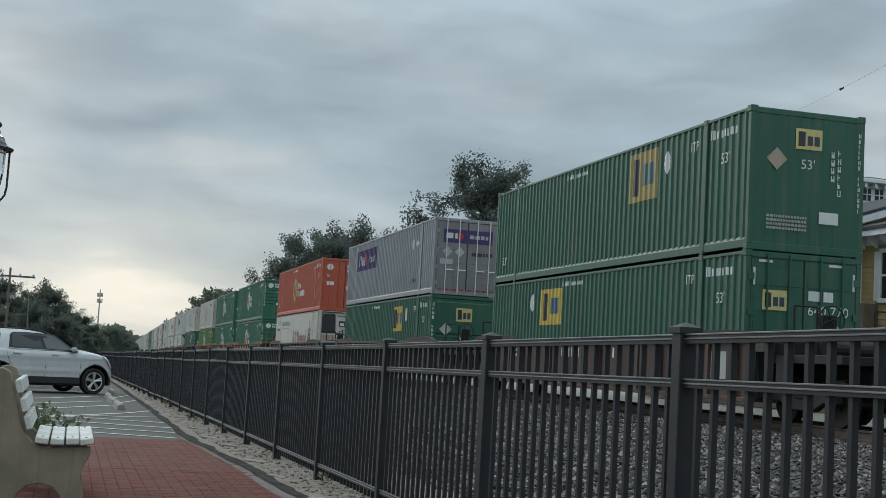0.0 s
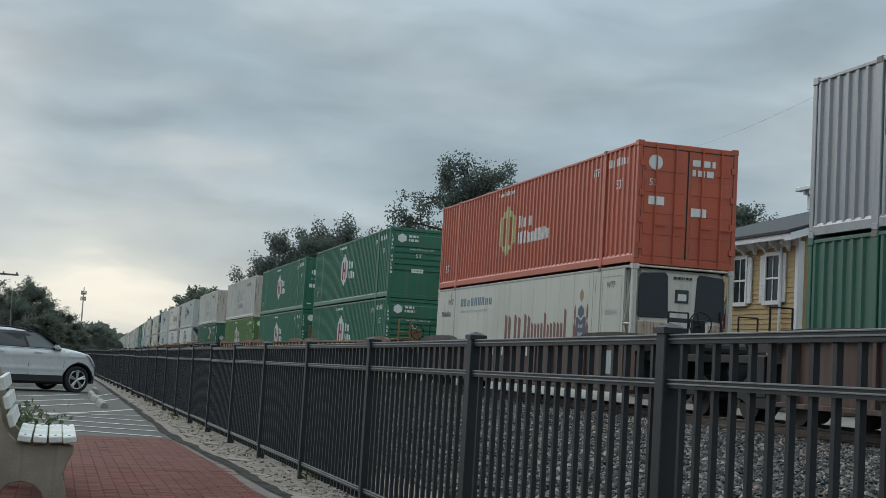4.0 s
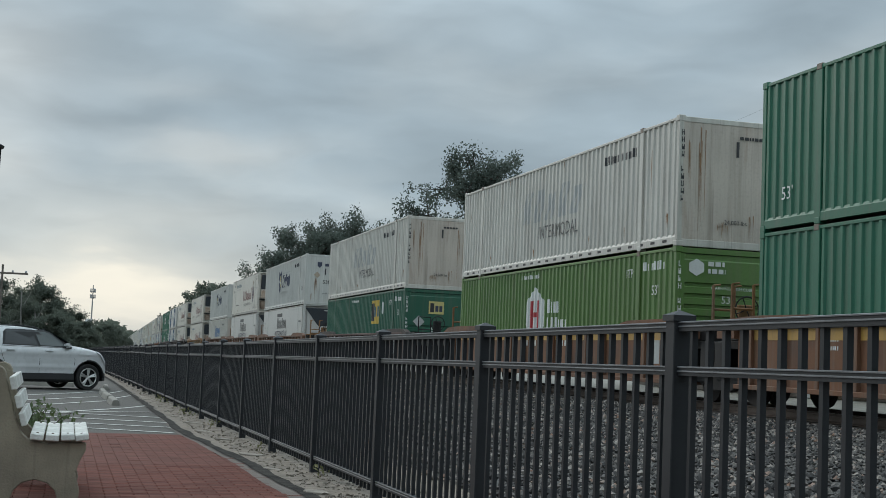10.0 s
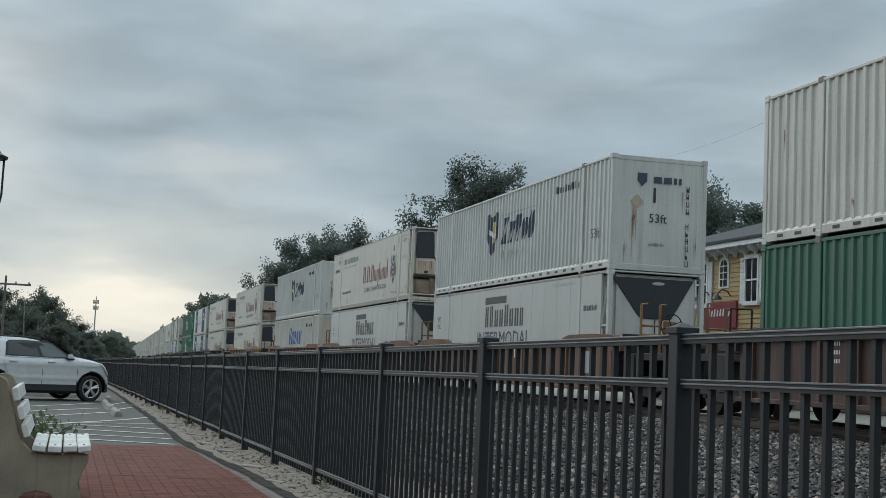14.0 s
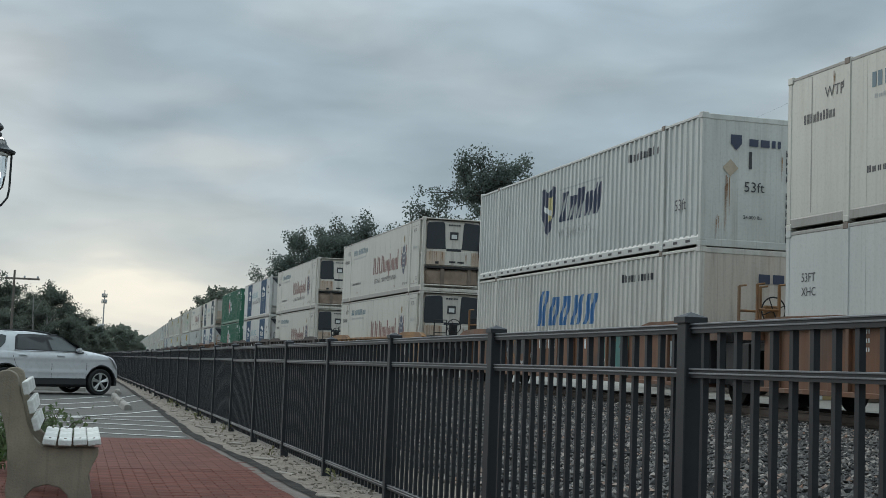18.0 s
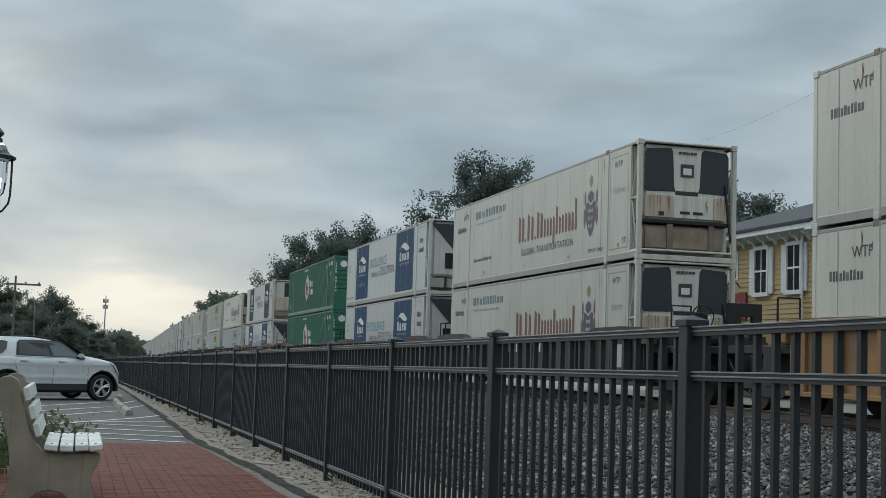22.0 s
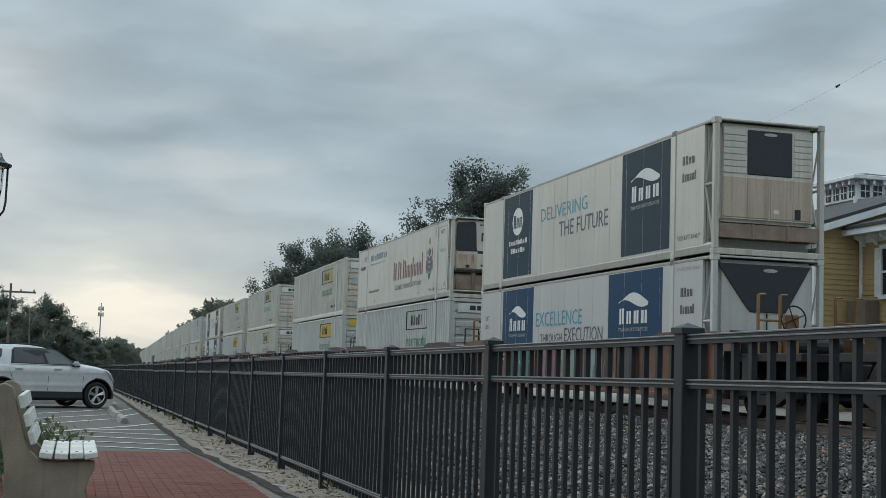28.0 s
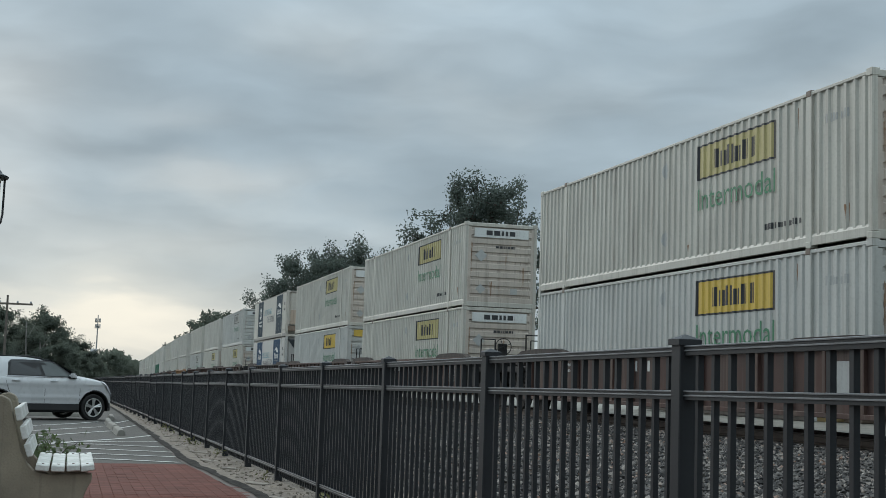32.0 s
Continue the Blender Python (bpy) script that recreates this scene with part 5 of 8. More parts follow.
def end_ids(c, material, seed, columns=COLUMNS):
    """Upright columns of numbers down both edges of the end, as bars."""
    bm, rng = B(), random.Random(seed)
    y = -CL / 2 - 0.007
    for x, top, h, n, skip in columns:
        gap = h * 1.3
        for k in range(n):
            if k == skip:
                continue
            z = top - gap * k
            w = h * (0.50 + 0.15 * rng.random())
            # each sign: an outline of two posts and one or two bars
            box(bm, (x, y, z), (x + 0.018, y + 0.003, z + h))
            if rng.random() < 0.75:
                box(bm, (x + w - 0.018, y, z), (x + w, y + 0.003, z + h))
            box(bm, (x + 0.018, y, z + (0.0 if rng.random() < 0.5 else h * 0.45)), (x + w - 0.018, y + 0.003, z + (h * 0.14 if rng.random() < 0.5 else h * 0.6)))
    part("serial_mark", bm, material, c)


def sq_logo_end(c, x0, x1, z0, z1, y=-CL / 2 - 0.004):
    plate_end(c, "logo_panel", x0, x1, z0, z1, M["yellow_pale"], y, "pale yellow name panel")
    w, h = x1 - x0, z1 - z0
    part("logo_mark", box(B(), (x0 + 0.10 * w, y - 0.003, z0 + 0.14 * h), (x0 + 0.36 * w, y - 0.001, z0 + 0.86 * h)), M["letter_black"], c)
    for a, b in ((0.44, 0.64), (0.70, 0.90)):
        part("logo_mark", box(B(), (x0 + a * w, y - 0.003, z0 + 0.2 * h), (x0 + b * w, y - 0.001, z0 + 0.66 * h)), M["letter_navy"], c)


def sq_logo_side(c, d0, d1, z0, z1, ground="yellow"):
    part("logo_panel", rect_on(d0, d1, z0, z1, True, 0.003), M[ground], c, "yellow square panel")
    w, h = d0 - d1, z1 - z0
    part("logo_mark", on_side(B(), yd(d0 - 0.36 * w), yd(d0 - 0.10 * w), z0 + 0.12 * h, z0 + 0.88 * h, True, 0.006), M["letter_black"], c)
    for a, b in ((0.45, 0.62), (0.68, 0.88)):
        part("logo_mark", on_side(B(), yd(d0 - b * w), yd(d0 - a * w), z0 + 0.30 * h, z0 + 0.74 * h, True, 0.006), M["letter_slate"], c)


def deco_emp(d0, d1, z0, z1, dia, end):
    def f(c):
        sq_logo_side(c, d0, d1, z0, z1, "yellow_worn" if end == "flat" else "yellow")
        part("placard", hexagon_on(dia, 0.42, (z0 + z1) / 2 - 0.27 + 0.15, (z0 + z1) / 2 + 0.27 + 0.15, True, 0.005, 0.5), M["letter_white"], c)
        ids(c, M["letter_white"], True, 5)
        if end == "flat":
            sq_logo_end(c, -0.29, 0.31, 2.10, 2.52)
            diamond_end(c, -0.70, 1.86, 0.23, M["placard_tan"])
            word_end(c, "53'", -0.15, 1.70, 0.20, M["letter_white"])
            end_ids(c, M["letter_white"], 3, ((0.53, 1.98, 0.125, 4, 9), (0.68, 2.02, 0.125, 6, 9), (1.15, 2.45, 0.085, 15, 7)))
            plate_end(c, "data_plate", 0.28, 0.72, 0.62, 0.86, M["letter_white"])
            part("stencil_mark", text_rows(-0.90, 0.0, 0.68, 4, 0.05), M["letter_grey"], c)
        elif end == "ribs":
            sq_logo_end(c, -0.31, 0.31, 1.92, 2.42)
            diamond_end(c, -0.70, 1.60, 0.24, M["letter_grey"])
            word_end(c, "53'", -0.18, 1.22, 0.19, M["letter_white"])
            end_ids(c, M["letter_white"], 4)
        else:
            sq_logo_end(c, -0.92, -0.38, 1.72, 2.12)
            word_end(c, "640 770", 0.10, 1.66, 0.20, M["letter_white"])
            part("serial_mark", text_rows(0.10, 0.66, 1.95, 1, 0.20), M["letter_white"], c)
            diamond_end(c, 0.72, 1.30, 0.24, M["letter_grey"])
            word_end(c, "53'", -1.10, 1.10, 0.18, M["letter_white"])
            for x in (-1.02, 0.55):
                plate_end(c, "reflector", x, x + 0.30, 2.66, 2.71, M["letter_white"])
            for x in (-1.14, 1.10):
                plate_end(c, "reflector", x, x + 0.05, 2.2, 2.55, M["letter_white"])
    return f


def text_rows(x0, x1, z, rows, h, y=-CL / 2 - 0.007, seed=2):
    """Rows of small unreadable writing as bars."""
    bm, rng = B(), random.Random(seed)
    for r in range(rows):
        x = x0
        while x < x1:
            w = (0.5 + 0.9 * rng.random()) * h
            box(bm, (x, y, z - r * h * 1.6), (min(x + w, x1), y + 0.003, z - r * h * 1.6 + h))
            x += w + 0.35 * h
    return bm


def deco_hub(cream=False, end="ribs"):
    ink = M["letter_white"]
    def f(c):
        part("logo", hexagon_on(8.95, 1.50, 0.82, 2.34, True, 0.003), ink, c, "white hexagon")
        bm = B()
        red = M["orange"] if cream else M["letter_red"]
        for dd in (9.20, 8.70):
            on_side(bm, yd(dd - 0.08), yd(dd + 0.08), 1.12, 1.95, True, 0.006)
        on_side(bm, yd(8.78), yd(9.12), 1.48, 1.62, True, 0.006)
        part("logo_word", bm, red, c)
        part("logo_word", bars_on(8.05, 6.95, 1.58, 1.96, True, 3, 3), ink, c)
        part("logo_word", bars_on(8.05, 6.50, 1.12, 1.46, True, 5, 4), ink, c)
        ids(c, ink, True, 8)
        if end == "ribs":
            part("logo", extrude(B(), [(-0.98, 2.36), (-0.80, 2.26), (-0.62, 2.36), (-0.62, 2.54), (-0.80, 2.64), (-0.98, 2.54)], -CL / 2 - 0.004, -CL / 2 - 0.001, "y"), ink, c)
            part("logo_word", text_rows(-0.52, -0.10, 2.49, 2, 0.10), ink, c)
            word_end(c, "WARNING HIGH CUBE", -0.45, 1.98, 0.07, ink)
            word_end(c, "53'", -0.18, 1.68, 0.17, ink)
            word_end(c, "24,000 lbs", -0.30, 1.10, 0.085, M["letter_black"], y=-CL / 2 - 0.012)
            plate_end(c, "data_plate", -0.34, 0.16, 1.06, 1.22, M["letter_white"], y=-CL / 2 - 0.009)
            plate_end(c, "vent", 0.70, 0.92, 0.88, 1.14, M["green"])
            end_ids(c, ink, 6)
        else:
            part("logo", extrude(B(), [(-0.92, 1.98), (-0.77, 1.90), (-0.62, 1.98), (-0.62, 2.14), (-0.77, 2.22), (-0.92, 2.14)], -CL / 2 - 0.004, -CL / 2 - 0.001, "y"), ink, c)
            part("logo_word", text_rows(-0.50, -0.16, 2.1, 2, 0.09), ink, c)
            word_end(c, "645 75", 0.12, 1.92, 0.15, ink)
            part("serial_mark", text_rows(0.12, 0.66, 2.14, 1, 0.15), ink, c)
            word_end(c, "HIGH CUBE", -0.94, 1.64, 0.11, ink)
            for x, z in ((-1.02, 1.22), (0.18, 0.86)):
                plate_end(c, "data_plate", x, x + 0.42, z, z + 0.2, M["letter_white"])
            for x in (-1.1, -0.6, 0.2, 0.7):
                plate_end(c, "reflector", x, x + 0.22, 0.30, 0.36, M["letter_white"])
    return f


def deco_fedex(c):
    part("logo_panel", rect_on(14.0, 10.0, 1.55, 2.50, True, 0.003), M["purple"], c, "purple panel")
    part("logo_word", bars_on(13.7, 12.4, 1.78, 2.28, True, 4, 9, 0.006), M["letter_white"], c)
    part("logo_word", bars_on(12.4, 11.9, 1.78, 2.28, True, 1, 9, 0.006), M["letter_red"], c)
    part("logo_word", bars_on(11.7, 10.3, 1.85, 2.15, True, 9, 9, 0.006), M["letter_grey"], c)
    for dd in (3.27, 2.62):
        part("placard", hexagon_on(dd, 0.42, 1.85, 2.30, True, 0.005, 0.5), M["letter_white"], c)
    part("stencil_mark", bars_on(3.5, 2.5, 0.55, 0.72, True, 5, 2), M["letter_black"], c)
    plate_end(c, "logo_panel", -0.96, 0.96, 1.96, 2.46, M["purple"], y=-CL / 2 - 0.009)
    part("logo_word", text_rows(-0.86, -0.42, 2.12, 1, 0.20, -CL / 2 - 0.013), M["letter_white"], c)
    part("logo_word", text_rows(-0.40, -0.16, 2.12, 1, 0.20, -CL / 2 - 0.013, 5), M["letter_red"], c)
    part("logo_word", text_rows(0.06, 0.88, 2.14, 1, 0.14, -CL / 2 - 0.013, 6), M["letter_grey"], c)
    for x in (-0.78, -0.30):
        diamond_end(c, x, 1.62, 0.20, M["letter_grey"], -CL / 2 - 0.012)
    part("stencil_mark", text_rows(0.16, 0.98, 1.50, 1, 0.13, -CL / 2 - 0.012), M["letter_black"], c)
    plate_end(c, "data_plate", -1.06, -0.56, 1.14, 1.34, M["letter_grey"], y=-CL / 2 - 0.010)
    bm = B()
    for k in range(8):
        box(bm, (-1.1 + 0.29 * k, -CL / 2 - 0.010, 0.17), (-0.96 + 0.29 * k, -CL / 2 - 0.006, 0.23))
    part("reflector", bm, M["letter_red"], c)


def deco_orange(c):
    part("logo", hexagon_on(9.2, 1.5, 0.75, 2.25, True, 0.003), M["yellow_faded"], c, "cream hexagon")
    bm = B()
    for dd in (9.46, 8.94):
        on_side(bm, yd(dd - 0.10), yd(dd + 0.10), 1.05, 1.9, True, 0.006)
    part("logo_word", bm, M["orange"], c)
    part("logo_word", bars_on(8.2, 7.1, 1.5, 1.85, True, 3, 3), M["letter_white"], c)
    part("logo_word", bars_on(8.2, 5.6, 1.02, 1.38, True, 9, 4), M["letter_white"], c)
    ids(c, M["letter_white"], True, 12)
    part("serial_mark", text_rows(0.10, 0.7, 2.4, 2, 0.15), M["letter_white"], c)
    part("logo", extrude(B(), [(-0.85 + 0.18 * math.cos(a * 0.524), 2.4 + 0.18 * math.sin(a * 0.524)) for a in range(12)], -CL / 2 - 0.004, -CL / 2 - 0.001, "y"), M["letter_white"], c)
    word_end(c, "53", -1.0, 1.85, 0.16, M["letter_white"])
    for x, z in ((-1.0, 1.4), (0.1, 1.2)):
        plate_end(c, "data_plate", x, x + 0.4, z, z + 0.2, M["letter_white"])


def deco_cr(c):
    for d0, d1, z0, z1 in ((1.78, 0.62, 2.62, 2.65), (1.78, 0.62, 0.32, 0.35), (1.78, 1.75, 0.35, 2.62), (0.65, 0.62, 0.35, 2.62), (2.36, 2.33, 0.28, 2.78), (15.35, 15.32, 0.28, 2.78)):
        part("panel_frame", rect_on(d0, d1, z0, z1, False, 0.003), M["sill_grime"], c)
    for i, (d, z1, z0, w) in enumerate(((1.2, 0.5, 0.28, 0.1), (2.2, 2.7, 2.0, 0.05), (4.6, 0.42, 0.27, 0.2), (8.3, 0.40, 0.27, 0.14), (12.4, 0.45, 0.27, 0.18), (14.6, 2.75, 2.2, 0.06))):
        rust_side(c, d, z1, z0, w, False, 20 + i)
    k = M["letter_brown"]
    part("logo_word", stems_on(8.95, 4.0, 1.05, 1.88), k, c, "brown-red firm name")
    word_on(c, "GLOBAL TRANSPORTATION", 8.60, 4.30, 0.66, 0.86, M["letter_black"], False)
    part("crest", shield_on(3.05, 0.66, 0.78, 1.66, False), M["letter_navy"], c, "dark navy crest shield")
    part("crest", hexagon_on(3.05, 0.50, 1.60, 2.06, False, 0.006, 0.3), M["letter_grey"], c)
    part("crest", hexagon_on(3.05, 0.38, 1.66, 2.00, False, 0.008, 0.3), M["letter_navy"], c)
    part("crest", hexagon_on(3.05, 0.24, 2.07, 2.42, False, 0.004, 0.3), M["gold"], c, "dull gold crest top")
    for z in (1.02, 1.22, 1.42):
        part("crest", bars_on(3.22, 2.88, z, z + 0.10, False, 3, 27, 0.008), M["letter_grey"], c)
    for dd in (3.46, 2.64):
        part("crest", hexagon_on(dd, 0.17, 1.02, 1.62, False, 0.004, 0.3), M["letter_brown"], c)
        part("crest", hexagon_on(dd - 0.02 * (dd - 3.05), 0.11, 1.56, 2.04, False, 0.005, 0.3), M["letter_brown"], c)
    part("logo_word", bars_on(13.5, 10.2, 2.22, 2.48, False, 9, 22), M["letter_slate"], c)
    part("stencil_mark", bars_on(13.4, 10.6, 2.02, 2.10, False, 22, 23), M["letter_grey"], c)
    part("stencil_mark", bars_on(13.6, 11.6, 0.78, 0.9, False, 13, 24), M["letter_black"], c)
    word_on(c, "TOP LIFT ONLY", 3.2, 2.15, 0.36, 0.46, M["letter_black"], False)
    word_on(c, "WTP", 1.5, None, 2.36, 2.52, M["letter_black"], False)
    word_on(c, "53'", 0.95, None, 0.45, 0.6, M["letter_black"], False)
    word_on(c, "WTP", CL - 1.25, None, 2.30, 2.50, M["letter_black"], False)
    arrow = on_side(B(), yd(CL - 1.92), yd(CL - 1.88), 2.22, 2.46, False)
    on_side(arrow, yd(CL - 2.02), yd(CL - 1.78), lambda y: 2.44, lambda y: 2.60 - 1.3 * abs(y - yd(CL - 1.90)), False, 0.004, (yd(CL - 1.90),))
    part("arrow_mark", arrow, M["letter_black"], c, "black upward arrow")
    part("serial_mark", bars_on(CL - 0.55, CL - 1.60, 1.92, 2.10, False, 10, 28), M["letter_black"], c)
    part("stencil_mark", bars_on(1.55, 0.85, 1.72, 1.86, False, 8, 25), M["letter_grey"], c)


def rust_run(c, x, z1, z0, w, seed, y=-CL / 2 - 0.002):
    """Rust washed down the end wall in a few thin ragged streaks."""
    rng = random.Random(seed)
    bm = B()
    for k in range(max(3, int(w / 0.012))):
        xc = x + w * rng.uniform(-1.0, 1.0)
        top = z1 - (z1 - z0) * 0.25 * rng.random()
        low = top - (top - z0) * (0.35 + 0.65 * rng.random())
        q, n = 0.004 + 0.007 * rng.random(), 5
        zs = [top + (low - top) * i / n for i in range(n + 1)]
        ws = [q * (0.6 + 0.5 * rng.random()) * (1.0 - 0.8 * i / n) for i in range(n + 1)]
        pts = [(xc - a, z) for a, z in zip(ws, zs)] + [(xc + a, z) for a, z in reversed(list(zip(ws, zs)))]
        bm.faces.new([bm.verts.new((px, y, pz)) for px, pz in pts])
    bmesh.ops.recalc_face_normals(bm, faces=bm.faces)
    part("rust_run", bm, M["rust_run"], c, "thin rust streaks running down")


def rust_side(c, d, z1, z0, w, corr, seed):
    """The same on the side wall."""
    rng = random.Random(seed)
    bm = B()
    for k in range(max(3, int(w / 0.02))):
        y = yd(d) + w * rng.uniform(-0.5, 0.5)
        q = 0.006 + 0.010 * rng.random()
        top = z1 - (z1 - z0) * 0.2 * rng.random()
        low = top - (top - z0) * (0.3 + 0.7 * rng.random())
        on_side(bm, y - q, y + q, lambda p: top - (top - low) * (1.0 - abs(p - y) / q * 0.8), top, corr, 0.002, (y,))
    part("rust_run", bm, M["rust_run"], c, "thin rust streaks running down")


def deco_swift_old(c):
    for i, (d, z1, z0, w) in enumerate(((15.4, 2.2, 1.4, 0.05), (13.2, 0.60, 0.28, 0.16), (9.2, 0.55, 0.28, 0.12), (5.1, 0.62, 0.28, 0.2), (2.9, 0.7, 0.28, 0.16), (1.4, 2.3, 1.2, 0.05), (0.6, 0.8, 0.28, 0.16), (7.0, 2.78, 2.3, 0.06), (11.5, 2.78, 2.45, 0.05))):
        rust_side(c, d, z1, z0, w, True, i)
    for i, (x, z1, z0, w) in enumerate(((-1.02, 2.5, 0.9, 0.06), (-0.74, 2.7, 0.2, 0.10), (0.5, 0.8, 0.2, 0.06), (0.80, 2.6, 0.3, 0.07), (1.05, 2.0, 0.2, 0.06), (-0.2, 0.6, 0.2, 0.12))):
        rust_run(c, x, z1, z0, w, 60 + i)
    part("logo_word", bars_on(10.4, 5.7, 1.30, 2.20, True, 5, 31, 0.004, 0.30), M["letter_grey"], c, "faded ghost of a firm name")
    word_on(c, "INTERMODAL", 8.8, 5.85, 0.78, 1.14, M["letter_black"], True)
    part("serial_mark", bars_on(4.2, 2.3, 2.28, 2.5, True, 8, 32), M["letter_black"], c)
    plate_end(c, "slot", 0.10, 0.17, 2.05, 2.40, M["letter_black"])
    part("stencil_mark", text_rows(0.18, 0.75, 2.45, 1, 0.07), M["letter_black"], c)
    word_end(c, "24,000 lbs", -0.16, 0.52, 0.11, M["letter_black"])
    end_ids(c, M["letter_black"], 14)


def deco_swift_new(c):
    part("logo", shield_on(9.62, 1.10, 0.98, 2.28, True, 0.003), M["letter_navy"], c, "navy and yellow shield")
    part("logo", on_side(B(), yd(9.2), yd(9.6), lambda y: 1.55 - 0.6 * (y - yd(9.2)), lambda y: 2.06, True, 0.006), M["yellow_faded"], c)
    part("logo", on_side(B(), yd(9.3), yd(10.0), lambda y: 1.50 + 0.3 * (y - yd(9.3)), lambda y: 1.66 + 0.3 * (y - yd(9.3)), True, 0.008), M["letter_white"], c)
    part("logo_word", bars_on(8.75, 5.75, 1.28, 2.08, True, 5, 33, 0.005, 0.22), M["letter_navy"], c, "dark firm name")
    part("logo", rect_on(8.75, 5.55, 2.16, 2.20, True), M["letter_grey"], c)
    word_on(c, "INTERMODAL", 8.75, 6.1, 0.86, 1.08, M["letter_grey"], True)
    word_on(c, "53ft", 1.3, None, 0.85, 1.10, M["letter_black"], True)
    part("serial_mark", bars_on(4.0, 2.2, 2.3, 2.5, True, 8, 34), M["letter_black"], c)
    part("logo", extrude(B(), [(-0.62, 2.45), (-0.62, 2.25), (-0.49, 2.12), (-0.36, 2.25), (-0.36, 2.45)], -CL / 2 - 0.005, -CL / 2 - 0.001, "y"), M["letter_navy"], c)
    part("logo_word", text_rows(-0.18, 0.58, 2.22, 1, 0.16), M["letter_navy"], c)
    plate_end(c, "slot", -0.18, -0.11, 1.72, 2.10, M["letter_black"])
    word_end(c, "53ft", -0.28, 1.22, 0.22, M["letter_black"])
    end_ids(c, M["letter_black"], 9, ((0.72, 2.05, 0.145, 11, 4),))
    word_end(c, "24,000 lbs", -0.30, 0.62, 0.09, M["letter_black"])
    diamond_end(c, -0.62, 1.72, 0.19, M["placard_tan"])
    for i, (x, z1, z0, w) in enumerate(((-0.70, 1.60, 0.18, 0.07), (-0.66, 1.55, 0.5, 0.05), (-0.90, 0.7, 0.18, 0.05), (0.98, 0.9, 0.2, 0.035), (0.62, 2.1, 1.5, 0.015))):
        rust_run(c, x, z1, z0, w, 70 + i)


def deco_swift_blue(c):
    part("logo_word", bars_on(10.4, 5.9, 1.32, 2.30, True, 5, 35, 0.004, 0.30), M["letter_blue"], c, "blue firm name")
    part("serial_mark", bars_on(4.2, 2.4, 2.28, 2.48, True, 8, 36), M["letter_black"], c)
    part("logo_word", text_rows(0.1, 0.8, 2.15, 1, 0.2), M["letter_navy"], c)
    part("stencil_mark", text_rows(-0.8, -0.2, 1.2, 3, 0.06), M["letter_grey"], c)


def deco_prime(c):
    part("logo_word", bars_on(10.0, 6.2, 1.62, 2.28, False, 8, 41), M["letter_black"], c, "black firm name")
    part("logo", on_side(B(), yd(7.9), yd(10.0), 2.34, 2.56, False), M["letter_black"], c)
    word_on(c, "INTERMODAL", 10.7, 5.7, 1.02, 1.48, M["letter_navy"], False)
    word_on(c, "53FT", CL - 0.55, None, 1.92, 2.08, M["letter_black"], False)
    word_on(c, "XHC", CL - 0.55, None, 1.66, 1.82, M["letter_black"], False)
    part("serial_mark", bars_on(1.65, 0.75, 1.9, 2.04, False, 8, 42), M["letter_black"], c)
    word_on(c, "STACK LIMIT 2 HIGH", 4.0, 2.3, 2.62, 2.70, M["letter_grey"], False)


def hound_on(c, dc, z, w):
    """A plain streak in place of the leaping mark, and bars for the name under it."""
    part("logo", on_side(B(), yd(dc) - w / 2, yd(dc) + w / 2, lambda y: z + 0.30 + 0.10 * math.sin((y - yd(dc)) / w * 5), lambda y: z + 0.40 + 0.16 * math.cos((y - yd(dc)) / w * 4.2), False, 0.008, [yd(dc) + w * k / 10 for k in range(-4, 5)]), M["letter_white"], c)
    part("logo_word", bars_on(dc + w / 2, dc - w / 2, z - 0.18, z + 0.20, False, 4, 51, 0.008), M["letter_white"], c)
    word_on(c, "TRANSPORT SERVICES", dc + w / 2, dc - w / 2, z - 0.36, z - 0.27, M["letter_grey"], False).location.x -= 0.004


def deco_kllm(c):
    for d0, d1 in ((13.9, 11.1), (5.55, 2.45)):
        part("colour_panel", rect_on(d0, d1, 0.28, 2.78, False, 0.003), M["blue"], c, "dark blue panel")
    hound_on(c, 12.5, 1.72, 1.5)
    hound_on(c, 4.05, 1.72, 1.7)
    word_on(c, "INTERMODAL", 13.2, 11.7, 0.86, 1.02, M["letter_teal"], False).location.x -= 0.004
    word_on(c, "EXCELLENCE", 10.85, 7.3, 1.62, 2.02, M["letter_teal"], False)
    word_on(c, "THROUGH", 10.45, 8.75, 1.16, 1.40, M["letter_navy"], False)
    word_on(c, "EXECUTION", 8.55, 5.90, 1.16, 1.54, M["letter_navy"], False)
    part("serial_mark", bars_on(1.55, 0.95, 2.05, 2.25, False, 4, 52), M["letter_black"], c)
    part("serial_mark", bars_on(1.55, 0.85, 1.68, 1.88, False, 6, 53), M["letter_black"], c)
    word_on(c, "STACK LIMIT 2 HIGH", 1.75, 0.65, 2.62, 2.70, M["letter_grey"], False)
    word_on(c, "53FT", CL - 0.5, None, 1.92, 2.06, M["letter_black"], False)
    word_on(c, "XHC", CL - 0.5, None, 1.66, 1.80, M["letter_black"], False)
    word_on(c, "TOP LIFT ONLY", CL - 0.2, CL - 1.6, 0.36, 0.46, M["letter_black"], False)


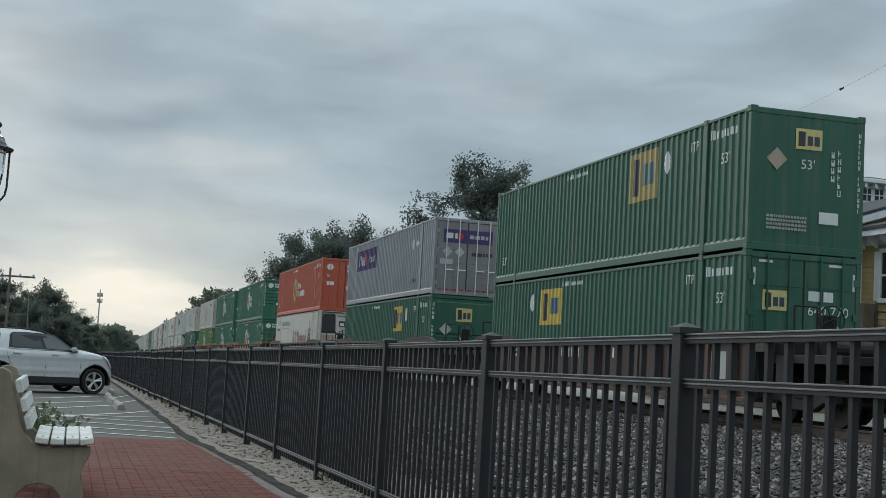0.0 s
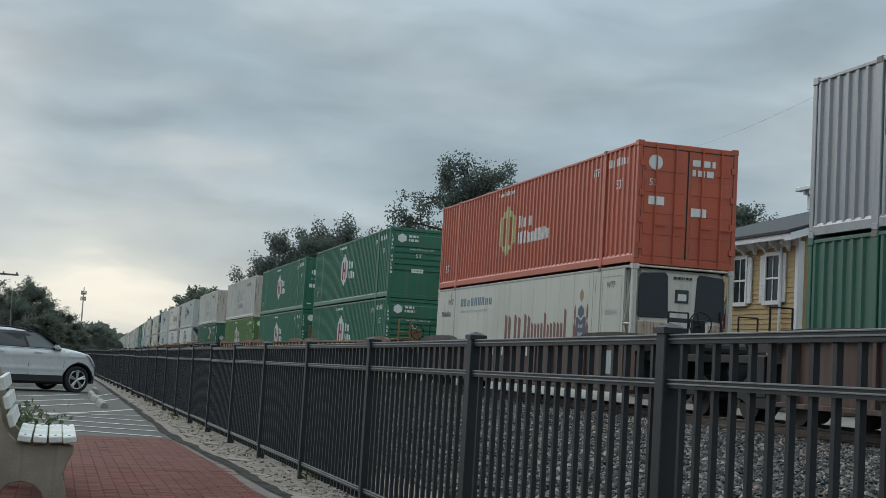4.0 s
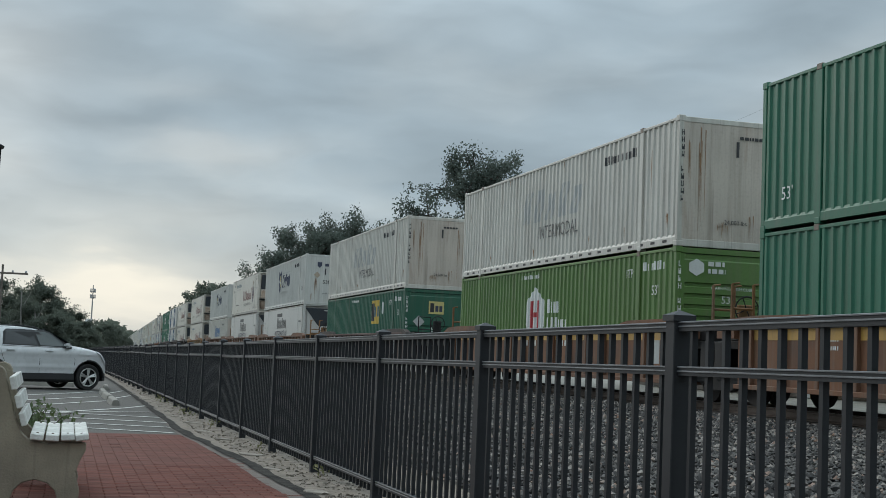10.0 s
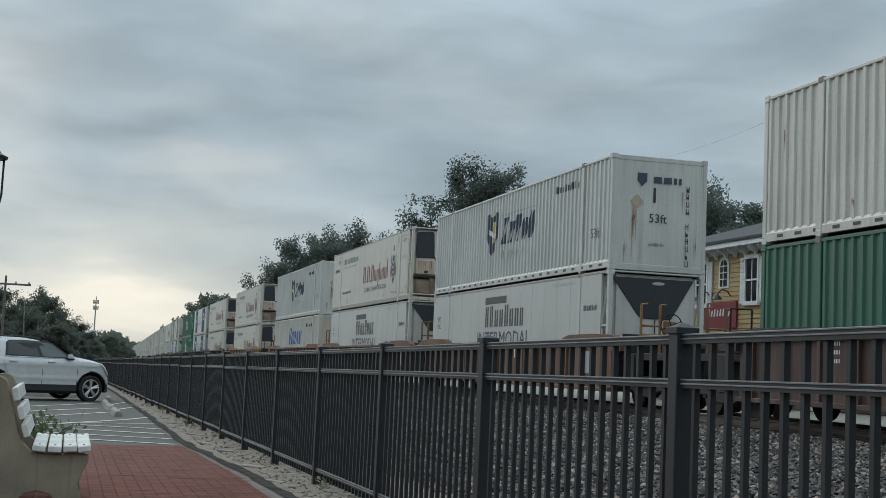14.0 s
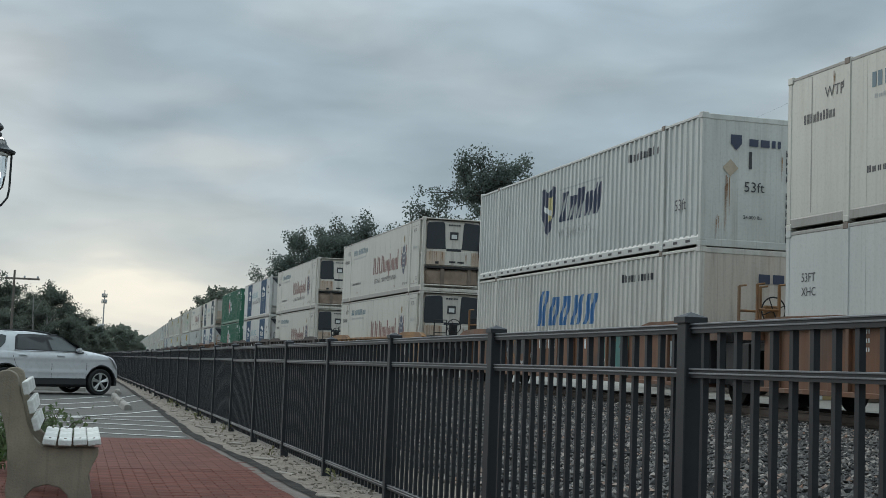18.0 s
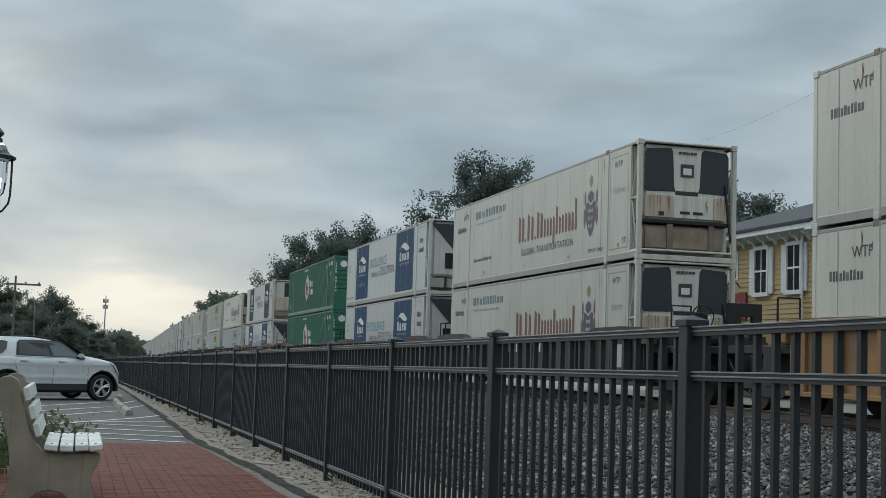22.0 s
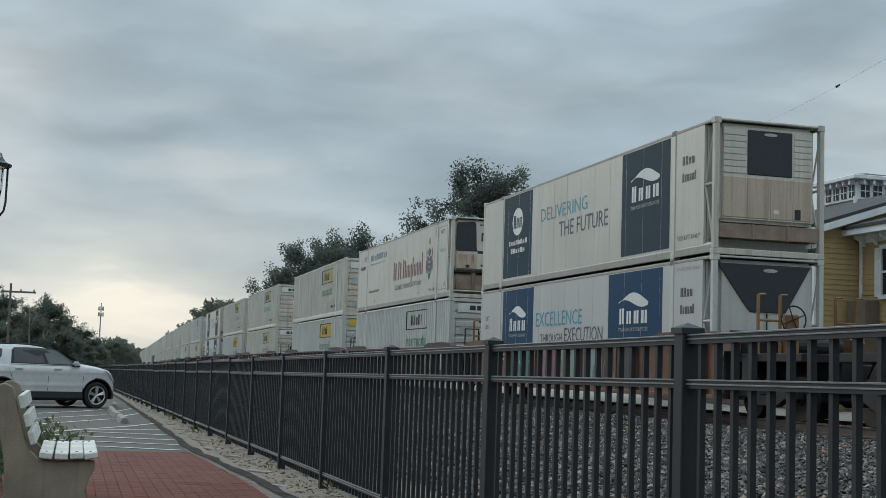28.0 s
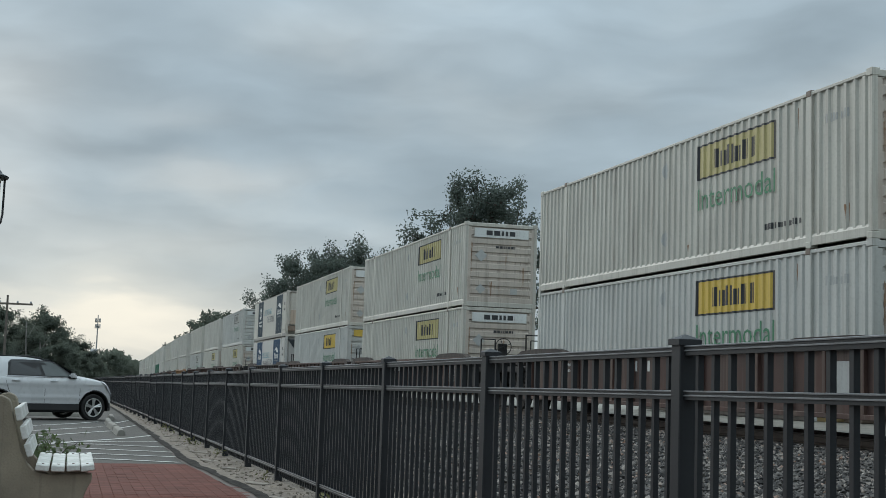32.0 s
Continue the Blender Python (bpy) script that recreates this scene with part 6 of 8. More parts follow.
def deco_kllm_b(c):
    part("colour_panel", rect_on(14.0, 11.4, 0.28, 2.78, False, 0.003), M["slate"], c, "slate panel")
    part("colour_panel", rect_on(4.85, 2.15, 0.28, 2.78, False, 0.003), M["slate"], c, "slate panel")
    part("logo", on_side(B(), yd(12.2), yd(13.2), lambda y: 1.95 - 0.42 * math.sqrt(max(0.0, 1 - ((y - yd(12.7)) / 0.5) ** 2)), lambda y: 1.95 + 0.42 * math.sqrt(max(0.0, 1 - ((y - yd(12.7)) / 0.5) ** 2)), False, 0.007, [yd(12.7) + 0.1 * k for k in range(-4, 5)]), M["letter_white"], c, "white disc")
    part("logo_word", bars_on(13.1, 12.3, 1.75, 2.15, False, 3, 56, 0.010), M["slate"], c)
    part("logo_word", bars_on(13.5, 11.8, 1.25, 1.4, False, 8, 57, 0.008), M["letter_white"], c)
    part("logo_word", bars_on(13.3, 12.0, 1.0, 1.15, False, 6, 58, 0.008), M["letter_white"], c)
    hound_on(c, 3.5, 1.72, 1.6)
    word_on(c, "DELIVERING", 10.65, 7.1, 1.72, 2.10, M["letter_teal"], False)
    word_on(c, "THE FUTURE", 9.15, 5.70, 1.16, 1.58, M["letter_navy"], False)
    part("serial_mark", bars_on(1.55, 0.95, 2.05, 2.25, False, 4, 52), M["letter_black"], c)
    part("serial_mark", bars_on(1.55, 0.85, 1.68, 1.88, False, 6, 53), M["letter_black"], c)
    word_on(c, "TOP LIFT ONLY", 1.75, 0.65, 0.40, 0.50, M["letter_black"], False)


def deco_jb(yellow="yellow", plate_yellow=False):
    def f(c):
        part("logo_panel", rect_on(6.4, 3.2, 1.85, 2.60, True, 0.003), M[yellow], c, "framed name panel")
        bm = B()
        for a, b, lo, hi in ((6.4, 3.2, 2.56, 2.60), (6.4, 3.2, 1.85, 1.89), (6.4, 6.33, 1.89, 2.56), (3.27, 3.2, 1.89, 2.56)):
            on_side(bm, yd(b), yd(a), lo, hi, True, 0.006)
        part("panel_border", bm, M["letter_black"], c)
        part("logo_word", bars_on(5.75, 3.85, 2.02, 2.42, True, 6, 61, 0.006), M["letter_black"], c)
        word_on(c, "Intermodal", 6.35, 3.15, 1.20, 1.66, M["letter_green"], True)
        part("placard", hexagon_on(8.0, 0.36, 2.1, 2.5, True, 0.004, 0.5), M["letter_grey"], c)
        part("placard", hexagon_on(8.0, 0.36, 0.55, 0.95, True, 0.004, 0.5), M["letter_grey"], c)
        part("stencil_mark", bars_on(3.6, 2.2, 0.5, 0.62, True, 8, 62), M["letter_black"], c)
        part("serial_mark", bars_on(1.5, 0.7, 2.2, 2.36, True, 5, 63), M["letter_grey"], c)
        plate_end(c, "name_plate", -0.98, 0.98, 2.38, 2.70, M["yellow"] if plate_yellow else M["letter_white"], y=-CL / 2 - 0.003)
        part("logo_word", text_rows(-0.55, 0.55, 2.46, 1, 0.16, -CL / 2 - 0.010), M["letter_black"], c)
        part("serial_mark", text_rows(-0.2, 0.5, 2.02, 1, 0.08), M["letter_black"], c)
        diamond_end(c, -0.72, 1.75, 0.22, M["letter_grey"])
        plate_end(c, "data_plate", 0.35, 0.6, 0.45, 0.65, M["letter_grey"])
        diamond_end(c, -0.72, 0.6, 0.18, M["letter_grey"])
        for i, (x, z1, z0, w) in enumerate(((-0.3, 0.9, 0.2, 0.10), (0.8, 1.5, 0.2, 0.05), (-1.05, 2.2, 0.4, 0.025), (0.2, 1.9, 1.2, 0.03))):
            rust_run(c, x, z1, z0, w, 80 + i, -CL / 2 + 0.009)
        for i, (d, z1, z0, w) in enumerate(((14.2, 0.6, 0.28, 0.14), (10.4, 0.5, 0.28, 0.1), (2.4, 2.7, 1.9, 0.04), (0.8, 0.7, 0.28, 0.12), (6.9, 0.55, 0.28, 0.12))):
            rust_side(c, d, z1, z0, w, True, 40 + i)
    return f


TYPES = {
    "emp_hi": lambda: dry_box("dark green corrugated container with a yellow square on its side", M["green"], "flat", deco_emp(5.9, 4.37, 1.5, 2.68, 3.85, "flat")),
    "emp_lo": lambda: dry_box("dark green corrugated container with closed doors and a yellow square", M["green"], "doors", deco_emp(11.8, 10.15, 1.55, 2.55, 12.5, "doors")),
    "emp_rib": lambda: dry_box("dark green corrugated container with a ribbed end and yellow square", M["green"], "ribs_low", deco_emp(6.05, 4.45, 1.55, 2.56, 3.87, "ribs")),
    "fedex": lambda: dry_box("silver grey corrugated container with purple panels and closed doors", M["silver"], "doors_silver", deco_fedex),
    "orange": lambda: dry_box("orange corrugated container with a cream hexagon and closed doors", M["orange"], "doors", deco_orange),
    "hub": lambda: dry_box("green corrugated container with a white hexagon and ribbed end", M["green_light"], "ribs_mid", deco_hub()),
    "hub_door": lambda: dry_box("green corrugated container with a white hexagon and closed doors", M["green_light"], "doors", deco_hub(end="doors")),
    "hub_lime": lambda: dry_box("lime green corrugated container with a white hexagon", M["lime"], "ribs_mid", deco_hub()),
    "swift_old": lambda: dry_box("rust-streaked white corrugated container with faded grey lettering", M["white"], "flat_dirty", deco_swift_old, slots=True),
    "swift_new": lambda: dry_box("white corrugated container with a navy and yellow shield", M["white_new"], "flat", deco_swift_new, slots=True),
    "swift_blue": lambda: dry_box("white corrugated container with a large blue name", M["white"], "flat_dirty", deco_swift_blue, slots=True),
    "jb": lambda: dry_box("white corrugated container with a yellow name panel and ribbed end", M["cream"], "ribs_tan", deco_jb("yellow_faded")),
    "jb_y": lambda: dry_box("white corrugated container with yellow panels on side and ribbed end", M["white_new"], "ribs", deco_jb(plate_yellow=True)),
    "jb_w": lambda: dry_box("white corrugated container with a black-framed name and green word", M["white_new"], "ribs", deco_jb("white")),
    "cr": lambda: reefer_box("grimy white refrigerated container with brown-red lettering and a crest", M["reefer_dirty"], "tk", deco_cr),
    "prime": lambda: reefer_box("smooth white refrigerated container with black lettering and a tapered black grille", M["reefer"], "wedge", deco_prime),
    "kllm": lambda: reefer_box("white refrigerated container with two dark blue panels", M["reefer"], "notch", deco_kllm),
    "kllm_w": lambda: reefer_box("white refrigerated container with blue panels and a tapered black grille", M["reefer"], "wedge", deco_kllm),
    "kllm_b": lambda: reefer_box("white refrigerated container with slate panels and a square grille", M["reefer_dirty"], "square", deco_kllm_b),
    "plain": lambda: dry_box("plain dirty white corrugated container", M["white"], "ribs", lambda c: None, lite=True),
    "plain_cr": lambda: dry_box("plain grey-white corrugated container", M["cream"], "flat", lambda c: None, lite=True),
    "plain_green": lambda: dry_box("plain green corrugated container", M["green_light"], "ribs", lambda c: None, lite=True),
}


# ---------------------------------------------------------------- well cars
def well_car(paint_m, label, gap_front, gap_back, tag_paint=None):
    """One well unit. gap_front and gap_back: 'joint' shares the next unit's truck, 'coupled' ends in a coupler."""
    c = thing("well_car", label, "rail car", group="well cars of the train")
    half = 8.62
    cap_m = paint_m if paint_m.name.startswith(("orange", "yellow")) else M["cap_paint"]
    for sx in (-1, 1):
        x0, x1 = sorted((sx * 1.335, sx * 1.405))
        part("side_wall", shared("wall%d" % sx, lambda x0=x0, x1=x1: bevelled(box(B(), (x0, -half, 0.40), (x1, half, 1.50)), 0.006), paint_m), None, c)
        a, b = sorted((sx * 1.315, sx * 1.50))
        part("top_chord", shared("chord%d" % sx, lambda a=a, b=b: bevelled(box(B(), (a, -half, 1.50), (b, half, 1.58)), 0.008), paint_m), None, c)
        part("bottom_chord", shared("bchord%d" % sx, lambda a=a, b=b: bevelled(box(B(), (a, -half, 0.33), (b, half, 0.42)), 0.008), paint_m), None, c)
        for sy in (-1, 1):
            part("end_cap", shared("cap%d%d" % (sx, sy), lambda a=a, b=b, sy=sy: extrude(B(), [(sy * (half + 0.7), 1.30), (sy * (half + 0.7), 1.56), (sy * (half + 0.2), 1.69), (sy * (half - 0.9), 1.73), (sy * (half - 2.6), 1.72), (sy * (half - 3.0), 1.66), (sy * (half - 3.2), 1.582), (sy * half, 1.582), (sy * half, 1.30)], a, b, "x"), cap_m), None, c)
    rib = shared("rib", lambda: bevelled(box(B(), (-1.478, -0.05, 0.42), (-1.405, 0.05, 1.50)), 0.006), paint_m)
    for k in range(15):
        part("rib", rib, None, c).location = (0, -8.05 + 1.15 * k, 0)
    part("floor", shared("wellfloor", lambda: box(B(), (-1.33, -half, 0.34), (1.33, half, 0.42)), M["steel_rust"]), None, c)
    # words and numbers on the side are bars
    tagged(part("stencil_mark", shared("carmark", lambda: car_marks(), M["letter_white"]), None, c), kind="stuff")
    part("data_panel", shared("cardata", lambda: box(B(), (-1.409, -7.6, 0.75), (-1.406, -6.95, 1.3)), M["letter_grey"]), None, c)
    if tag_paint:
        rng = random.Random(len(tag_paint) * 7)
        for k, (m2, d0, d1, low, top) in enumerate(tag_paint):
            y, w, lift = -CL / 2 + d0, d1 - d0, 0.001 * (k % 4)
            h, n = top - low, max(4, int(w / 0.5))
            rough = 0.0 if m2 == "band_yellow" else 0.12
            ring = [(y + w * i / n, low + rough * h * rng.random()) for i in range(n + 1)] + [(y + w * i / n, top - rough * h * rng.random()) for i in range(n, -1, -1)]
            part("graffiti" if rough else "colour_band", extrude(B(), ring, -1.411 - lift, -1.4065, "x"), M[m2], c, "spray-painted patch" if rough else "yellow upper band")
            for j in range(int(w / 0.55) if rough and w > 1 else 0):
                yc, zc, r = y + w * (j + 0.5) / int(w / 0.55), 0.7 + 0.55 * rng.random(), 0.16 + 0.22 * rng.random()
                a0, pts = rng.random() * 6, []
                for i in range(9):
                    pts.append((yc + r * math.cos(a0 + 0.5 * i), min(1.46, zc + 1.2 * r * math.sin(a0 + 0.5 * i))))
                inner = [(yc + (p - yc) * 0.80, zc + (q - zc) * 0.80) for p, q in reversed(pts)]
                mt = rng.choice(("letter_grey", "letter_black", "car_yellow", "graffiti_teal", "letter_grey"))
                part("graffiti_stroke", extrude(B(), pts + inner, -1.418, -1.4152, "x"), M[mt], c)
    for sy, gap in ((-1, gap_front), (1, gap_back)):
        end = half + (2.75 if gap == "coupled" else 1.15)
        y0, y1 = sorted((sy * half, sy * end))
        part("end_platform", bevelled(box(B(), (-1.2, y0, 1.10), (1.2, y1, 1.26)), 0.01), M["truck"], c)
        part("centre_sill", bevelled(box(B(), (-0.35, y0, 0.72), (0.35, y1, 1.10)), 0.01), M["truck"], c)
        a0, a1 = sorted((sy * (half + 0.12), sy * (half + 0.72)))
        part("deck_box", bevelled(box(B(), (-1.18, a0, 1.262), (-0.30, a1, 1.60)), 0.015), M["truck"], c, "dark steel box on the end deck")
        b0, b1 = sorted((sy * (half + 0.75), sy * (half + 1.12)))
        part("side_step", bevelled(box(B(), (-1.32, b0, 0.62), (-1.22, b1, 1.24)), 0.01), M["truck"], c, "dark steel step plate")
        if paint_m.name.startswith("orange"):
            part("deck_plate", bevelled(box(B(), (-1.22, a0, 1.605), (-0.26, a1, 1.66)), 0.01), M["car_yellow"], c, "tan painted deck plate")
        part("air_tank", tube(B(), (-0.2, sy * (half + 0.45), 1.44), (1.05, sy * (half + 0.45), 1.44), 0.17, n=14), M["truck"], c, "dark air reservoir")
        hose = B()
        for p, q in (((-0.5, sy * (end - 0.25), 1.15), (-0.52, sy * (end - 0.02), 0.85)), ((-0.52, sy * (end - 0.02), 0.85), (-0.42, sy * (end + 0.10), 0.62))):
            tube(hose, p, q, 0.028, n=6)
        part("air_hose", hose, M["black"], c)
        part("bulkhead", bevelled(box(B(), (-1.32, min(sy * half, sy * (half + 0.08)), 0.42), (1.32, max(sy * half, sy * (half + 0.08)), 1.45)), 0.006), M["truck"], c)
        ye = sy * (half + (0.98 if gap == "coupled" else 0.84))
        steel = M["car_yellow"] if paint_m.name.startswith("orange") else M["truck"]
        tan = paint_m.name.startswith("orange")
        top, r = (2.42, 0.034) if tan else (2.18, 0.022)
        for a, b in ((-1.1, -0.62), (0.62, 1.1)):
            rails = B()
            for x in (a, b):
                tube(rails, (x, ye, 1.26), (x, ye, top), r, n=6)
                if tan:
                    tube(rails, (x, ye, top), (x + 0.16, ye, top + 0.02), r * 0.6, n=6)
            for z in (1.7, top - (0.5 if tan else 0.0)):
                tube(rails, (a, ye, z), (b, ye, z), r * 0.8, n=6)
            part("handrail", rails, steel, c)
        if sy < 0:
            bw = B()
            n, m, r = 20, 6, 0.27
            rings = []
            for i in range(n):
                a0 = 2 * math.pi * i / n
                rings.append([bw.verts.new((-0.35 + (r + 0.016 * math.cos(b)) * math.cos(a0), ye - 0.06 + 0.016 * math.sin(b), 1.95 + (r + 0.016 * math.cos(b)) * math.sin(a0))) for b in [2 * math.pi * q / m for q in range(m)]])
            for i in range(n):
                p, q = rings[i], rings[(i + 1) % n]
                for j in range(m):
                    bw.faces.new((p[j], p[(j + 1) % m], q[(j + 1) % m], q[j]))
            bmesh.ops.recalc_face_normals(bw, faces=bw.faces)
            wheel = part("brake_wheel", bw, M["truck"], c, "round hand-brake wheel")
            for i in range(4):
                a0 = math.pi * i / 2 + 0.4
                part("spoke", tube(B(), (-0.35, ye - 0.04, 1.95), (-0.35 + r * math.cos(a0), ye - 0.06, 1.95 + r * math.sin(a0)), 0.012, n=5), M["truck"], wheel)
            if paint_m.name.startswith(("yellow", "dark_red")):
                for x0, x1, z0, z1 in ((0.30, 0.62, 1.262, 2.30), (0.92, 1.16, 1.262, 2.30), (0.62, 0.92, 2.0, 2.30), (0.62, 0.92, 1.262, 1.45)):
                    part("end_cabinet", bevelled(box(B(), (x0, ye - 0.03, z0), (x1, ye + 0.10, z1)), 0.008), M["truck"], c, "dark steel cabinet frame")
            part("brake_stand", bevelled(box(B(), (-0.50, ye - 0.02, 1.26), (-0.20, ye + 0.12, 2.05)), 0.02), steel, c)
        if gap == "coupled":
            cp = B()
            box(cp, (-0.11, min(sy * (end - 0.3), sy * (end + 0.38)), 0.80), (0.11, max(sy * (end - 0.3), sy * (end + 0.38)), 1.02))
            box(cp, (-0.2, min(sy * (end + 0.18), sy * (end + 0.40)), 0.74), (0.2, max(sy * (end + 0.18), sy * (end + 0.40)), 1.08))
            part("coupler", bevelled(cp, 0.02), M["truck"], c)
        if gap == "coupled" or sy < 0:
            truck(c, sy * 9.85)
    return c


def car_marks():
    bm, rng = B(), random.Random(7)
    for y0, n, h, z in ((-2.2, 4, 0.24, 1.12), (0.3, 6, 0.24, 1.12), (5.2, 5, 0.07, 1.4), (5.2, 6, 0.07, 1.25), (5.2, 4, 0.07, 1.1)):
        for k in range(n):
            y = y0 + k * h * 0.95
            box(bm, (-1.410, y, z), (-1.407, y + h * (0.35 + 0.3 * rng.random()), z + h))
    return bm


def truck(c, y):
    t = part("truck", shared("bolster", lambda: bevelled(box(B(), (-1.1, -0.2, 0.45), (1.1, 0.2, 0.72)), 0.03), M["truck"]), None, c, "grimy cast-steel wheel truck")
    t.location = (0, y, 0)
    for sx in (-1, 1):
        prof = [(-1.15, 0.40), (-1.15, 0.56), (-0.95, 0.66), (-0.45, 0.74), (0.45, 0.74), (0.95, 0.66), (1.15, 0.56), (1.15, 0.40), (0.75, 0.40), (0.42, 0.25), (-0.42, 0.25), (-0.75, 0.40)]
        part("side_frame", shared("sframe%d" % sx, lambda sx=sx: bevelled(extrude(B(), prof, sx * 0.93, sx * 1.08, "x"), 0.02), M["truck"]), None, t)
    for yy in (-0.89, 0.89):
        part("axle", shared("axle%.1f" % yy, lambda yy=yy: tube(B(), (-1.05, yy, 0.42), (1.05, yy, 0.42), 0.085, n=10), M["wheel"]), None, t)
        for sx in (-1, 1):
            def wh(yy=yy, sx=sx):
                bm = B()
                tube(bm, (sx * 0.70, yy, 0.42), (sx * 0.82, yy, 0.42), 0.42, n=28)
                tube(bm, (sx * 0.67, yy, 0.42), (sx * 0.70, yy, 0.42), 0.445, n=28)
                tube(bm, (sx * 0.82, yy, 0.42), (sx * 0.88, yy, 0.42), 0.13, n=14)
                return bm
            part("wheel", shared("wheel%.1f%d" % (yy, sx), wh, M["wheel"]), None, t)


# unit: distance of its near end from the camera's line at the start, lower box, upper box, car paint
TRAIN = (
    (-0.6, "emp_rib", "hub", "car_brown"), (23.04, "emp_lo", "emp_hi", "car_brown"), (46.70, "emp_rib", "fedex", "car_brown"), (70.16, "cr", "orange", "car_brown"),
    (93.88, "hub", "hub", "car_orange"), (113.24, "hub", "hub_door", "car_orange"), (132.96, "hub_lime", "swift_old", "car_orange"), (156.84, "emp_rib", "swift_old", "car_brown"),
    (180.35, "prime", "swift_new", "car_orange"), (200.17, "prime", "cr", "car_orange"), (219.83, "swift_blue", "swift_new", "car_orange"), (243.62, "cr", "cr", "car_yellow"),
    (267.48, "cr", "cr", "car_dark"), (287.08, "kllm", "kllm", "car_dark"), (306.86, "hub", "hub", "car_dark"), (330.61, "kllm_w", "kllm_b", "car_orange"), (350.54, "jb_w", "cr", "car_brown"),
    (370.20, "jb_y", "jb", "car_brown"), (393.82, "jb", "jb", "car_brown"), (413.5, "jb_y", "jb", "car_brown"), (433.2, "kllm_w", "kllm_b", "car_dark"), (456.9, "jb", "jb_w", "car_brown"),
    (476.6, "jb", "plain", "car_brown"), (496.3, "jb_w", "plain_cr", "car_brown"), (520.0, "plain", "plain", "car_yellow"), (539.7, "plain_cr", "plain", "car_brown"), (559.4, "plain", "plain_cr", "car_brown"),
    (583.1, "plain", "plain", "car_brown"), (602.8, "plain_green", "plain", "car_brown"), (622.5, "plain", "plain_cr", "car_dark"), (646.2, "plain", "plain", "car_brown"), (665.9, "plain_cr", "plain", "car_brown"),
    (685.6, "plain", "plain", "car_brown"), (709.3, "plain", "plain_cr", "car_brown"), (729.0, "plain", "plain", "car_brown"), (748.7, "plain_cr", "plain", "car_brown"))
HI, LO = 1.48, 0.45
BAND = (("band_yellow", -0.3, 16.4, 1.27, 1.49),)
# bands, fills and spray paint on the sides: colour, from and to in metres from the near end, lower and upper edge
TAGS = {4: BAND, 5: BAND, 6: BAND, 9: (("graffiti_lilac", 2.4, 5.2, LO, HI), ("graffiti_pink", 5.0, 8.6, LO, 0.95)), 10: (("graffiti_teal", 3.4, 5.2, LO, HI), ("letter_black", 10.2, 12.6, 0.95, HI)),
        # its last entry is a dark fill over the lower half of the side
        11: (("graffiti_teal", 0.8, 5.0, LO, HI), ("graffiti_pale", 5.0, 7.2, LO, HI), ("graffiti_teal", 7.0, 11.6, LO, HI), ("grille", 0.6, 11.9, 0.44, 0.98)),
        15: (("letter_black", 3.5, 5.5, LO, HI), ("graffiti_pale", 5.6, 8.8, LO, HI), ("graffiti_pink", 8.6, 10.2, LO, HI), ("graffiti_teal", 10.0, 13.2, LO, HI)),
        16: (("graffiti_pale", 1.0, 5.2, LO, HI), ("graffiti_pink", 5.0, 9.4, LO, HI), ("yellow_faded", 9.3, 10.2, LO, HI), ("graffiti_lilac", 10.1, 11.6, LO, HI))}
CAR_LABEL = {"car_brown": "rusty brown well car carrying two stacked containers", "car_yellow": "faded yellow well car carrying two stacked containers",
             "car_orange": "weathered orange well car carrying two stacked containers", "car_dark": "grimy dark red well car carrying two stacked containers"}
ROLLING = []        # thing, offset of its middle along the train, height above the rail


def build_train():
    boxes, cars = {}, {}
    for i, (at, low, high, pm) in enumerate(TRAIN):
        mid = at + CL / 2
        for kind, z in ((low, 0.44), (high, 0.44 + CH_)):
            if kind in boxes:
                ob = copy_thing(boxes[kind], Matrix())
            else:
                ob = boxes[kind] = TYPES[kind]()
            ROLLING.append((ob, mid, z))
        front = "coupled" if i == 0 or at - TRAIN[i - 1][0] > 21.5 else "joint"
        back = "coupled" if i == len(TRAIN) - 1 or TRAIN[i + 1][0] - at > 21.5 else "joint"
        key = (pm, front, back, TAGS.get(i))
        if key in cars:
            ob = copy_thing(cars[key], Matrix())
        else:
            ob = cars[key] = well_car(M[pm], CAR_LABEL[pm] + (", spray-painted" if TAGS.get(i) else ""), front, back, TAGS.get(i))
        ROLLING.append((ob, mid, 0.0))


def train_pose(mid, t, up):
    y = mid - 10.5933 * t - 0.012198 * t * t
    e = 0.5
    dx, dz = (track_x(y + e) - track_x(y - e)) / (2 * e), (track_z(y + e) - track_z(y - e)) / (2 * e)
    return pose(track_x(y), y, track_z(y) + up, math.degrees(math.atan(dz)), 0, -math.degrees(math.atan(dx)))


# ---------------------------------------------------------------- parked car
def grid_mesh(rows):
    """A sheet of quads through rows of points."""
    bm = B()
    vs = [[bm.verts.new(p) for p in r] for r in rows]
    for a, b in zip(vs, vs[1:]):
        for i in range(len(a) - 1):
            bm.faces.new((a[i], a[i + 1], b[i + 1], b[i]))
    return bm


def body_half(x):
    """Half width of the car body at x along it, nose at +x."""
    return float(np.interp(x, (-2.50, -2.35, -1.6, 0.0, 1.0, 1.50, 1.82, 2.02, 2.15), (0.80, 0.92, 0.970, 0.985, 0.975, 0.940, 0.865, 0.76, 0.62)))


def body_top(x):
    return float(np.interp(x, (-2.50, -2.40, 1.00, 1.30, 1.62, 1.85, 1.98, 2.07, 2.15), (0.95, 1.215, 1.215, 1.185, 1.130, 1.060, 0.960, 0.80, 0.58)))


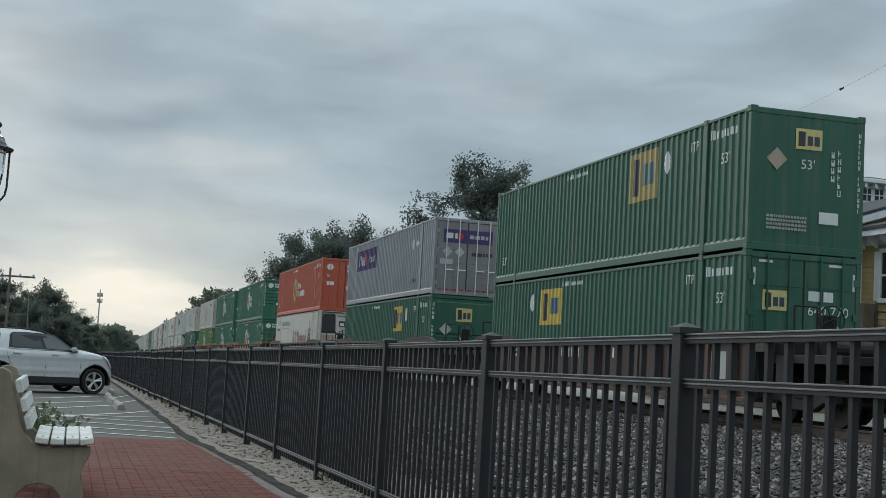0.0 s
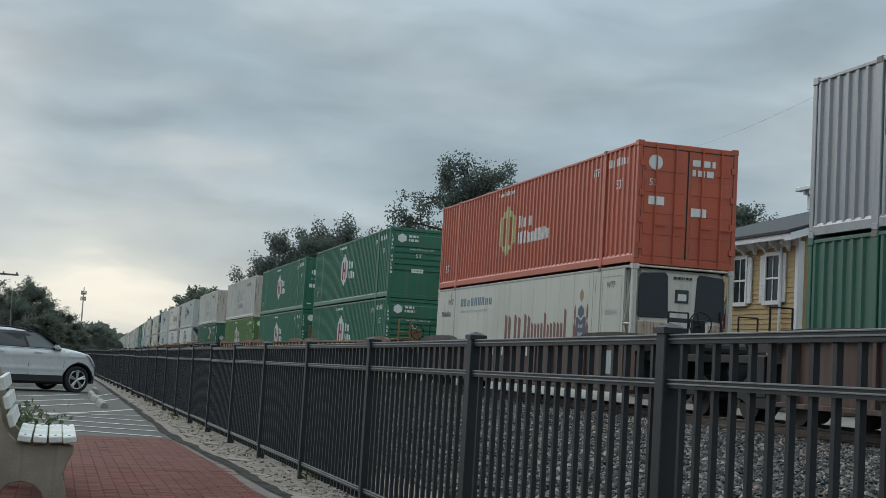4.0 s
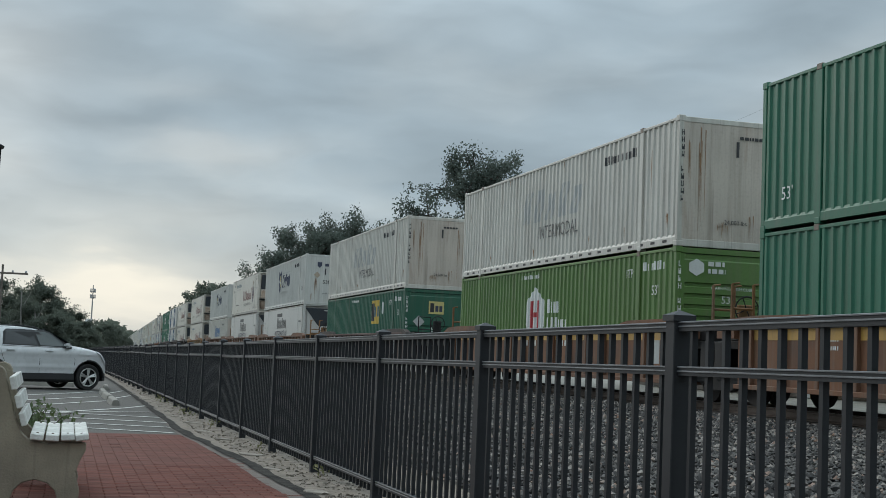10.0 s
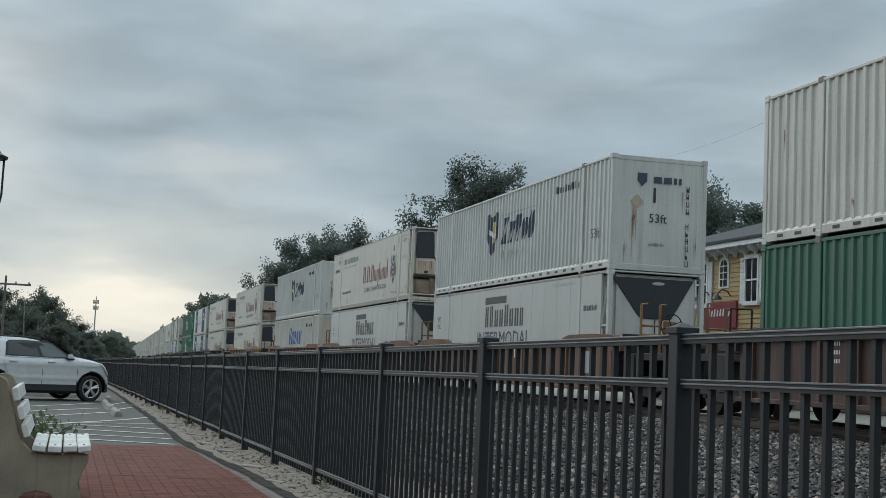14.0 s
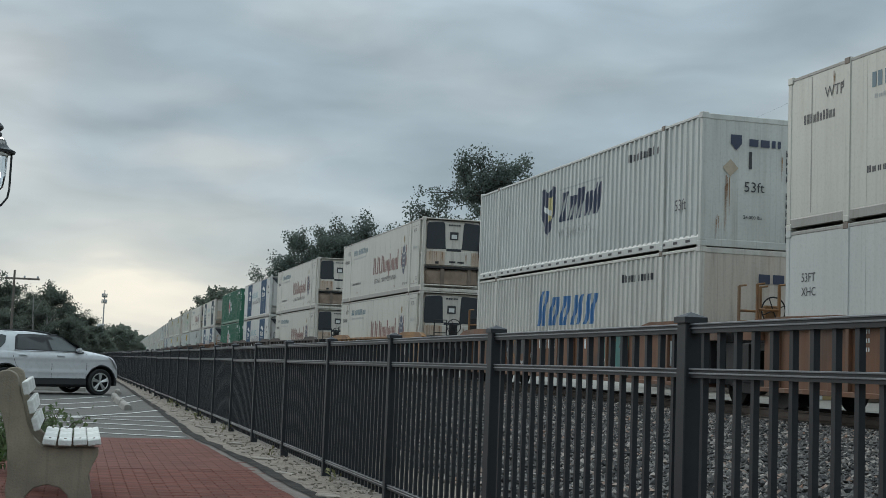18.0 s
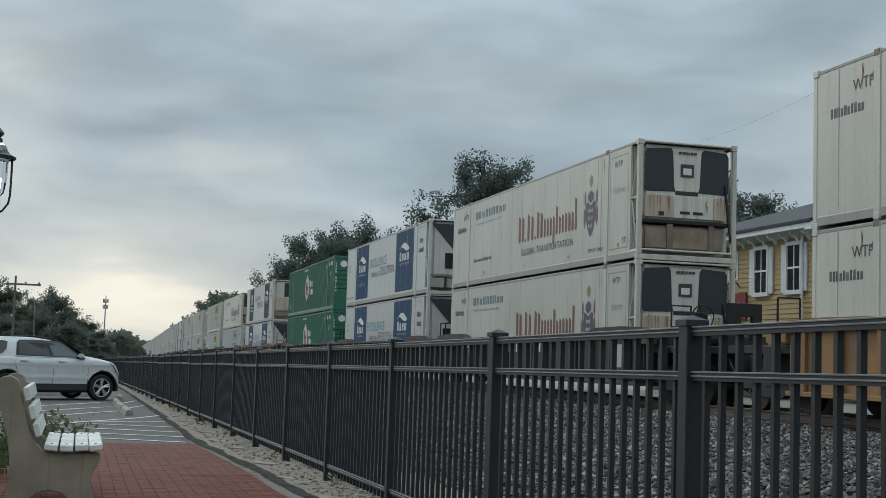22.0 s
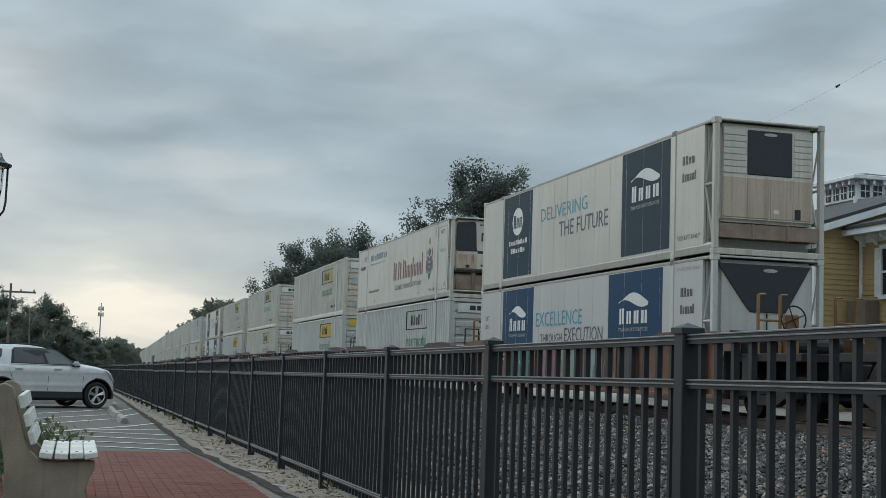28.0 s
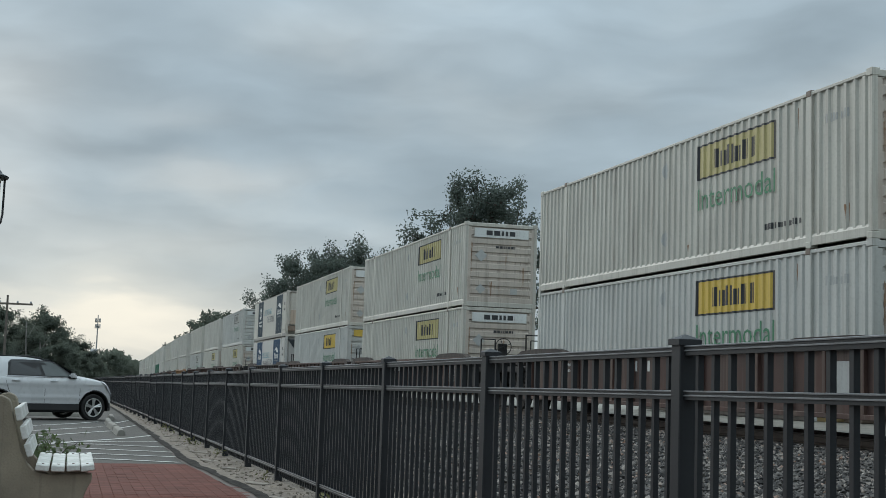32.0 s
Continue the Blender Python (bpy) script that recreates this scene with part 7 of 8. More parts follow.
def body_low(x):
    z = 0.47 if -2.2 < x < 1.92 else 0.42
    for cx in (1.43, -1.43):
        if abs(x - cx) < 0.47:
            z = max(z, 0.37 + math.sqrt(0.47 ** 2 - (x - cx) ** 2))
    return z


def flank(x, k):
    """Point on the body side: k from 0 at the bottom edge to 1 at the top."""
    lo, hi = body_low(x), body_top(x)
    z = lo + (hi - lo) * k
    bulge = float(np.interp(z, (0.40, 0.58, 0.64, 0.70, 0.96, 1.00, 1.08, 1.16, 1.22), (-0.018, -0.010, 0.012, -0.004, 0.004, 0.020, 0.004, -0.015, -0.05)))
    return body_half(x) + bulge - 0.07 * max(0.0, k - 0.86) / 0.14 * (1.0 if x > 1.0 else 0.35), z


def cabin_half(z):
    return float(np.interp(z, (1.19, 1.40, 1.60, 1.69, 1.75), (0.935, 0.865, 0.775, 0.70, 0.50)))


def build_suv():
    y = 36.43
    suv = thing("suv", "white sport utility vehicle parked nose towards the fence", "car", pose(-0.988, y, lot_z(-0.7, y) - 0.004, 0, 0, 28))
    suv.scale = (0.94, 0.94, 0.94)
    stations = sorted({round(-2.5 + 0.05 * i, 3) for i in range(93)} | {2.15, 2.12, 0.96, 1.90, -0.96, -1.90})
    ks = [i / 16 for i in range(17)]
    for s in (-1, 1):
        rows = []
        for x in stations:
            rows.append([(x, s * w, z) for w, z in (flank(x, k) for k in ks)])
        bm = grid_mesh(rows)
        bmesh.ops.recalc_face_normals(bm, faces=bm.faces)
        smooth(part("body_side", bm, M["car_white"], suv, "pearl white body side with a crease below the handles"))
    # bonnet and waist, crowned between the flanks
    rows = []
    for x in stations:
        w, z = flank(x, 1.0)
        rows.append([(x, w * q, z + 0.055 * (1 - q * q) * (1.0 if x > 0.9 else 0.2)) for q in (-1, -0.86, -0.6, -0.3, 0, 0.3, 0.6, 0.86, 1)])
    smooth(part("bonnet", grid_mesh(rows), M["car_white"], suv, "smooth white bonnet"))
    # cabin in rounded level rings
    rings = []
    for z, x0, x1 in ((1.18, -2.45, 1.06), (1.30, -2.44, 0.84), (1.45, -2.40, 0.56), (1.57, -2.34, 0.30), (1.64, -2.28, 0.12), (1.69, -2.18, -0.10), (1.725, -2.02, -0.42), (1.74, -1.70, -0.80)):
        n, r = 40, []
        for i in range(n):
            c, d = math.cos(2 * math.pi * i / n), math.sin(2 * math.pi * i / n)
            r.append(((x0 + x1) / 2 + (x1 - x0) / 2 * math.copysign(abs(c) ** 0.32, c), cabin_half(z) * math.copysign(abs(d) ** 0.42, d), z))
        rings.append(r + r[:1])
    bm = grid_mesh(rings)
    bm.faces.new([bm.verts.new(p) for p in rings[-1][:-1]])
    bmesh.ops.remove_doubles(bm, verts=bm.verts, dist=0.0005)
    bmesh.ops.recalc_face_normals(bm, faces=bm.faces)
    smooth(part("cabin", bm, M["car_white"], suv, "white cabin and roof"))

    def pane(name, pts, mt, out=0.014, label=""):
        """A pane on both flanks, following the lean of the cabin wall."""
        for s in (-1, 1):
            rows = []
            for q in (out, -0.05):
                rows.append([(x, s * (cabin_half(z) + q), z) for x, z in pts])
            bm = B()
            front, back = [bm.verts.new(p) for p in rows[0]], [bm.verts.new(p) for p in rows[1]]
            n = len(pts)
            bm.faces.new(front); bm.faces.new(back[::-1])
            for i in range(n):
                j = (i + 1) % n
                bm.faces.new((front[i], back[i], back[j], front[j]))
            bmesh.ops.recalc_face_normals(bm, faces=bm.faces)
            part(name, bm, mt, suv, label)
    pane("window_surround", [(-1.18, 1.225), (0.80, 1.195), (0.74, 1.27), (0.26, 1.60), (0.10, 1.645), (-0.60, 1.665), (-1.02, 1.655), (-1.12, 1.58)], M["car_trim"], 0.008, "black window surround")
    pane("side_window", [(-0.08, 1.235), (0.66, 1.225), (0.60, 1.31), (0.24, 1.56), (0.08, 1.605), (-0.19, 1.615)], M["glass_reflect"], 0.013, "front door glass with a pale reflection")
    pane("side_window", [(-1.11, 1.255), (-0.17, 1.24), (-0.28, 1.618), (-0.60, 1.628), (-0.98, 1.620), (-1.06, 1.56)], M["glass_tint"], 0.013, "dark tinted rear door glass")
    pane("side_window", [(-2.12, 1.30), (-1.58, 1.27), (-1.44, 1.40), (-1.38, 1.60), (-1.50, 1.63), (-1.98, 1.60)], M["glass_tint"], 0.013, "dark tinted quarter glass")
    pane("belt_strip", [(-1.20, 1.205), (0.86, 1.180), (0.86, 1.195), (-1.20, 1.222)], M["chrome"], 0.018, "thin bright strip under the windows")
    ws = grid_mesh([[(x + 0.035, cabin_half(z) * 0.86 * q, z + 0.035 + 0.012 * (1 - q * q)) for q in (-1, -0.5, 0, 0.5, 1)] for x, z in ((0.94, 1.235), (0.66, 1.39), (0.34, 1.555), (0.14, 1.645))])
    part("windscreen", extrude_sheet(ws, 0.012), M["glass_dark"], suv)
    for s in (-1, 1):
        w = body_half(0.0)
        sill = B()
        extrude(sill, [(s * (w - 0.10), 0.24), (s * (w - 0.03), 0.24), (s * (w + 0.008), 0.30), (s * (w - 0.008), 0.465), (s * (w - 0.10), 0.465)], -0.97, 0.97, "y")
        for v in sill.verts:
            v.co = Vector((v.co.y, v.co.x, v.co.z))
        bmesh.ops.recalc_face_normals(sill, faces=sill.faces)
        part("sill", sill, M["car_trim"], suv, "black plastic sill")
        for pts in ([(0.96, 0.50), (0.965, 0.85), (0.95, 1.15)], [(-0.10, 0.48), (-0.10, 0.85), (-0.115, 1.19)], [(-1.02, 0.62), (-1.16, 0.85), (-1.24, 1.05), (-1.23, 1.20)]):
            seam = B()
            for (xa, za), (xb, zb) in zip(pts, pts[1:]):
                q = [(xa, za), (xa + 0.012, za), (xb + 0.012, zb), (xb, zb)]
                vs = [(px, s * (flank(px, (pz - body_low(px)) / (body_top(px) - body_low(px)))[0] + 0.007), pz) for px, pz in q]
                seam.faces.new([seam.verts.new(v) for v in vs])
            part("door_seam", seam, M["car_trim"], suv)
        for x in (0.05, -1.08):
            part("door_handle", bevelled(box(B(), (x, min(s * 0.96, s * 1.025), 1.075), (x + 0.23, max(s * 0.96, s * 1.025), 1.11)), 0.012, 2), M["trim"], suv)
        part("mirror", bevelled(box(B(), (0.62, min(s * 0.93, s * 1.13), 1.19), (0.78, max(s * 0.93, s * 1.13), 1.32)), 0.04, 2), M["car_white"], suv)
        part("mirror_foot", bevelled(box(B(), (0.62, min(s * 0.90, s * 0.99), 1.17), (0.86, max(s * 0.90, s * 0.99), 1.21)), 0.01), M["car_trim"], suv)
        rail = B()
        for p, q in (((-2.0, 1.68), (-1.85, 1.745)), ((-1.85, 1.745), (-0.5, 1.755)), ((-0.5, 1.755), (-0.1, 1.71)), ((-0.1, 1.71), (0.0, 1.66))):
            tube(rail, (p[0], s * 0.655, p[1]), (q[0], s * 0.655, q[1]), 0.02, n=6)
        part("roof_rail", rail, M["car_trim"], suv, "dark roof rail")
        lamp = grid_mesh([[(x, s * (flank(x, k)[0] + 0.012), flank(x, k)[1]) for k in ks2] for x, ks2 in ((1.68, (0.86, 0.92, 0.97)), (1.80, (0.80, 0.88, 0.96)), (1.92, (0.74, 0.84, 0.95)), (2.01, (0.74, 0.84, 0.94)), (2.06, (0.78, 0.85, 0.92)))])
        part("headlight", extrude_sheet(lamp, -0.02), M["lens"], suv, "clear swept-back headlight")
        for cx in (1.43, -1.43):
            pts = [(0.495 * math.cos(k * math.pi / 12), 0.37 + 0.495 * math.sin(k * math.pi / 12)) for k in range(13)] + [(0.462 * math.cos(k * math.pi / 12), 0.37 + 0.462 * math.sin(k * math.pi / 12)) for k in range(12, -1, -1)]
            wa = body_half(cx)
            part("wheel_arch", extrude(B(), [(cx + a, b) for a, b in pts], s * (wa - 0.03), s * (wa + 0.006), "y"), M["car_trim"], suv, "thin black arch trim")
            inner = B()
            for k in range(12):
                a, b = k * math.pi / 12, (k + 1) * math.pi / 12
                q = [(cx + 0.47 * math.cos(a), 0.37 + 0.47 * math.sin(a)), (cx + 0.47 * math.cos(b), 0.37 + 0.47 * math.sin(b))]
                inner.faces.new([inner.verts.new(p) for p in ((q[0][0], s * (wa - 0.02), q[0][1]), (q[1][0], s * (wa - 0.02), q[1][1]), (q[1][0], s * 0.55, q[1][1]), (q[0][0], s * 0.55, q[0][1]))])
            part("arch_liner", inner, M["car_trim"], suv)
            yy = s * (0.86 if cx < 0 else 0.84)
            part("tyre", smooth_tyre(cx, yy), M["rubber"], suv)
            rim = B()
            tube(rim, (cx, yy - s * 0.02, 0.37), (cx, yy + s * 0.105, 0.37), 0.055, n=12)
            for k in range(10):
                a = 2 * math.pi * (k // 2) / 5 + (0.13 if k % 2 else -0.13) + 0.3
                tube(rim, (cx, yy + s * 0.095, 0.37), (cx + 0.245 * math.cos(a), yy + s * 0.112, 0.37 + 0.245 * math.sin(a)), 0.024, 0.026, 5)
            for k in range(24):
                a, b = 2 * math.pi * k / 24, 2 * math.pi * (k + 1) / 24
                tube(rim, (cx + 0.25 * math.cos(a), yy + s * 0.115, 0.37 + 0.25 * math.sin(a)), (cx + 0.25 * math.cos(b), yy + s * 0.115, 0.37 + 0.25 * math.sin(b)), 0.016, n=5, caps=False)
            part("rim", rim, M["alloy"], suv, "silver five-spoke alloy rim")
            part("brake_disc", tube(B(), (cx, yy + s * 0.0, 0.37), (cx, yy + s * 0.03, 0.37), 0.24, n=20), M["car_trim"], suv)
    bumper = [(1.92, 0.87), (1.99, 0.80), (2.08, 0.70), (2.165, 0.58), (2.195, 0.30)]
    outline = [(x, -w) for x, w in bumper] + [(x, w) for x, w in reversed(bumper)]
    bm = bevelled(extrude(B(), outline, 0.26, 0.50, "z"), 0.02)
    part("front_bumper", bm, M["car_trim"], suv, "black lower bumper")
    part("grille", bevelled(box(B(), (2.07, -0.5, 0.58), (2.165, 0.5, 0.80)), 0.02), M["car_trim"], suv)
    part("underbody", box(B(), (-2.3, -0.80, 0.22), (1.80, 0.80, 0.46)), M["car_trim"], suv)


def extrude_sheet(bm, d):
    """Gives a sheet the thickness d along its normals."""
    bmesh.ops.recalc_face_normals(bm, faces=bm.faces)
    bmesh.ops.solidify(bm, geom=list(bm.faces), thickness=d)
    return bm


def smooth_tyre(cx, yy):
    bm = B()
    prof = [(0.27, -0.10), (0.345, -0.115), (0.37, -0.09), (0.375, 0.0), (0.37, 0.09), (0.345, 0.115), (0.27, 0.10)]
    n = 32
    rings = [[bm.verts.new((cx + r * math.cos(2 * math.pi * i / n), yy + w, 0.37 + r * math.sin(2 * math.pi * i / n))) for i in range(n)] for r, w in prof]
    for a, b in zip(rings, rings[1:] + rings[:1]):
        for i in range(n):
            bm.faces.new((a[i], a[(i + 1) % n], b[(i + 1) % n], b[i]))
    bmesh.ops.recalc_face_normals(bm, faces=bm.faces)
    return bm


# ---------------------------------------------------------------- station building
def sash(house, y0, y1, z0, z1, x, shutters=True, face="x"):
    """A sash window in a wall that faces -x (or -y): frame, panes, bars, shutters."""
    def bx(lo, hi):
        (a0, b0, c0), (a1, b1, c1) = lo, hi
        if face == "x":
            return box(B(), (x + a0, b0, c0), (x + a1, b1, c1))
        return box(B(), (b0, x + a0, c0), (b1, x + a1, c1))
    win = part("window", bx((-0.02, y0, z0), (0.0, y1, z1)), M["glass_dark"], house, "dark sash window")
    for lo, hi in (((-0.07, y0 - 0.09, z0 - 0.09), (0.01, y0, z1 + 0.12)), ((-0.07, y1, z0 - 0.09), (0.01, y1 + 0.09, z1 + 0.12)), ((-0.07, y0, z1), (0.01, y1, z1 + 0.12)), ((-0.10, y0 - 0.12, z0 - 0.13), (0.01, y1 + 0.12, z0 - 0.003))):
        part("frame_board", bx(lo, hi), M["trim"], win)
    zm, ym = (z0 + z1) / 2, (y0 + y1) / 2
    part("meeting_rail", bx((-0.05, y0, zm - 0.03), (-0.021, y1, zm + 0.03)), M["trim"], win)
    part("glazing_bar", bx((-0.045, ym - 0.015, z0), (-0.021, ym + 0.015, z1)), M["trim"], win)
    if shutters:
        for a, b in ((y0 - 0.36, y0 - 0.10), (y1 + 0.10, y1 + 0.36)):
            sh = part("shutter", bx((-0.05, a, z0 - 0.05), (-0.005, b, z1 + 0.05)), M["trim"], house, "white louvred shutter")
            for k in range(12):
                z = z0 + (z1 - z0) * (k + 0.3) / 12
                part("slat", bx((-0.062, a + 0.05, z), (-0.051, b - 0.05, z + 0.05)), M["trim"], sh)


def boards(house, y0, y1, z0, z1, x, face="x", cut=lambda z: None):
    """Clapboards: thin overlapping courses on a wall."""
    z, k = z0, 0.155
    while z < z1 - 0.02:
        t = min(z + k, z1)
        span = cut((z + t) / 2) or (y0, y1)
        a, b = span
        if b - a > 0.05:
            bm = B()
            if face == "x":
                pts = [(x, z), (x - 0.032, z), (x - 0.010, t + 0.006), (x, t + 0.006)]
                extrude(bm, pts, a, b, "y")
            else:
                pts = [(x, z), (x - 0.032, z), (x - 0.010, t + 0.006), (x, t + 0.006)]
                extrude(bm, pts, a, b, "x")
            part("clapboard", bm, M["siding"], house)
        z = t


def brackets(house, y0, y1, x, z, n):
    br = shared("bracket", lambda: extrude(B(), [(0.0, 0.0), (-0.36, 0.0), (-0.34, -0.10), (-0.16, -0.16), (-0.06, -0.30), (0.0, -0.32)], -0.05, 0.05, "y"), M["trim"])
    for k in range(n):
        part("eave_bracket", br, None, house).location = (x, y0 + (y1 - y0) * (k + 0.5) / n, z)


def build_station():
    g = 0.15
    st = thing("station_building", "yellow clapboard station house with white trim and a cupola", "building")
    # long wing: front at x 21, gable end at y 34.15
    X, Y0, Y1, EZ, RX, RZ = 21.0, 34.15, 46.2, 5.45, 26.0, 7.08
    part("wall", box(B(), (X, Y0, g), (X + 0.2, Y1, EZ)), M["siding"], st)
    part("wall", extrude(B(), [(X + 0.2, g), (31.0, g), (31.0, EZ), (RX, RZ), (X + 0.2, EZ)], Y0 + 0.004, Y0 + 0.2, "y"), M["siding"], st)
    part("wall", box(B(), (X + 0.2, Y1 - 0.2, g), (31.0, Y1, EZ)), M["siding"], st)
    part("wall", box(B(), (30.8, Y0 + 0.2, g), (31.0, Y1 - 0.2, EZ)), M["siding"], st)
    boards(st, Y0 + 0.1, Y1 - 0.1, 1.4, 5.15, X)
    sl = (RZ - EZ) / (RX - X)
    boards(st, X + 0.1, 31, 1.4, RZ - 0.2, Y0, "y", lambda z: (X + 0.1 if z < EZ else X + (z - EZ) / sl, 31.0 if z < EZ else 31.0 - (z - EZ) / sl))
    for y in (Y0 - 0.045, Y1 - 0.12):
        part("corner_board", bevelled(box(B(), (X - 0.05, y, g), (X + 0.16, y + 0.17, EZ - 0.2)), 0.008), M["trim"], st)
    part("frieze", box(B(), (X - 0.045, Y0 - 0.05, EZ - 0.32), (X - 0.002, Y1, EZ - 0.02)), M["trim"], st)
    over = 0.55
    part("eave", extrude(B(), [(X - over, EZ - over * sl - 0.0), (X - over, EZ - over * sl + 0.16), (X + 0.02, EZ + 0.16), (X + 0.02, EZ - 0.02)], Y0 - 0.036, Y1 + 0.3, "y"), M["trim"], st)
    brackets(st, Y0 + 0.1, Y1, X - 0.045, EZ - 0.16, 18)
    roof = extrude(B(), [(X - over - 0.05, EZ - over * sl + 0.165), (RX, RZ + 0.165), (31.6, EZ - 0.6 * sl + 0.165), (31.6, EZ - 0.6 * sl + 0.25), (RX, RZ + 0.26), (X - over - 0.05, EZ - over * sl + 0.25)], Y0 - 0.4, Y1 + 0.35, "y")
    for v in roof.verts:
        if v.co.y > Y1 and abs(v.co.x - RX) < 0.01:
            v.co.y = Y1 - 5.5
    bmesh.ops.recalc_face_normals(roof, faces=roof.faces)
    part("roof", roof, M["shingle"], st, "grey shingle roof hipped at its far end")
    part("rake_board", extrude(B(), [(X - over, EZ - over * sl - 0.06), (RX, RZ - 0.06), (RX, RZ + 0.16), (X - over, EZ - over * sl + 0.16)], Y0 - 0.40, Y0 - 0.04, "y"), M["trim"], st)
    for yc in (35.5, 37.5, 40.95, 43.6):
        sash(st, yc - 0.38, yc + 0.38, 3.50, 4.88, X - 0.034)
    # arched window over the sign
    yc, w = 39.42, 0.24
    pts = [(yc - w, 4.06), (yc + w, 4.06), (yc + w, 4.72)] + [(yc + w * math.cos(a * 0.3927), 4.72 + w * math.sin(a * 0.3927)) for a in range(1, 8)] + [(yc - w, 4.72)]
    aw = part("arched_window", extrude(B(), pts, X - 0.06, X - 0.03, "x"), M["glass_dark"], st)
    big = [(yc + (p - yc) * 1.45, 4.4 + (q - 4.4) * 1.18) for p, q in pts]
    part("frame_board", extrude(B(), big, X - 0.05, X - 0.032, "x"), M["trim"], aw)
    for z in (4.3, 4.52, 4.74):
        part("glazing_bar", box(B(), (X - 0.075, yc - w, z - 0.015), (X - 0.061, yc + w, z + 0.015)), M["trim"], aw)
    part("glazing_bar", box(B(), (X - 0.078, yc - 0.015, 4.06), (X - 0.061, yc + 0.015, 4.95)), M["trim"], aw)
    for y, z in ((34.6, 1.4),):
        part("downpipe", tube(B(), (X - 0.12, y + 0.35, 0.3), (X - 0.12, y + 0.35, 5.1), 0.045, n=8), M["trim"], st)
    # sign board with goose-neck lamps
    sg = thing("sign_board", "maroon wall sign with white script across it", "sign", pose(X - 0.06, 39.62, 2.66))
    part("board", bevelled(box(B(), (-0.04, -1.2, 0), (0.02, 1.2, 0.88)), 0.01), M["sign_red"], sg)
    bm, rng = B(), random.Random(3)
    for k in range(8):
        y = 0.75 - 0.2 * k
        h = 0.42 if k == 0 else 0.16 + 0.14 * rng.random()
        extrude(bm, [(y, 0.40), (y - 0.10, 0.40), (y - 0.15, 0.40 + h), (y - 0.07, 0.40 + h)], -0.046, -0.042, "x")
    part("script_bars", bm, M["letter_white"], sg)
    for y in (38.95, 40.35):
        lp = thing("wall_lamp", "dark goose-neck lamp over the wall sign", "wall lamp", pose(X - 0.034, y, 3.72), group="lamps over the sign")
        neck = B()
        pts = [(0, 0, 0.0), (-0.12, 0, 0.16), (-0.30, 0, 0.20), (-0.44, 0, 0.10), (-0.48, 0, 0.02)]
        for p, q in zip(pts, pts[1:]):
            tube(neck, p, q, 0.022, n=6)
        part("neck", neck, M["lamp_metal"], lp)
        part("shade", lathe(B(), [(0.17, -0.14), (0.12, -0.04), (0.05, 0.0), (0.03, 0.05)], 14, (-0.48, 0)), M["lamp_metal"], lp)
    # nearer block, set back
    X2, YA, YB, E2 = 22.45, 22.0, 34.05, 5.45
    part("wall", box(B(), (X2, YA, g), (X2 + 0.2, YB, E2)), M["siding"], st)
    part("wall", box(B(), (X2 + 0.2, YA, g), (31, YA + 0.2, E2)), M["siding"], st)
    boards(st, YA, YB, 1.4, 5.2, X2)
    for y in (YB - 0.16, YA):
        part("corner_board", bevelled(box(B(), (X2 - 0.05, y, g), (X2 - 0.001, y + 0.15, E2 - 0.2)), 0.008), M["trim"], st)
    part("frieze", box(B(), (X2 - 0.045, YA, E2 - 0.32), (X2 - 0.002, YB, E2 - 0.02)), M["trim"], st)
    part("eave", extrude(B(), [(X2 - 0.6, E2 - 0.12), (X2 - 0.6, E2 + 0.06), (X2 + 0.1, E2 + 0.16), (X2 + 0.1, E2 - 0.02)], YA - 0.4, YB + 0.05, "y"), M["trim"], st)
    brackets(st, YA, YB, X2 - 0.045, E2 - 0.12, 19)
    part("roof", extrude(B(), [(X2 - 0.65, E2 + 0.062), (27.0, 6.9), (31.6, 5.4), (31.6, 5.5), (27.0, 7.0), (X2 - 0.65, E2 + 0.15)], YA - 0.45, YB - 0.05, "y"), M["shingle"], st, "grey shingle roof")
    for yc in (32.45, 30.2, 27.5):
        sash(st, yc - 0.38, yc + 0.38, 3.55, 4.88, X2 - 0.034)
    # added strip standing in for pinkish platform paving under the cars
    for x, ya, yb in ((X, Y0 - 0.04, Y1), (X2, YA, YB - 0.2)):
        part("plinth", bevelled(box(B(), (x - 0.07, ya, g), (x - 0.002, yb, 1.39)), 0.01), M["border"], st, "low grey-brown strip added along the wall foot")
    # cupola on the ridge
    cx, cy, r = 27.5, 41.3, 1.15
    part("cupola_base", box(B(), (cx - r + 0.1, cy - r + 0.1, 6.6), (cx + r - 0.1, cy + r - 0.1, 7.5)), M["siding"], st)
    part("cupola_wall", bevelled(box(B(), (cx - r, cy - r, 7.45), (cx + r, cy + r, 8.15)), 0.02), M["trim"], st, "white cupola with small windows")
    for k in range(4):
        y = cy - r + 0.32 + 0.50 * k
        w1 = part("cupola_window", box(B(), (cx - r - 0.02, y - 0.15, 7.55), (cx - r - 0.004, y + 0.17, 7.98)), M["glass_dark"], st)
        part("glazing_bar", box(B(), (cx - r - 0.035, y - 0.015, 7.55), (cx - r - 0.021, y + 0.015, 7.98)), M["trim"], w1)
        part("glazing_bar", box(B(), (cx - r - 0.037, y - 0.17, 7.75), (cx - r - 0.021, y + 0.17, 7.78)), M["trim"], w1)
        x = cx - r + 0.32 + 0.50 * k
        w1 = part("cupola_window", box(B(), (x - 0.17, cy - r - 0.02, 7.55), (x + 0.17, cy - r - 0.004, 7.98)), M["glass_dark"], st)
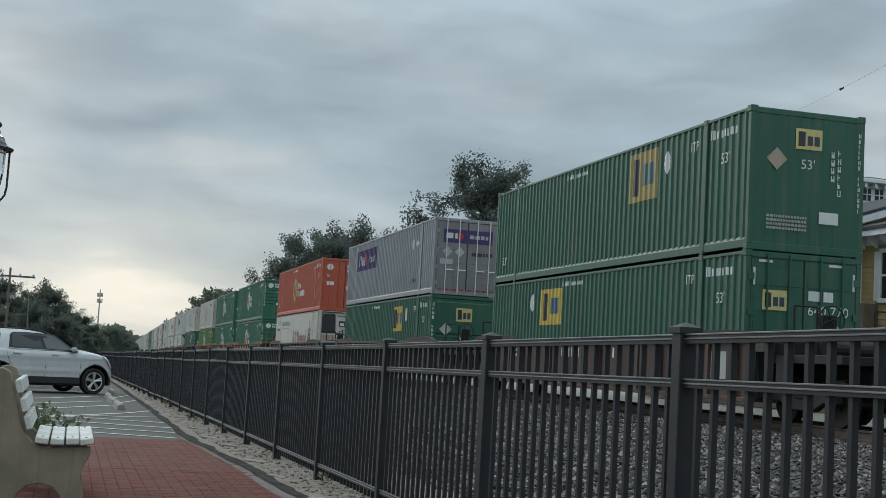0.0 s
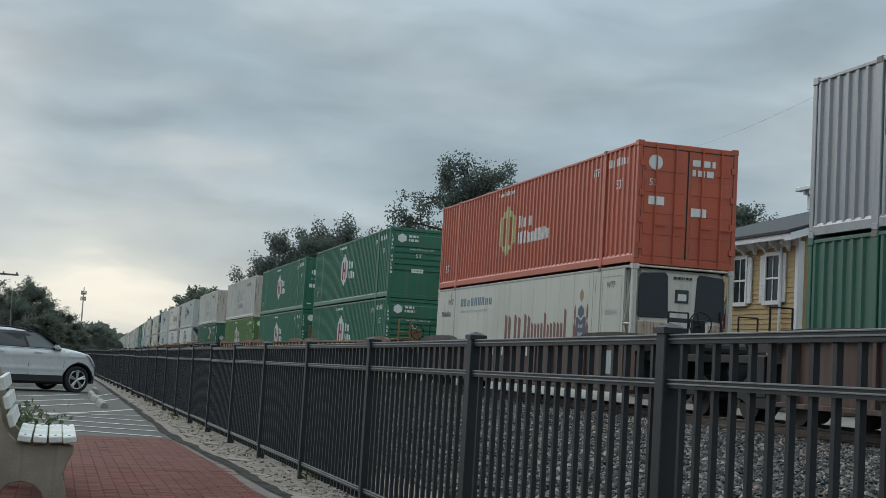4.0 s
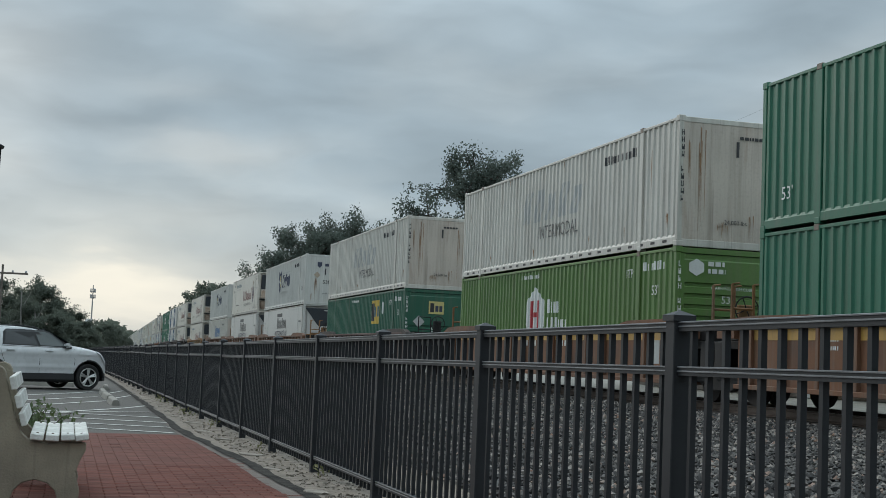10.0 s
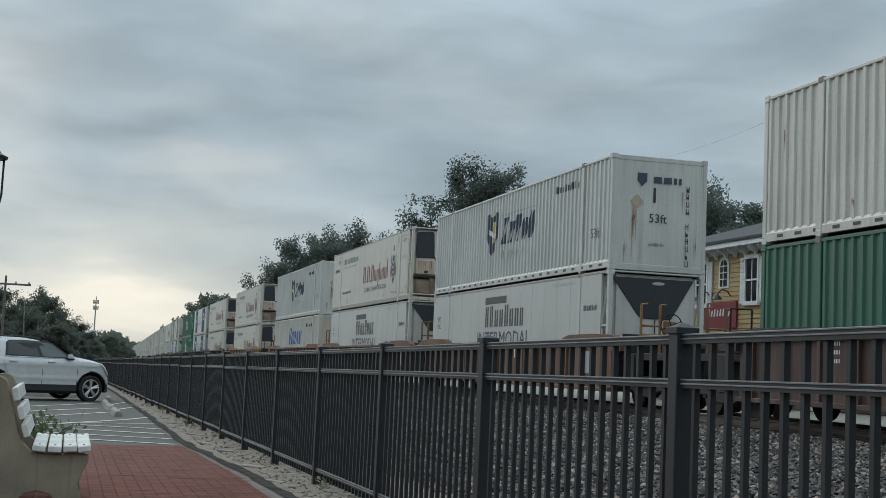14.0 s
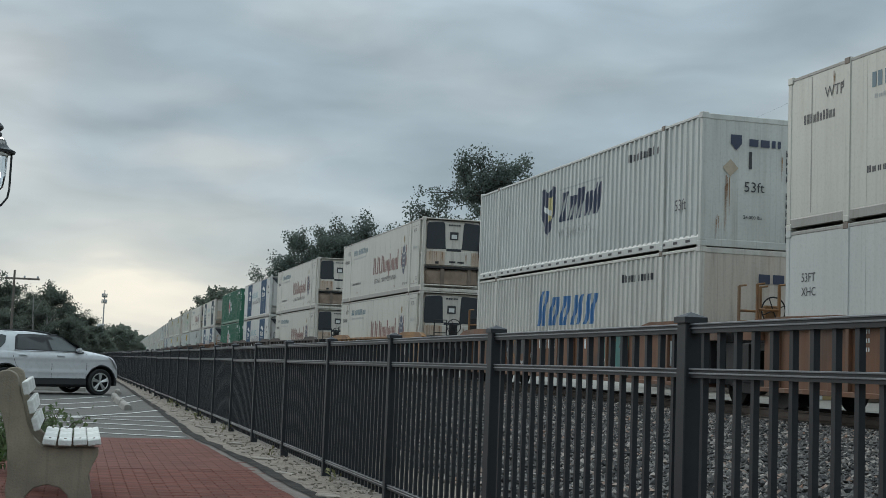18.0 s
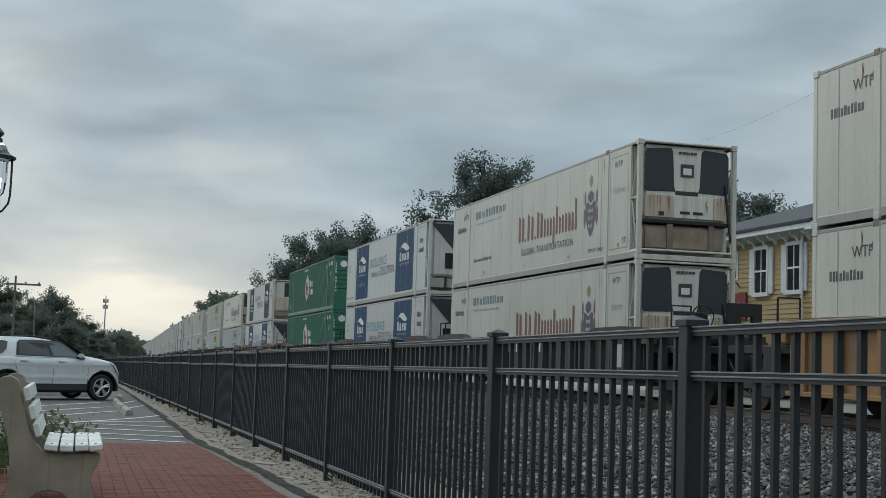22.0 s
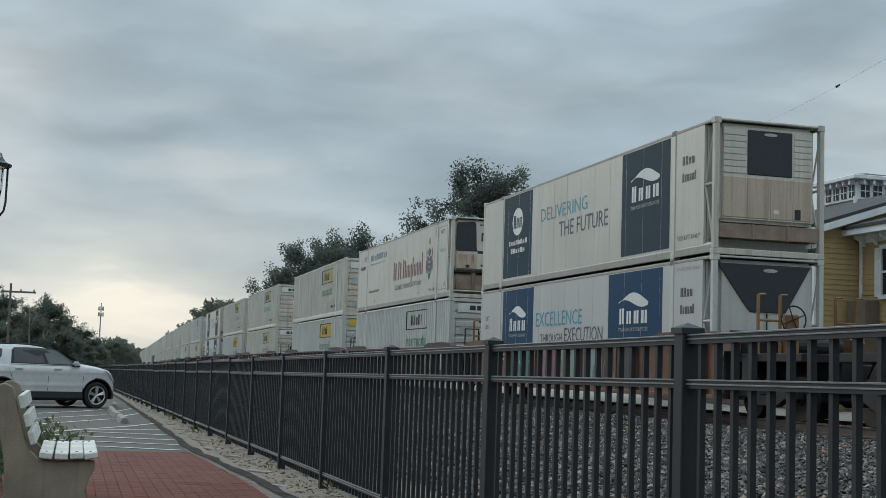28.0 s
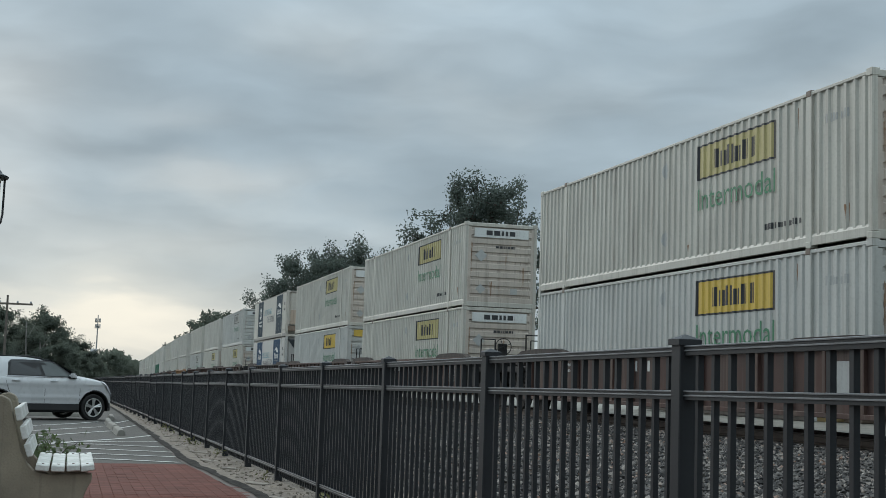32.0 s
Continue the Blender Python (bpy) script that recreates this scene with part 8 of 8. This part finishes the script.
        part("glazing_bar", box(B(), (x - 0.015, cy - r - 0.035, 7.55), (x + 0.015, cy - r - 0.021, 7.98)), M["trim"], w1)
        part("glazing_bar", box(B(), (x - 0.17, cy - r - 0.037, 7.75), (x + 0.17, cy - r - 0.021, 7.78)), M["trim"], w1)
    o = r + 0.32
    for k in range(6):
        q = -r + 0.15 + (2 * r - 0.3) * k / 5
        part("cornice_bracket", box(B(), (cx + q - 0.05, cy - r - 0.24, 7.99), (cx + q + 0.05, cy - r - 0.003, 8.148)), M["trim"], st)
        part("cornice_bracket", box(B(), (cx - r - 0.24, cy + q - 0.05, 7.99), (cx - r - 0.003, cy + q + 0.05, 8.148)), M["trim"], st)
    bm = B()
    box(bm, (cx - o, cy - o, 8.15), (cx + o, cy + o, 8.30))
    part("cupola_cornice", bevelled(bm, 0.02), M["trim"], st)
    bm = B()
    vs = [bm.verts.new(p) for p in ((cx - o + 0.03, cy - o + 0.03, 8.302), (cx + o - 0.03, cy - o + 0.03, 8.302), (cx + o - 0.03, cy + o - 0.03, 8.302), (cx - o + 0.03, cy + o - 0.03, 8.302), (cx, cy, 8.62))]
    for i in range(4):
        bm.faces.new((vs[i], vs[(i + 1) % 4], vs[4]))
    bm.faces.new(vs[3::-1])
    part("cupola_roof", bm, M["shingle"], st)
    part("vent_pipe", tube(B(), (25.0, 38.2, 6.7), (25.0, 38.2, 7.25), 0.07, n=8), M["trim"], st)
    # bin against the wall
    part("utility_box", bevelled(box(B(), (21.9, 33.0, 0.15), (22.40, 33.9, 3.4)), 0.02), M["tank"], st)


# ---------------------------------------------------------------- trees
def tree(h, spread, seed, leaves=5200, size=0.34, crown_from=0.30, material="leaf", open_=0.5, cone=False, label="dark green broadleaf tree in full summer leaf"):
    rng = random.Random(seed)
    t = thing("tree", label, "tree", group="trees")
    wood, tips = B(), []
    tube(wood, (0, 0, -0.2), (0.05 * h * (rng.random() - 0.5), 0.0, h * 0.45), 0.028 * h, 0.016 * h, 10)
    top = Vector((0.02 * h, 0, h * 0.80))
    tube(wood, (0, 0, h * 0.44), top, 0.016 * h, 0.004 * h, 7)
    n = 26 if cone else 17
    for k in range(n):
        z = h * (crown_from + (0.92 - crown_from) * (k + rng.random()) / n)
        f = (z / h - crown_from) / (1 - crown_from)
        reach = spread * (0.35 + 0.75 * math.sin(min(1.0, 0.12 + f * 0.95) * math.pi)) * (0.7 + 0.5 * rng.random())
        if cone:
            reach = spread * (1.12 - 1.02 * f) * (0.8 + 0.35 * rng.random())
        a = k * 2.4 + rng.random()
        base = Vector((0, 0, min(z * 0.86, h * 0.72)))
        end = Vector((math.cos(a) * reach, math.sin(a) * reach, min(z + (0.03 if cone else 0.10) * h * rng.random(), h * 0.97)))
        mid = base.lerp(end, 0.5) + Vector((0, 0, 0.03 * h))
        tube(wood, base, mid, 0.008 * h, 0.005 * h, 6)
        tube(wood, mid, end, 0.005 * h, 0.002 * h, 5)
        for j in range(8):
            s = mid.lerp(end, rng.random() ** 0.6)
            e = s + Vector((rng.gauss(0, 1), rng.gauss(0, 1), rng.gauss(0.35, 0.8))) * spread * (0.13 if cone else 0.20)
            tube(wood, s, e, 0.003 * h, 0.0012 * h, 4)
            tips.append((s, e))
    for j in range(7):
        e = Vector((rng.gauss(0, 0.12 if cone else 0.22) * spread, rng.gauss(0, 0.12 if cone else 0.22) * spread, h * (0.9 + 0.11 * rng.random())))
        tube(wood, top, e, 0.003 * h, 0.0012 * h, 4)
        tips.append((top, e))
    part("trunk", wood, M["bark"], t)
    nr = np.random.default_rng(seed)
    pts = []
    for i in range(leaves):
        s, e = tips[i % len(tips)]
        c = s.lerp(e, 0.25 + 0.85 * nr.random())
        pts.append(c + Vector(np.clip(nr.normal(size=3), -1.35, 1.35) * (open_ * spread * 0.075 + 0.05)))
    part("crown", leaf_mesh("crown", pts, size, M[material], seed), None, t)
    return t


def plant(t, x, y, rz, z=None, scale=1.0):
    t.matrix_basis = pose(x, y, ground_z(y) - 0.05 if z is None else z, 0, 0, rz)
    t.scale = (scale, scale, scale)
    return t


def replant(t, x, y, rz, z=None, scale=1.0):
    o = copy_thing(t, Matrix())
    return plant(o, x, y, rz, z, scale)


def build_trees():
    big = plant(tree(16.9, 7.9, 5, 30000, 0.22, 0.30, open_=0.42, cone=True, label="tall dark broadleaf tree with an open ragged crown behind the tracks"), 28.3, 90, 110)
    plant(tree(12.7, 3.6, 8, 14000, 0.20, 0.35, open_=0.7, label="smaller tree with thin bare twigs at its top"), 25.0, 92, 70, scale=0.94)
    mid = plant(tree(14.2, 5.6, 12, 34000, 0.22, 0.20, open_=0.75), 23.6, 130, 0, scale=1.03)
    replant(mid, 30.0, 133, 130, scale=1.10)
    replant(mid, 21.9, 132, 250, scale=0.86)
    replant(mid, 27.4, 128, 80, scale=0.92)
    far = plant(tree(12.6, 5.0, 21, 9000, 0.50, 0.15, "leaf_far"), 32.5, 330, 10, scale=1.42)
    for x, y, rz, s in ((39.5, 336, 100, 1.44), (27.4, 328, 200, 1.0), (47.5, 325, 300, 1.42)):
        replant(far, x, y, rz, scale=s)
    for x, y, rz, s in ((39.6, 75, 40, 0.90), (44.0, 77, 170, 0.80), (36.0, 84, 260, 0.72), (49.0, 76, 20, 0.70), (54, 72, 90, 0.70), (48, 66, 310, 0.62)):
        replant(mid, x, y, rz, 0.0, s)
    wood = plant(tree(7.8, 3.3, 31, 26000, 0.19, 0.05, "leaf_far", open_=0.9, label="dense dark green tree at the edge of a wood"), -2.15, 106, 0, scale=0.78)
    for x, y, rz, s in ((-6.1, 106, 50, 0.84), (-9.4, 108, 150, 0.96), (-13.0, 104, 20, 0.95), (-3.9, 114, 250, 0.70), (0.30, 107, 90, 0.54), (1.75, 111, 10, 0.38), (-7.6, 97, 200, 0.70), (-5.0, 94, 60, 0.48),
                        (-2.6, 97, 120, 0.56), (-0.7, 98, 330, 0.46), (0.5, 100, 70, 0.36), (4.2, 161, 260, 0.54), (5.7, 166, 140, 0.52), (3.0, 158, 30, 0.42), (7.6, 214, 220, 0.52), (9.6, 240, 80, 0.50), (11.4, 262, 10, 0.50)):
        replant(wood, x, y, rz, None, s)
    # bleached dead stems standing in front of the wood
    for x, y, h, lean in ((-3.05, 96, 5.0, 0.12), (-2.1, 96, 4.0, 0.10)):
        sn = thing("dead_tree", "bare bleached dead stem standing before the wood", "dead tree", pose(x, y, ground_z(y)))
        bm = B()
        tube(bm, (0, 0, 0), (-lean * 1.5, 0, h), 0.09, 0.04, 7)
        tube(bm, (-lean, 0, h * 0.75), (0.5, 0, h * 1.0), 0.03, 0.012, 5)
        tube(bm, (-lean, 0, h * 0.6), (-0.8, 0, h * 0.55), 0.03, 0.012, 5)
        part("stem", bm, M["bare_wood"], sn)
    # far wooded ridge
    rng = np.random.default_rng(9)
    n = 16000
    x = -60 + 240 * rng.random(n)
    y = 560 + 90 * rng.random(n)
    ridge = 11.0 + 2.2 * np.sin(x * 0.11) + 1.4 * np.sin(x * 0.37 + 1) + 0.05 * np.abs(x - 30)
    z = -6.0 + ridge * rng.random(n) ** 0.6
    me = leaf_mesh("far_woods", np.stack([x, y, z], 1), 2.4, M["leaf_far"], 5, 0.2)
    tagged(new("far_woods", me), "distant dark wooded ridge on the horizon", "woods", kind="stuff")


def utilities():
    def pole(x, y, top, arms, label, r=0.15):
        g = ground_z(y) - 0.05
        p = thing("utility_pole", label, "utility pole", pose(x, y, g), group="utility poles")
        part("pole", tube(B(), (0, 0, 0), (0, 0, top - g), r, r * 0.67, 10), M["pole_wood"], p)
        for dz, w in arms:
            part("crossarm", bevelled(box(B(), (-w * 0.35, -0.06, top - g - dz - 0.06), (w, 0.06, top - g - dz + 0.06)), 0.01), M["pole_wood"], p)
            for xx in (-w * 0.3, w * 0.4, w * 0.92):
                part("insulator", lathe(B(), [(0.05, top - g - dz + 0.06), (0.07, top - g - dz + 0.12), (0.04, top - g - dz + 0.2)], 8, (xx, 0)), M["galv"], p)
        return p
    pole(-4.30, 90, 5.6, ((0.55, 1.6),), "weathered timber utility pole with one crossarm", 0.10)
    pole(18.6, 280, 6.9, ((0.7, 1.3), (1.6, 0.9)), "distant timber utility pole with two crossarms")
    y = 160
    tw = thing("cell_tower", "slim steel monopole mast with clustered antennas", "mast", pose(2.68, y, ground_z(y)))
    z0 = -ground_z(y)
    part("mast", tube(B(), (0, 0, 0), (0, 0, 7.3 + z0), 0.13, 0.05, 10), M["galv"], tw)
    for k in range(6):
        a = k * 1.047
        for zz in (6.65, 5.95):
            part("antenna", bevelled(box(B(), (0.27 * math.cos(a) - 0.055, 0.27 * math.sin(a) - 0.055, zz - 0.24 + z0), (0.27 * math.cos(a) + 0.055, 0.27 * math.sin(a) + 0.055, zz + 0.24 + z0)), 0.02), M["galv"], tw)
    part("ring", lathe(B(), [(0.22, 6.55 + z0), (0.26, 6.58 + z0), (0.22, 6.62 + z0)], 12), M["galv"], tw)
    y = 120
    sg = thing("notice_board", "pale square notice board on a thin post", "sign", pose(1.78, y, ground_z(y)))
    part("post", tube(B(), (0, 0, 0), (0, 0, 3.2), 0.05, n=8), M["galv"], sg)
    part("board", bevelled(box(B(), (-0.28, -0.05, 3.15), (0.28, 0.0, 3.85)), 0.01), M["trim"], sg)
    py, px = 75.0, 32.69
    pole(px, py, 14.19, (), "slim timber utility pole behind the station", 0.075)

    def hang(yy):
        return Vector((25.451 + 0.2067 * (yy - 40), yy, 0.001981 * yy * yy + -0.14893 * yy + 14.2144))
    cb = thing("overhead_cable", "thin dark overhead cable with a small spacer", "cable")
    bm = B()
    for k in range(30):
        a, b = py - (py - 14.0) * k / 30, py - (py - 14.0) * (k + 1) / 30
        tube(bm, hang(a), hang(b), 0.0032, n=5, caps=False)
    part("cable", bm, M["wire"], cb)
    d = (hang(39) - hang(40)).normalized()
    part("spacer", tube(B(), hang(40) - d * 0.14, hang(40) + d * 0.14, 0.05, 0.03, 8), M["black"], cb)
    end = hang(14.0)
    pole(end.x, 14.0, end.z + 0.3, ((0.3, 0.9),), "timber utility pole beside the track")


# ---------------------------------------------------------------- build
build_ground()
railway()
parking()
build_fence()
build_bench()
shrub()
street_lamp()
build_train()
build_suv()
build_station()
build_trees()
utilities()
stones()
rubble()
brick_walk()


def motions():
    for ob, mid, up in ROLLING:
        walk(ob, [(t, train_pose(mid, t, up)) for t in range(0, 33, 2)])


motions()
